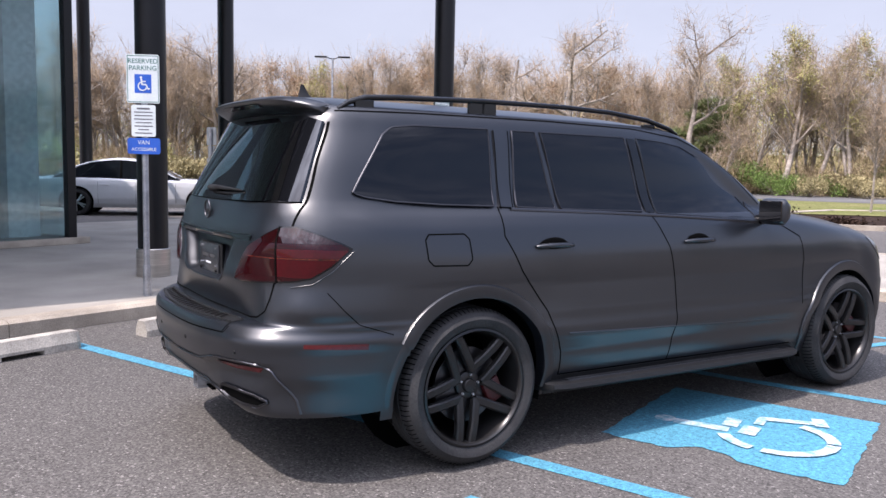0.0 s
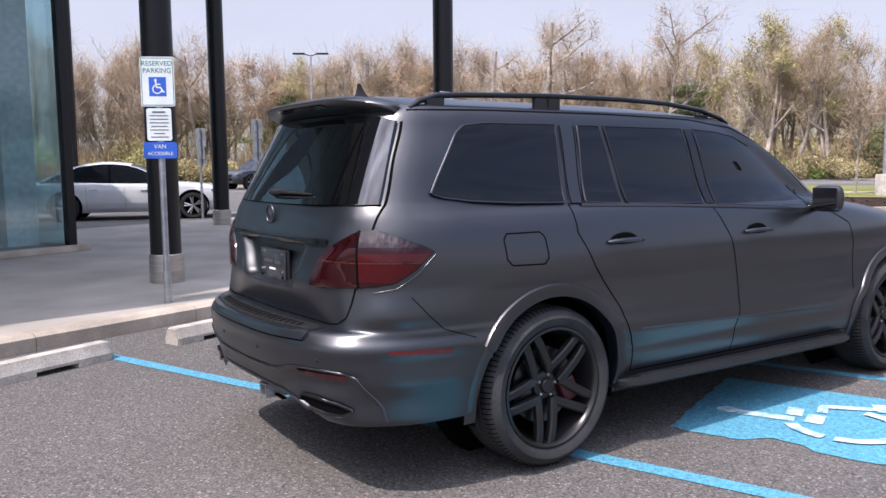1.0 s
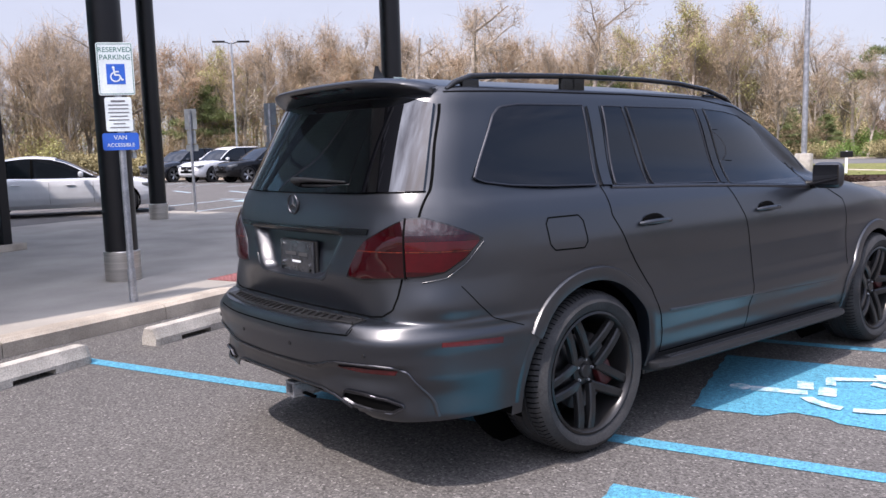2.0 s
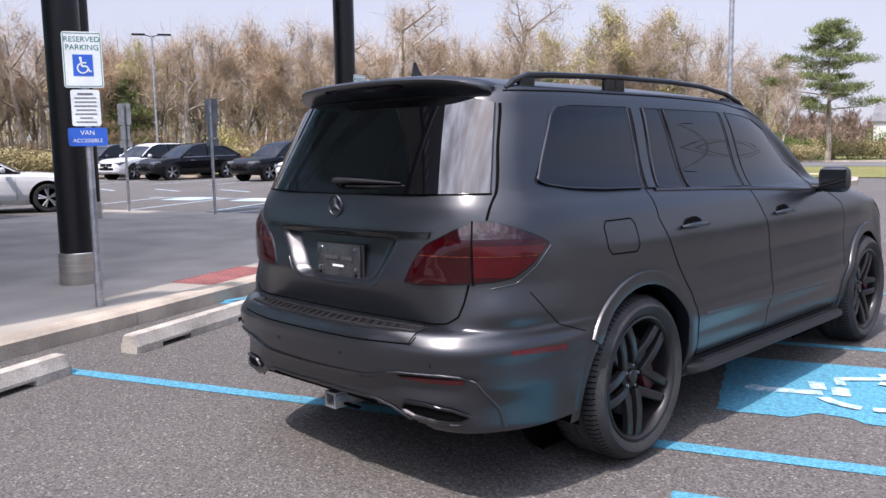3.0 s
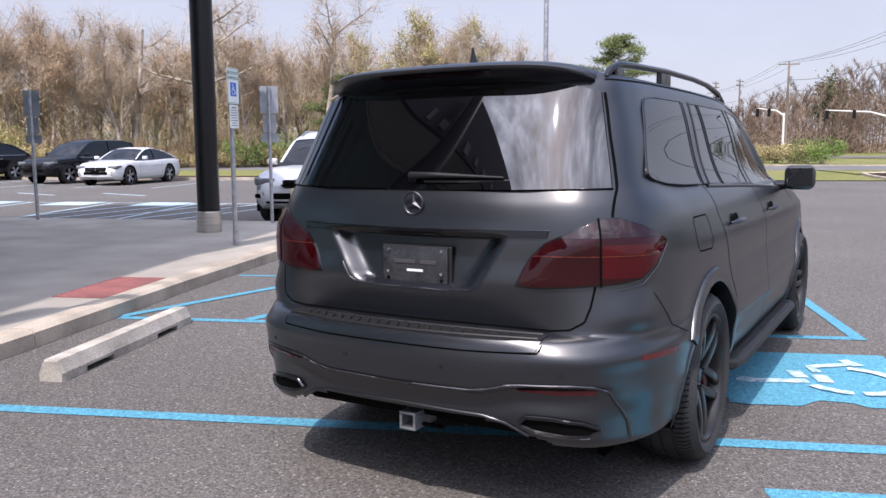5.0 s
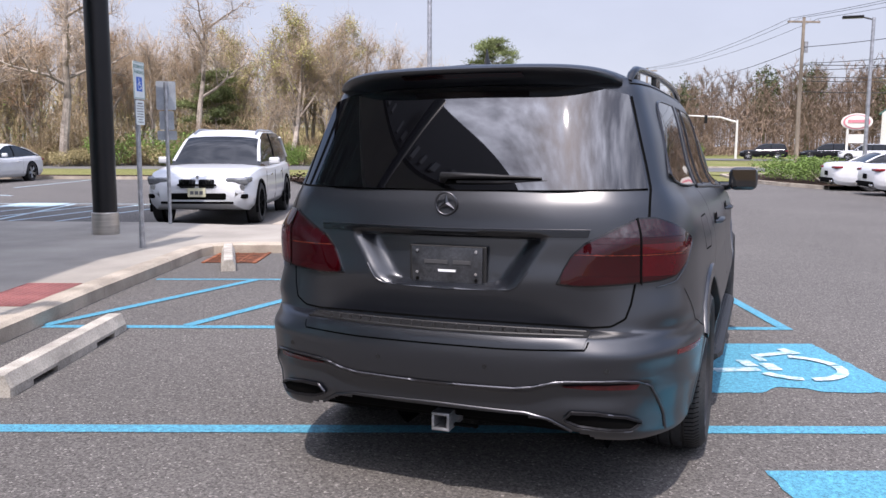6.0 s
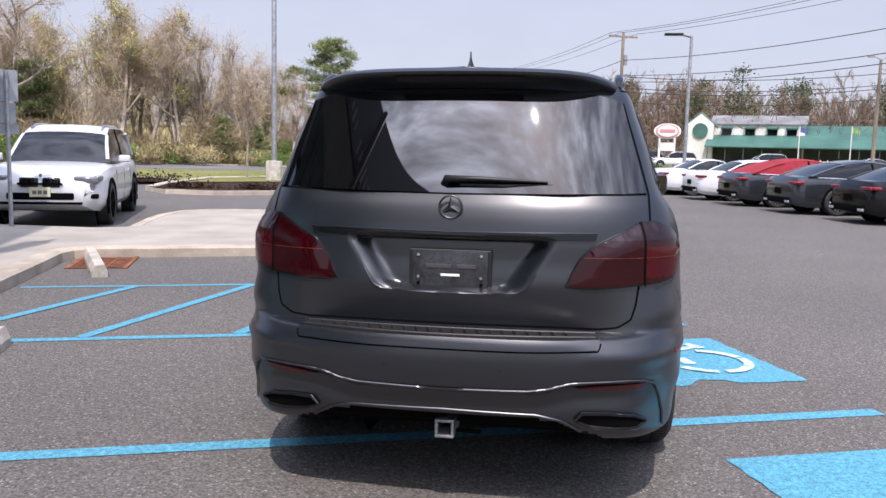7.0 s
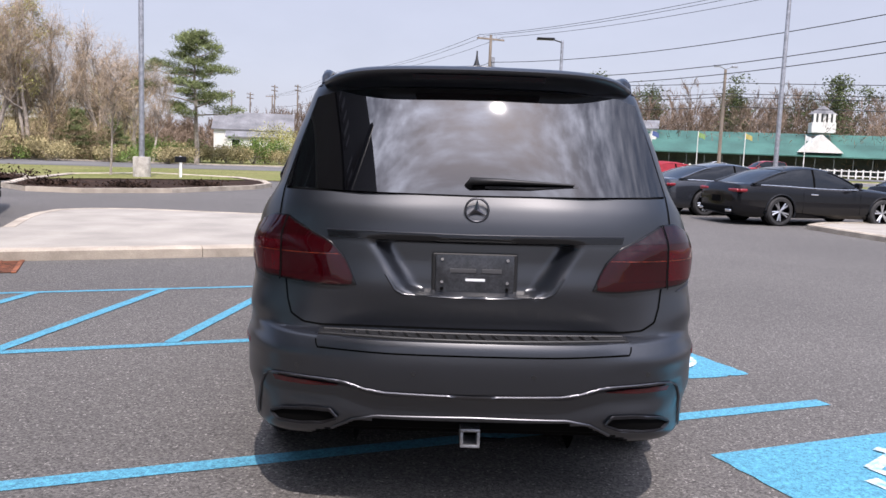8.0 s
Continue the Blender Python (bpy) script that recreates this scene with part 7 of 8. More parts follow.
# shapes: length, width, wheelbase, front overhang, tyre radius; lines of (share of length from the tail, height)
SHAPES = {
    "suv": dict(l=4.85, w=1.93, wb=2.93, fo=0.88, r=0.37, zb=0.26, belt=[(0, 0.95), (0.03, 1.08), (0.62, 1.02), (0.72, 1.04), (0.9, 0.98), (0.97, 0.86), (1, 0.70)], roof=[(0.02, 1.06), (0.08, 1.62), (0.2, 1.70), (0.45, 1.70), (0.56, 1.58), (0.72, 1.05)]),
    "coupe_suv": dict(l=4.95, w=2.0, wb=2.95, fo=0.90, r=0.37, zb=0.26, belt=[(0, 0.95), (0.03, 1.10), (0.6, 1.06), (0.72, 1.05), (0.9, 0.98), (0.97, 0.86), (1, 0.70)], roof=[(0.05, 1.10), (0.25, 1.58), (0.42, 1.68), (0.52, 1.64), (0.72, 1.06)]),
    "sedan": dict(l=5.1, w=1.88, wb=3.1, fo=0.86, r=0.345, zb=0.20, belt=[(0, 0.78), (0.02, 0.95), (0.12, 0.98), (0.6, 0.93), (0.72, 0.93), (0.9, 0.86), (0.97, 0.76), (1, 0.58)], roof=[(0.11, 0.98), (0.27, 1.36), (0.42, 1.46), (0.52, 1.42), (0.72, 0.94)]),
    "coupe": dict(l=4.8, w=1.86, wb=2.85, fo=0.82, r=0.345, zb=0.19, belt=[(0, 0.74), (0.02, 0.93), (0.10, 0.96), (0.6, 0.90), (0.70, 0.91), (0.9, 0.84), (0.97, 0.74), (1, 0.55)], roof=[(0.08, 0.96), (0.28, 1.30), (0.42, 1.38), (0.52, 1.34), (0.72, 0.91)]),
    "roadster": dict(l=4.55, w=1.83, wb=2.56, fo=0.86, r=0.34, zb=0.18, belt=[(0, 0.70), (0.02, 0.90), (0.15, 0.94), (0.55, 0.88), (0.68, 0.90), (0.9, 0.82), (0.97, 0.72), (1, 0.55)], roof=[(0.20, 0.94), (0.34, 1.24), (0.42, 1.29), (0.50, 1.25), (0.68, 0.90)]),
}


def parked_car(shape, paint, m, label, group="parked cars", roof=None, front=False, rim=None, name="car"):
    S = SHAPES[shape]
    root = thing(name, m, label, "car", group)
    l, w, r, zb = S["l"], S["w"] / 2, S["r"], S["zb"]
    y0 = -(S["wb"] / 2 + l - S["wb"] - S["fo"])
    wy = (-S["wb"] / 2, S["wb"] / 2)
    bx, bz = zip(*S["belt"])
    rx, rz_ = zip(*S["roof"])
    gx = np.linspace(0, 1, 241)
    bx, bz = gx, pchip(bx, bz, gx)
    gr = np.linspace(rx[0], rx[-1], 161)
    gz = pchip(rx, rz_, gr)
    # body
    fr = sorted(set([0, 0.008, 0.03, 0.06, 0.1, 0.92, 0.96, 0.985, 1.0] + list(np.linspace(0.12, 0.9, 90))))
    bm = bmesh.new()
    rows = []
    for f in fr:
        y = y0 + l * f
        e = min(f, 1 - f)
        k = lerp(e, (0, 0.008, 0.03, 0.06, 0.12, 0.2), (0.70, 0.80, 0.90, 0.955, 0.99, 1.0))
        zt = lerp(f, bx, bz)
        lift = lerp(e, (0, 0.03, 0.1), (0.14, 0.04, 0.0))
        z0 = zb + lift
        rows.append([(0, z0), (w * k * 0.86, z0), (w * k * 0.96, z0 + 0.10), (w * k, z0 + 0.24), (w * k, (z0 + zt) / 2 + 0.03), (w * k * 0.985, zt - 0.16), (w * k * 0.94, zt - 0.05), (w * k * 0.84, zt), (w * k * 0.5, zt + 0.025), (0, zt + 0.03)])
        fine = rows[-1][:2]
        for (x0_, z0_), (x1_, z1_) in zip(rows[-1][1:5], rows[-1][2:6]):
            fine += [(x0_ + (x1_ - x0_) * q / 4, z0_ + (z1_ - z0_) * q / 4) for q in (1, 2, 3, 4)]
        fine += rows[-1][6:]
        rows[-1] = [(x, y, z) for x, z in fine]
    for sgn in (1, -1):
        G = [[bm.verts.new((x * sgn, y, z)) for x, y, z in r_] for r_ in rows]
        for A, B in zip(G, G[1:]):
            for j in range(21):
                c_ = (A[j].co + B[j + 1].co) / 2
                if 1 <= j <= 16 and min(math.hypot(c_.y - q, c_.z - r) for q in wy) < r + 0.045:
                    continue
                bm.faces.new((A[j], B[j], B[j + 1], A[j + 1]))
        bm.faces.new(G[0])
        bm.faces.new(G[-1])
    bmesh.ops.remove_doubles(bm, verts=bm.verts[:], dist=0.0005)
    bmesh.ops.recalc_face_normals(bm, faces=bm.faces[:])
    part("body", bm, paint, root, soft=35)
    bm = bmesh.new()
    box(bm, (0, 0, zb + 0.22), (w * 1.5, l * 0.86, 0.36))
    part("underbody", bm, SEAM, root)
    # glass and roof
    fr = list(np.linspace(rx[0], rx[-1], 34))
    rows = []
    for f in fr:
        y = y0 + l * f
        zt = lerp(f, bx, bz) - 0.01
        zr = max(zt + 0.002, lerp(f, gr, gz))
        hgt = (zr - zt) / (max(rz_) - 0.95)
        wt = w * (0.86 - 0.17 * min(1, hgt))
        rows.append([(w * 0.86, y, zt), ((w * 0.86 + wt) / 2 + 0.015, y, (zt + zr) / 2), (wt, y, zr - 0.035 * min(1, hgt)), (wt * 0.86, y, zr), (wt * 0.5, y, zr + 0.02), (0, y, zr + 0.028)])
    bm, bt = bmesh.new(), bmesh.new()
    top0 = rx[1] + 0.005
    top1 = rx[-2] + 0.01
    for sgn in (1, -1):
        G = [[bm.verts.new((x * sgn, y, z)) for x, y, z in r_] for r_ in rows]
        for A, B in zip(G, G[1:]):
            for j in range(5):
                bm.faces.new((A[j], B[j], B[j + 1], A[j + 1]))
        T = [[bt.verts.new((x * sgn * 1.004, y, z + 0.008)) for x, y, z in r_[2:]] for f, r_ in zip(fr, rows) if top0 - 0.02 <= f <= top1 + 0.02]
        for A, B in zip(T, T[1:]):
            for j in range(3):
                bt.faces.new((A[j], B[j], B[j + 1], A[j + 1]))
    for b_ in (bm, bt):
        bmesh.ops.remove_doubles(b_, verts=b_.verts[:], dist=0.0005)
        bmesh.ops.recalc_face_normals(b_, faces=b_.faces[:])
    part("glasshouse", bm, roof or CARGLASS, root, "" if roof else "dark window glass", soft=40)
    part("roof", bt, roof or paint, root, "red fabric roof" if roof else "", soft=40)

    def at(f, j):
        k = max(0, min(len(fr) - 2, np.searchsorted(fr, f) - 1))
        t = (f - fr[k]) / (fr[k + 1] - fr[k])
        return Vector(rows[k][j]).lerp(Vector(rows[k + 1][j]), t)
    pil = [(rx[0] + 0.01, top0, 0.045), (top1, rx[-1] - 0.02, 0.03)]
    for sgn in (1, -1):
        flip = Vector((sgn, 1, 1))
        for f0, f1, wd in pil:
            bm = bmesh.new()
            fs_ = np.linspace(f0, f1, 9)
            sweep(bm, [at(f, 2) * flip for f in fs_], wd, 6, flat=0.5)
            part("pillar", bm, roof if roof and f0 == pil[0][0] else paint, root, soft=40)
        bm = bmesh.new()
        fb = 0.5 * (top0 + top1) + 0.03
        sweep(bm, [at(fb, 2) * flip, at(fb, 1) * flip, at(fb, 0) * flip], 0.03, 6, flat=0.5)
        part("pillar", bm, SEAM, root)
        bm = bmesh.new()
        fs_ = np.linspace(rx[0] + 0.05, rx[-1] - 0.03, 14)
        sweep(bm, [at(f, 0) * flip + Vector((0.012 * sgn, 0, 0.0)) for f in fs_], 0.010, 6)
        part("belt_trim", bm, CHROME, root)
        bm = bmesh.new()
        px = lerp(0.66, bx, bz)
        box(bm, ((w + 0.10) * sgn, y0 + l * (rx[-1] - 0.07), px + 0.10), (0.20, 0.11, 0.13), 0.035, seg=3)
        part("door_mirror", bm, paint, root, soft=50)
        for fs in (0.36, 0.60) if shape in ("suv", "sedan", "coupe_suv") else (0.42,):
            bm = bmesh.new()
            box(bm, ((w * 0.985 + 0.012) * sgn, y0 + l * fs, lerp(fs, bx, bz) - 0.16), (0.03, 0.20, 0.03), 0.01)
            part("door_handle", bm, CHROME if paint is not CARWHITE else paint, root)
        for fs in ((0.325, 0.505, 0.70) if shape in ("suv", "sedan", "coupe_suv") else (0.36, 0.69)):
            bm = bmesh.new()
            zt = lerp(fs, bx, bz)
            sweep(bm, [((w * 0.99 + 0.003) * sgn, y0 + l * fs, zt - 0.10), ((w + 0.001) * sgn, y0 + l * fs, zb + 0.26), ((w * 0.97 + 0.003) * sgn, y0 + l * fs + 0.01, zb + 0.12)], 0.004, 4)
            part("door_gap", bm, SEAM, root)
        # lamps
        zt = lerp(0.03, bx, bz)
        bm = bmesh.new()
        box(bm, (w * 0.66 * sgn, y0 + l * 0.012, zt - 0.13), (w * 0.42, 0.09, 0.085), 0.03, seg=3)
        box(bm, (w * 0.885 * sgn, y0 + l * 0.035, zt - 0.125), (w * 0.085, 0.20, 0.08), 0.03, seg=3)
        part("tail_lamp", bm, TAILBRIGHT, root, "red tail lamp", soft=50)
        zf = lerp(0.97, bx, bz)
        bm = bmesh.new()
        box(bm, (w * 0.70 * sgn, y0 + l * 0.972, zf - 0.07), (w * 0.40, 0.16, 0.13), 0.04, seg=3)
        box(bm, (w * 0.875 * sgn, y0 + l * 0.945, zf - 0.04), (w * 0.12, 0.26, 0.10), 0.03, seg=3)
        part("headlamp", bm, LAMPGLASS, root, "clear headlamp", soft=50)
    for q in wy:
        for sgn in (1, -1):
            bm = bmesh.new()
            sweep(bm, [((w - 0.012) * sgn, q + (r + 0.05) * math.cos(t), r + (r + 0.05) * math.sin(t)) for t in np.linspace(-0.35, math.pi + 0.35, 30)], 0.026, 6)
            part("arch_trim", bm, paint if paint is CARBLACK else SEAM, root, soft=50)
            bm = bmesh.new()
            rod(bm, ((w - 0.22) * sgn, q, r), ((w - 0.20) * sgn, q, r), r + 0.06, r + 0.06, 28)
            part("arch_liner", bm, SEAM, root)
    # bumpers, grille, plates
    zf = lerp(0.97, bx, bz)
    yf = y0 + l
    bm = bmesh.new()
    box(bm, (0, yf - 0.02, zb + 0.27), (w * 1.05, 0.08, 0.12), 0.03)
    part("lower_intake", bm, SEAM, root)
    for sgn in (1, -1):
        bm = bmesh.new()
        if front:
            box(bm, (0.165 * sgn, yf - 0.03, zf - 0.11), (0.27, 0.10, 0.16), 0.03, seg=3)
        else:
            box(bm, (0.22 * sgn, yf - 0.03, zf - 0.14), (0.42, 0.10, 0.16), 0.03)
        g = part("grille", bm, GLOSSBLACK, root, "black grille", soft=40)
        if front:
            for q in range(5):
                bm = bmesh.new()
                box(bm, ((0.09 + 0.05 * q) * sgn, yf + 0.036, zf - 0.10), (0.008, 0.02, 0.13))
                part("grille_bar", bm, SEAM, g)
            bm = bmesh.new()
            box(bm, (w * 0.78 * sgn, yf - 0.10, zb + 0.27), (0.22, 0.10, 0.08), 0.02)
            part("side_intake", bm, SEAM, root)
            bm = bmesh.new()
            rod(bm, (w * 0.80 * sgn, yf - 0.13, zb + 0.43), (w * 0.80 * sgn, yf - 0.055, zb + 0.43), 0.05, 0.05, 14)
            part("fog_lamp", bm, CHROME, root, soft=40)
    bm = bmesh.new()
    box(bm, (0, yf + 0.03, zb + (0.34 if front else 0.30)), (0.31, 0.015, 0.155), 0.004)
    pl = part("number_plate", bm, PLATEPALE if front else SEAM, root, "pale number plate" if front else "")
    if front:
        for q in range(3):
            bm = bmesh.new()
            box(bm, (-0.08 + 0.08 * q, yf + 0.04, zb + 0.335), (0.06, 0.005, 0.06))
            part("plate_bar", bm, SIGNGREY, pl)
        for z_, h_ in ((zb + 0.47, 0.03), (zb + 0.16, 0.04)):
            bm = bmesh.new()
            box(bm, (0, yf - 0.01, z_), (w * (0.7 if z_ > 0.6 else 1.3), 0.08, h_), 0.01)
            part("bumper_slot", bm, SEAM, root)
        bm = bmesh.new()
        rod(bm, (0, yf - 0.07, zf + 0.01), (0, yf - 0.035, zf + 0.005), 0.028, 0.028, 16)
        part("round_badge", bm, ALLOY, root)
        for sgn in (1, -1):
            bm = bmesh.new()
            sweep(bm, [at(f, 3) * Vector((sgn, 1, 1)) + Vector((0, 0, 0.035)) for f in np.linspace(rx[1] + 0.02, rx[-2] - 0.02, 8)], 0.018, 6)
            part("roof_rail", bm, ALLOY, root, soft=50)
        bm = bmesh.new()
        box(bm, (0.05, y0 + l * (rx[-1] - 0.085), 1.33), (0.05, 0.01, 0.12))
        part("hanging_tag", bm, SIGNWHITE, root)
    else:
        bm = bmesh.new()
        box(bm, (0, y0 + 0.0, zb + 0.17), (w * 1.4, 0.10, 0.16), 0.04)
        part("rear_diffuser", bm, SEAM, root)
        bm = bmesh.new()
        box(bm, (0, y0 - 0.015, zb + 0.40), (0.31, 0.015, 0.15), 0.004)
        part("number_plate", bm, SEAM, root)
        for sgn in (1, -1):
            bm = bmesh.new()
            box(bm, (w * 0.62 * sgn, y0 - 0.03, zb + 0.14), (0.20, 0.06, 0.07), 0.02)
            part("exhaust_tip", bm, CHROME, root, soft=40)
    # wheels
    for q in wy:
        for sgn in (1, -1):
            wx = w - 0.115
            wr = new("wheel")
            wr.parent = root
            wr.location = (wx * sgn, q, r)
            wr.rotation_euler = (0.3 * q, 0, 0 if sgn > 0 else math.pi)
            tn = Matrix.Rotation(radians(90), 4, "Y")
            bm = bmesh.new()
            revolve(bm, [(r * 0.70, -0.11), (r * 0.9, -0.12), (r, -0.09), (r, 0.09), (r * 0.9, 0.12), (r * 0.70, 0.115)], 36, tn)
            bmesh.ops.recalc_face_normals(bm, faces=bm.faces[:])
            part("tyre", bm, RUBBER, wr, soft=40)
            bm = bmesh.new()
            revolve(bm, [(r * 0.71, 0.115), (r * 0.66, 0.10), (r * 0.63, 0.02), (0.001, 0.02)], 32, tn)
            bmesh.ops.recalc_face_normals(bm, faces=bm.faces[:])
            rm = part("rim", bm, SEAM, wr, soft=40)
            for k in range(5):
                bm = bmesh.new()
                t = 2 * math.pi * k / 5
                for s_ in (-0.16, 0.16):
                    sweep(bm, [(0.085, 0.03 * math.cos(t), 0.03 * math.sin(t)), (0.10, r * 0.66 * math.cos(t + s_), r * 0.66 * math.sin(t + s_))], 0.02, 5)
                part("spoke", bm, rim or ALLOY, rm)
            bm = bmesh.new()
            rod(bm, (0.03, 0, 0), (0.10, 0, 0), 0.05, 0.04, 14)
            part("hub", bm, rim or ALLOY, rm)
    return root


def heading(ha, hb):
    """The turn of a car that points along (ha, hb) of the lot's grid."""
    d = U * ha + V * hb
    return math.degrees(math.atan2(-d.x, d.y))


def stand(a, b, ha, hb):
    return pose(*L(a, b, 0.0), 0, 0, heading(ha, hb))


parked_car("suv", CARSILVER, stand(-4.62, 12.62, 0.02, -1), "pearl white sport utility vehicle facing the walk with pale plate", front=True, rim=SEAM)
parked_car("sedan", CARWHITE, stand(-16.52, 9.86, 0.67, 0.74), "white luxury sedan standing under the canopy edge")
parked_car("suv", CARWHITE, stand(-28.0, 28.2, -0.15, -1), "white off-road sport utility vehicle in the far row")
parked_car("coupe_suv", CARBLACK, stand(-25.1, 27.9, -0.35, -1), "black sloping roof sport utility vehicle in the far row")
parked_car("suv", CARBLACK, stand(-19.6, 27.4, -0.25, -1), "black sport utility vehicle in the far row")
parked_car("coupe", CARWHITE, stand(-16.85, 26.35, -0.05, -1), "white two door coupe in the far row")
parked_car("suv", CARGREY, stand(-31.0, 28.4, -0.1, -1), "dark grey sport utility vehicle in the far row")

H18 = Vector((math.cos(radians(-8)), math.sin(radians(-8))))


def rear_parked(shape, paint, a, b, label, **kw):
    """A car whose right rear wheel stands at (a, b), tail towards the aisle."""
    S = SHAPES[shape]
    c_ = Vector((a, b)) + H18 * (S["wb"] / 2) + Vector((-H18.y, H18.x)) * (S["w"] / 2 - 0.1)
    return parked_car(shape, paint, stand(c_.x, c_.y, H18.x, H18.y), label, "cars in the tail-out row", **kw)


rear_parked("coupe", CARBLACK, 12.9, 11.25, "glossy black two door coupe with silver wheels")
rear_parked("coupe", CARGREY, 13.1, 14.15, "dark grey two door coupe")
rear_parked("coupe", CARGREY, 13.35, 17.0, "dark grey convertible with a red fabric roof", roof=SOFTTOP)
rear_parked("roadster", CARWHITE, 13.65, 19.75, "white two seat roadster")
rear_parked("roadster", CARWHITE, 13.9, 22.75, "white two seat roadster beside a hedge")
rear_parked("coupe", CARBLACK, 18.4, 11.2, "black car at the end of the row")
for shape, paint, x, y, t, lab in (("suv", CARRED, 31.5, 78.0, 95, "red sport utility vehicle by the main road"), ("suv", CARWHITE, 19.5, 88.0, 92, "white sport utility vehicle on the main road"), ("sedan", CARWHITE, 30.0, 88.5, 92, "white sedan on the main road"), ("suv", CARGREY, 33.0, 48.0, 100, "dark grey minivan across the grass"), ("suv", CARBLACK, 1.0, 92.0, 95, "dark car waiting at the junction"), ("suv", CARWHITE, 10.5, 90.0, 95, "white car at the junction"), ("suv", CARBLACK, 7.0, 91.0, 95, "dark grey car at the junction")):
    parked_car(shape, paint, pose(x, y, 0.05, 0, 0, t), lab, "distant cars")

# ---- buildings and signs far off ----
GREENROOF = mat("green_metal_roof", (0.04, 0.12, 0.095), 0.6, var=0.12, scale=0.3, fine=8)
SIDING = mat("white_siding", (0.66, 0.65, 0.60), 0.8, var=0.06, scale=0.5, fine=6)
YELLOWSIDING = mat("pale_yellow_siding", (0.58, 0.48, 0.27), 0.8, var=0.08, scale=0.3, fine=5)
GREYROOF = mat("grey_shingle", (0.17, 0.17, 0.175), 0.9, var=0.15, scale=0.5, fine=8)
DARKSHOP = mat("dark_shop_front", (0.05, 0.06, 0.055), 0.7, var=0.2, scale=0.6, fine=6)


def gabled(root, x0, x1, y0, y1, z0, z1, z2, wall, roof, over=0.3):
    """Walls and a pitched roof along x."""
    bm = bmesh.new()
    box(bm, ((x0 + x1) / 2, (y0 + y1) / 2, (z0 + z1) / 2), (x1 - x0, y1 - y0, z1 - z0))
    ym = (y0 + y1) / 2
    for x in (x0, x1):
        vs = [bm.verts.new((x, y0, z1)), bm.verts.new((x, y1, z1)), bm.verts.new((x, ym, z2))]
        bm.faces.new(vs)
    part("wall", bm, wall, root)
    bm = bmesh.new()
    for s, ye in ((-1, y0 - over), (1, y1 + over)):
        zl = z1 - over * (z2 - z1) / (ym - y0)
        A = [bm.verts.new(p) for p in ((x0 - over, ye, zl), (x1 + over, ye, zl), (x1 + over, ym, z2), (x0 - over, ym, z2))]
        B = [bm.verts.new((v.co.x, v.co.y, v.co.z + 0.12)) for v in A]
        bm.faces.new(A)
        bm.faces.new(B)
        for i in range(4):
            bm.faces.new((A[i], A[(i + 1) % 4], B[(i + 1) % 4], B[i]))
    bmesh.ops.recalc_face_normals(bm, faces=bm.faces[:])
    part("roof", bm, roof, root)


shop = thing("shop_building", pose(14.5, 113.5, 0.3, 0, 0, -15), "long green roofed garden shop with white upper storey", "building")
gabled(shop, 3.2, 15, 2, 10, 0, 5.5, 6.7, SIDING, GREYROOF)
bm = bmesh.new()
A = [bm.verts.new(p) for p in ((2.8, -1.8, 2.3), (62, -1.8, 2.3), (62, 2.2, 3.95), (2.8, 2.2, 3.95))]
B = [bm.verts.new((v.co.x, v.co.y, v.co.z + 0.15)) for v in A]
bm.faces.new(A)
bm.faces.new(B)
for i in range(4):
    bm.faces.new((A[i], A[(i + 1) % 4], B[(i + 1) % 4], B[i]))
bmesh.ops.recalc_face_normals(bm, faces=bm.faces[:])
part("green_roof", bm, GREENROOF, shop, "green metal lean-to roof")
gabled(shop, 15, 62, 2, 12, 0, 3.8, 5.4, DARKSHOP, GREENROOF)
bm = bmesh.new()
for q in (0.4, 2.0):
    vs = [bm.verts.new((x, q, z)) for x, z in ((0.2, 0.0), (3.6, 0.0), (3.6, 5.4), (1.9, 6.8), (0.2, 5.4))]
    bm.faces.new(vs)
bm.verts.ensure_lookup_table()
for q in range(5):
    bm.faces.new((bm.verts[q], bm.verts[(q + 1) % 5], bm.verts[5 + (q + 1) % 5], bm.verts[5 + q]))
bmesh.ops.recalc_face_normals(bm, faces=bm.faces[:])
gable = part("front_gable", bm, SIDING, shop, "white gable with a green arched awning")
bm = bmesh.new()
rod(bm, (1.9, 0.45, 4.5), (1.9, 0.15, 4.5), 1.0, 1.0, 24)
part("arched_awning", bm, GREENROOF, gable)
bm = bmesh.new()
sweep(bm, [(-0.1, 0.6, 5.2), (1.9, 0.6, 6.9), (3.9, 0.6, 5.2)], 0.18, 6)
part("gable_trim", bm, GREENROOF, gable)
bm = bmesh.new()
box(bm, (9, 1.9, 1.3), (11.5, 0.2, 2.5))
part("shop_front", bm, DARKSHOP, shop)
for k in range(26):
    bm = bmesh.new()
    box(bm, (3.2 + 2.28 * k, -1.6, 1.25), (0.10, 0.10, 2.5))
    part("roof_post", bm, DARKSHOP, shop)
for k, x in enumerate((4.6, 7.6, 10.4, 12.8)):
    bm = bmesh.new()
    box(bm, (x + 0.6, 1.92, 4.5), (1.2, 0.1, 0.9))
    wdw = part("window", bm, CARGLASS, shop)
    bm = bmesh.new()
    box(bm, (x + 0.6, 1.6, 4.95), (1.5, 0.7, 0.35), 0.1)
    part("awning", bm, GREENROOF, wdw)
bm = bmesh.new()
vs = [bm.verts.new((x, -1.9, z)) for x, z in ((33, 2.9), (38.4, 2.9), (35.7, 5.2))]
ws = [bm.verts.new((v.co.x, 2.0, v.co.z)) for v in vs]
bm.faces.new(vs)
bm.faces.new(ws)
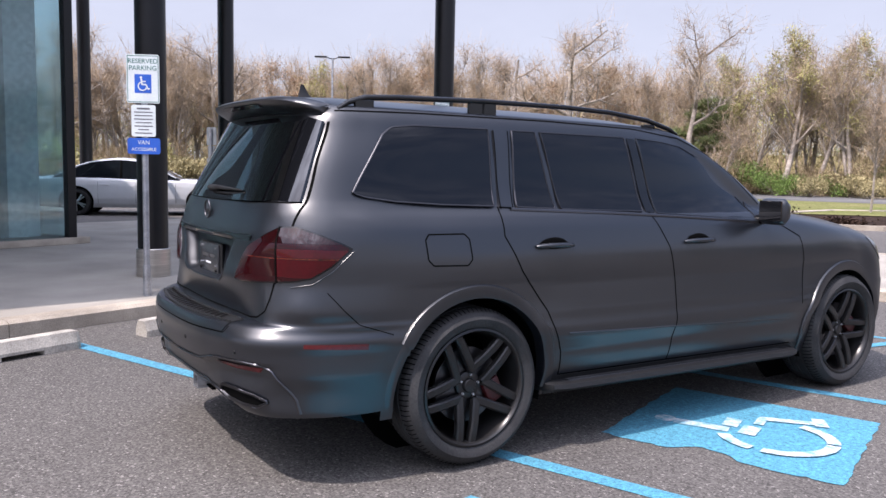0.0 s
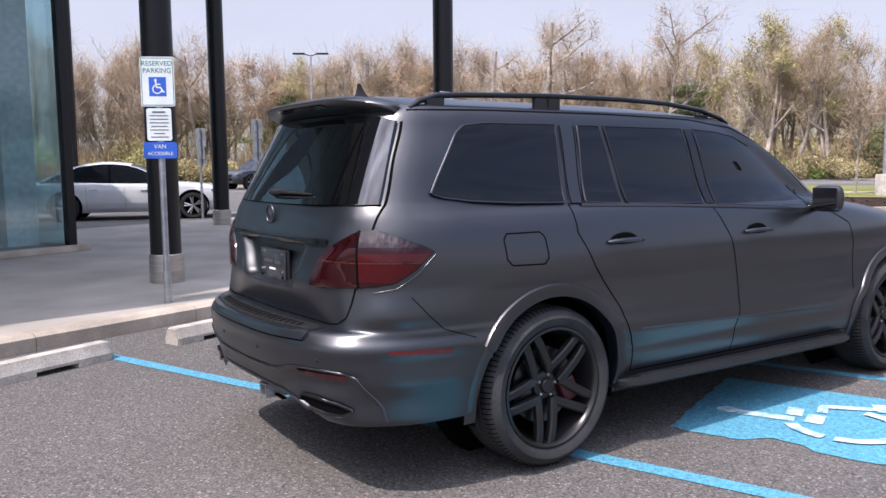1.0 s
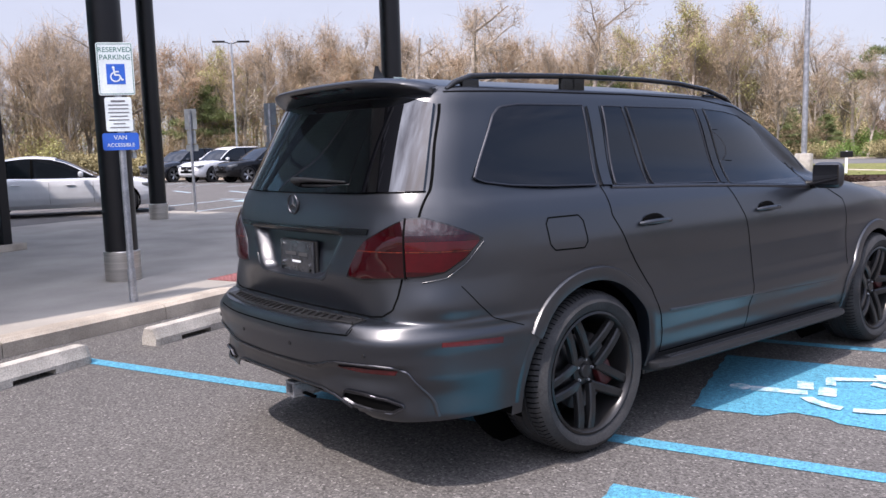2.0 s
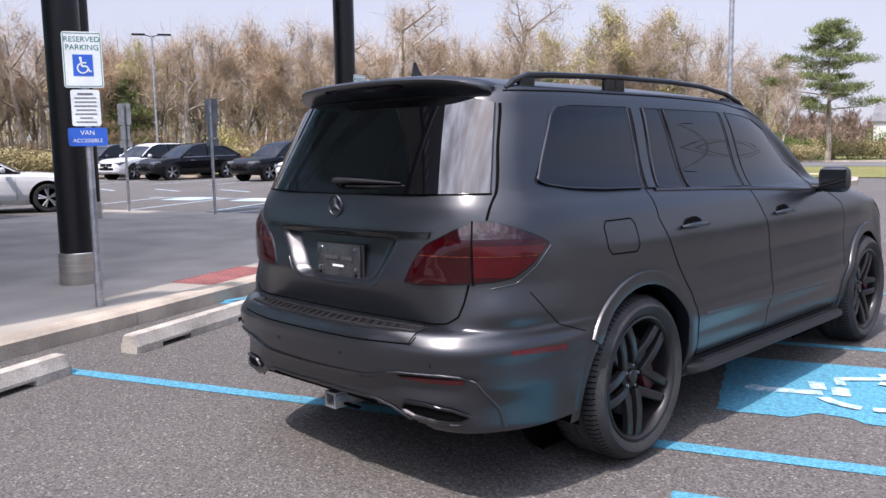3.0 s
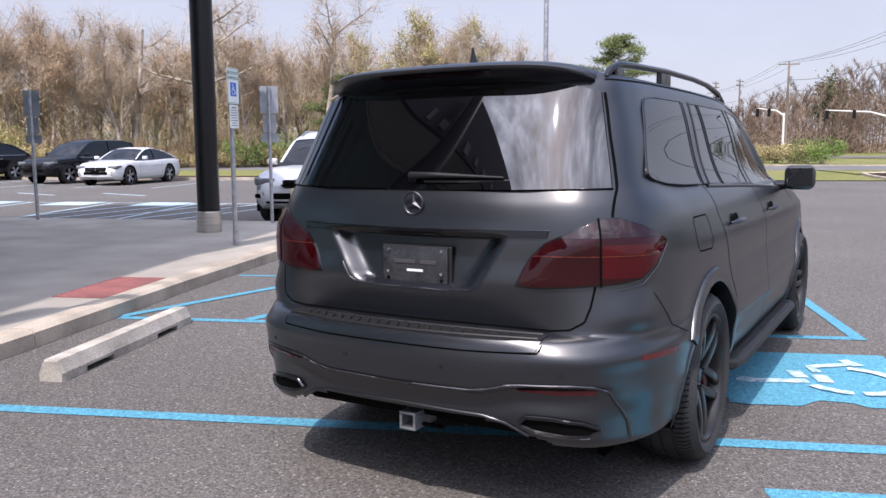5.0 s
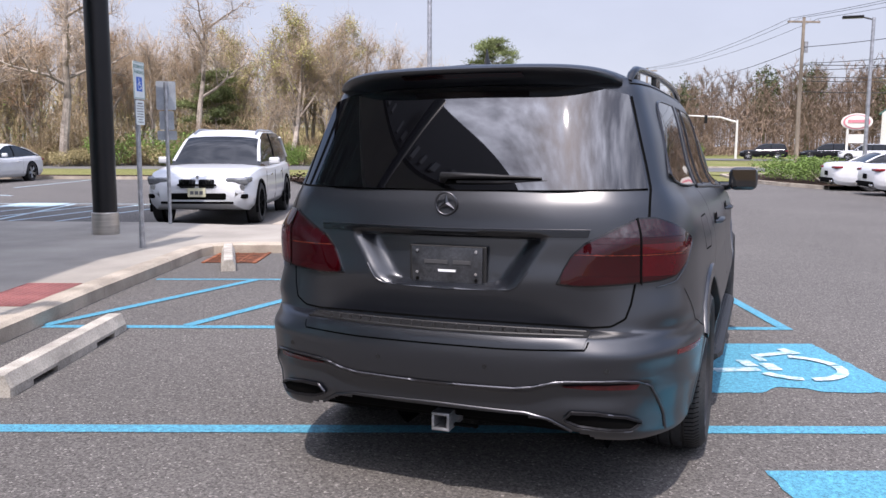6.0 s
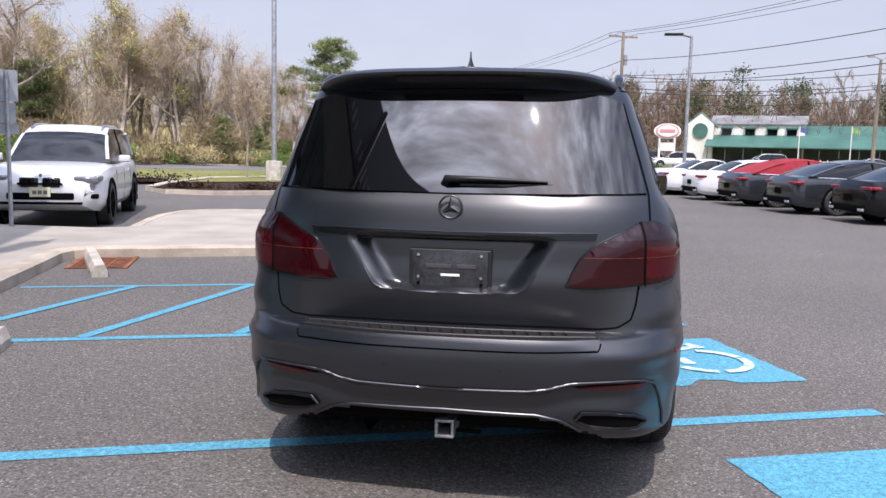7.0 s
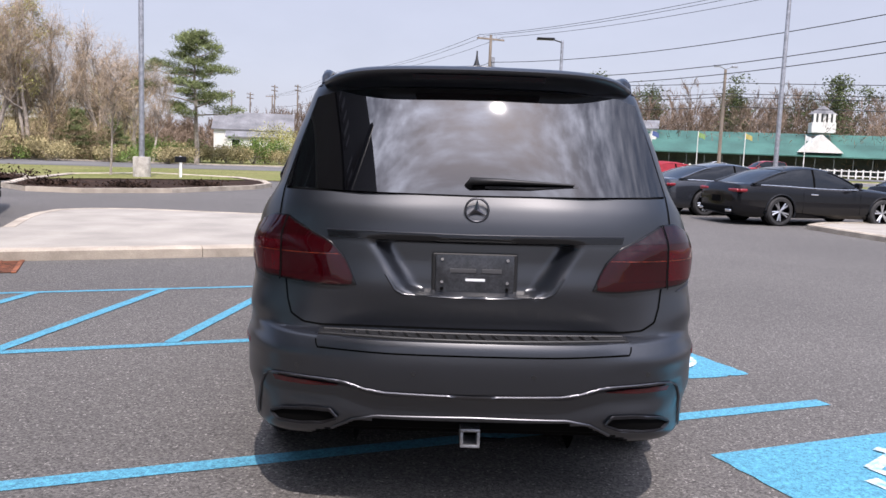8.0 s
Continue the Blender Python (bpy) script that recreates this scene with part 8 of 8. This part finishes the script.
for i in range(3):
    bm.faces.new((vs[i], ws[i], ws[(i + 1) % 3], vs[(i + 1) % 3]))
part("entrance_gable", bm, SIDING, shop)
bm = bmesh.new()
box(bm, (36.6, 4.5, 6.3), (3.0, 3.0, 1.4), 0.05)
cup = part("cupola", bm, SIDING, shop, "white cupola with dark louvres")
for k in range(5):
    bm = bmesh.new()
    box(bm, (35.4 + 0.6 * k, 3.1, 7.4), (0.32, 0.3, 1.5))
    part("louvre_post", bm, SIDING, cup)
bm = bmesh.new()
box(bm, (36.6, 4.5, 7.4), (2.4, 2.4, 1.4))
part("louvre", bm, DARKSHOP, cup)
bm = bmesh.new()
rod(bm, (36.6, 4.5, 8.1), (36.6, 4.5, 9.3), 1.9, 0.1, 4)
part("cupola_roof", bm, GREYROOF, cup)

fence = thing("fence", pose(28, 101, 0.1, 0, 0, -15), "white picket fence in front of the shop", "fence")
for k in range(40):
    bm = bmesh.new()
    box(bm, (0.8 * k, 0, 0.55), (0.16, 0.1, 1.1))
    part("picket", bm, SIDING, fence)
for z in (0.3, 0.9):
    bm = bmesh.new()
    box(bm, (15.6, 0, z), (32, 0.06, 0.12))
    part("rail", bm, SIDING, fence)
FLAGS = [mat("yellow_flag", (0.42, 0.36, 0.12), 0.8, var=0.05), mat("blue_flag", (0.08, 0.12, 0.26), 0.8, var=0.05), mat("green_flag", (0.22, 0.34, 0.12), 0.8, var=0.05), mat("white_flag", (0.6, 0.62, 0.6), 0.8, var=0.05)]
for k, (x, y, i) in enumerate(((26.0, 100, 1), (31.5, 99, 2), (37, 98, 0), (44, 97, 3))):
    fl = thing("flagpole", pose(x, y, 0), "white flagpole with a small flag", "flagpole", "flags")
    bm = bmesh.new()
    rod(bm, (0, 0, 0), (0, 0, 5.2), 0.07, 0.05, 8)
    part("pole", bm, SIDING, fl)
    bm = bmesh.new()
    prev = None
    for q in range(9):
        x_ = 0.05 + 0.85 * q / 8
        pr = [bm.verts.new((x_, 0.12 * math.sin(q * 1.1), 5.1 - 0.3 * (q / 8))), bm.verts.new((x_, 0.12 * math.sin(q * 1.1 + 0.4), 4.5 - 0.3 * (q / 8)))]
        if prev:
            bm.faces.new((prev[0], pr[0], pr[1], prev[1]))
        prev = pr
    part("flag", bm, FLAGS[i], fl)
PINK = mat("pink_sign_face", (0.62, 0.22, 0.26), 0.5, var=0.05)
oval = thing("roadside_sign", pose(9.8, 90, 0, 0, 0, -8), "white and pink oval roadside sign on two posts", "sign")
for x in (-0.8, 0.8):
    bm = bmesh.new()
    box(bm, (x, 0, 1.65), (0.2, 0.2, 3.3))
    part("post", bm, SIDING, oval)
for s, mt, dy in ((1.0, SIDING, 0), (0.86, PINK, -0.08), (0.74, SIDING, -0.12)):
    bm = bmesh.new()
    rod(bm, (0, 0.1 + dy, 0), (0, -0.1 + dy, 0), 1, 1, 32)
    for v in bm.verts:
        v.co.x *= 1.45 * s
        v.co.z = v.co.z * 0.85 * s + 4.0
    part("oval_board", bm, mt, oval)
bm = bmesh.new()
box(bm, (0, -0.25, 4.05), (1.6, 0.05, 0.3))
part("sign_bar", bm, PINK, oval)
bm = bmesh.new()
box(bm, (0, 0, 2.3), (1.6, 0.2, 0.9))
part("message_board", bm, SIDING, oval)


def signal(x, y, h, arm, turn):
    root = thing("traffic_signal", pose(x, y, 0, 0, 0, turn), "pale traffic signal mast with long arm", "traffic signal", "traffic signals")
    bm = bmesh.new()
    rod(bm, (0, 0, 0), (0, 0, h), 0.16, 0.12, 10)
    sweep(bm, [(0, 0, h - 0.3), (-arm * 0.3, 0, h + 0.3), (-arm, 0, h + 0.6)], [0.12, 0.10, 0.07], 8)
    part("mast", bm, SIDING, root, soft=40)
    for k in (0.55, 0.98):
        bm = bmesh.new()
        box(bm, (-arm * k, 0, h + 0.1), (0.36, 0.3, 1.0), 0.05)
        part("signal_head", bm, BLACKPOLE, root)
    return root


signal(-2.0, 101, 4.6, 6.5, 0)
signal(-13.0, 101, 5.0, 3.0, 0)
store = thing("warehouse", pose(-51, 64, 0, 0, 0, 22), "long pale yellow warehouse behind the trees", "building")
gabled(store, 0, 17, 10, 26, 0, 3.6, 3.9, YELLOWSIDING, GREYROOF, 0.2)
bm = bmesh.new()
box(bm, (8.5, 9.9, 3.45), (17, 0.2, 0.35))
part("eave_trim", bm, SIDING, store)
hs = thing("house", pose(-30, 104, 0.4, 0, 0, 10), "white house with grey shingle roof in the distance", "house")
gabled(hs, 0, 10, 0, 8, 0, 3.0, 5.2, SIDING, GREYROOF)
gabled(hs, 2, 9, -3, 0, 0, 2.0, 2.6, SIDING, GREYROOF)
for x in (3.0, 5.5, 7.5):
    bm = bmesh.new()
    box(bm, (x, -3.05, 1.1), (0.9, 0.1, 1.0))
    part("window", bm, CARGLASS, hs)
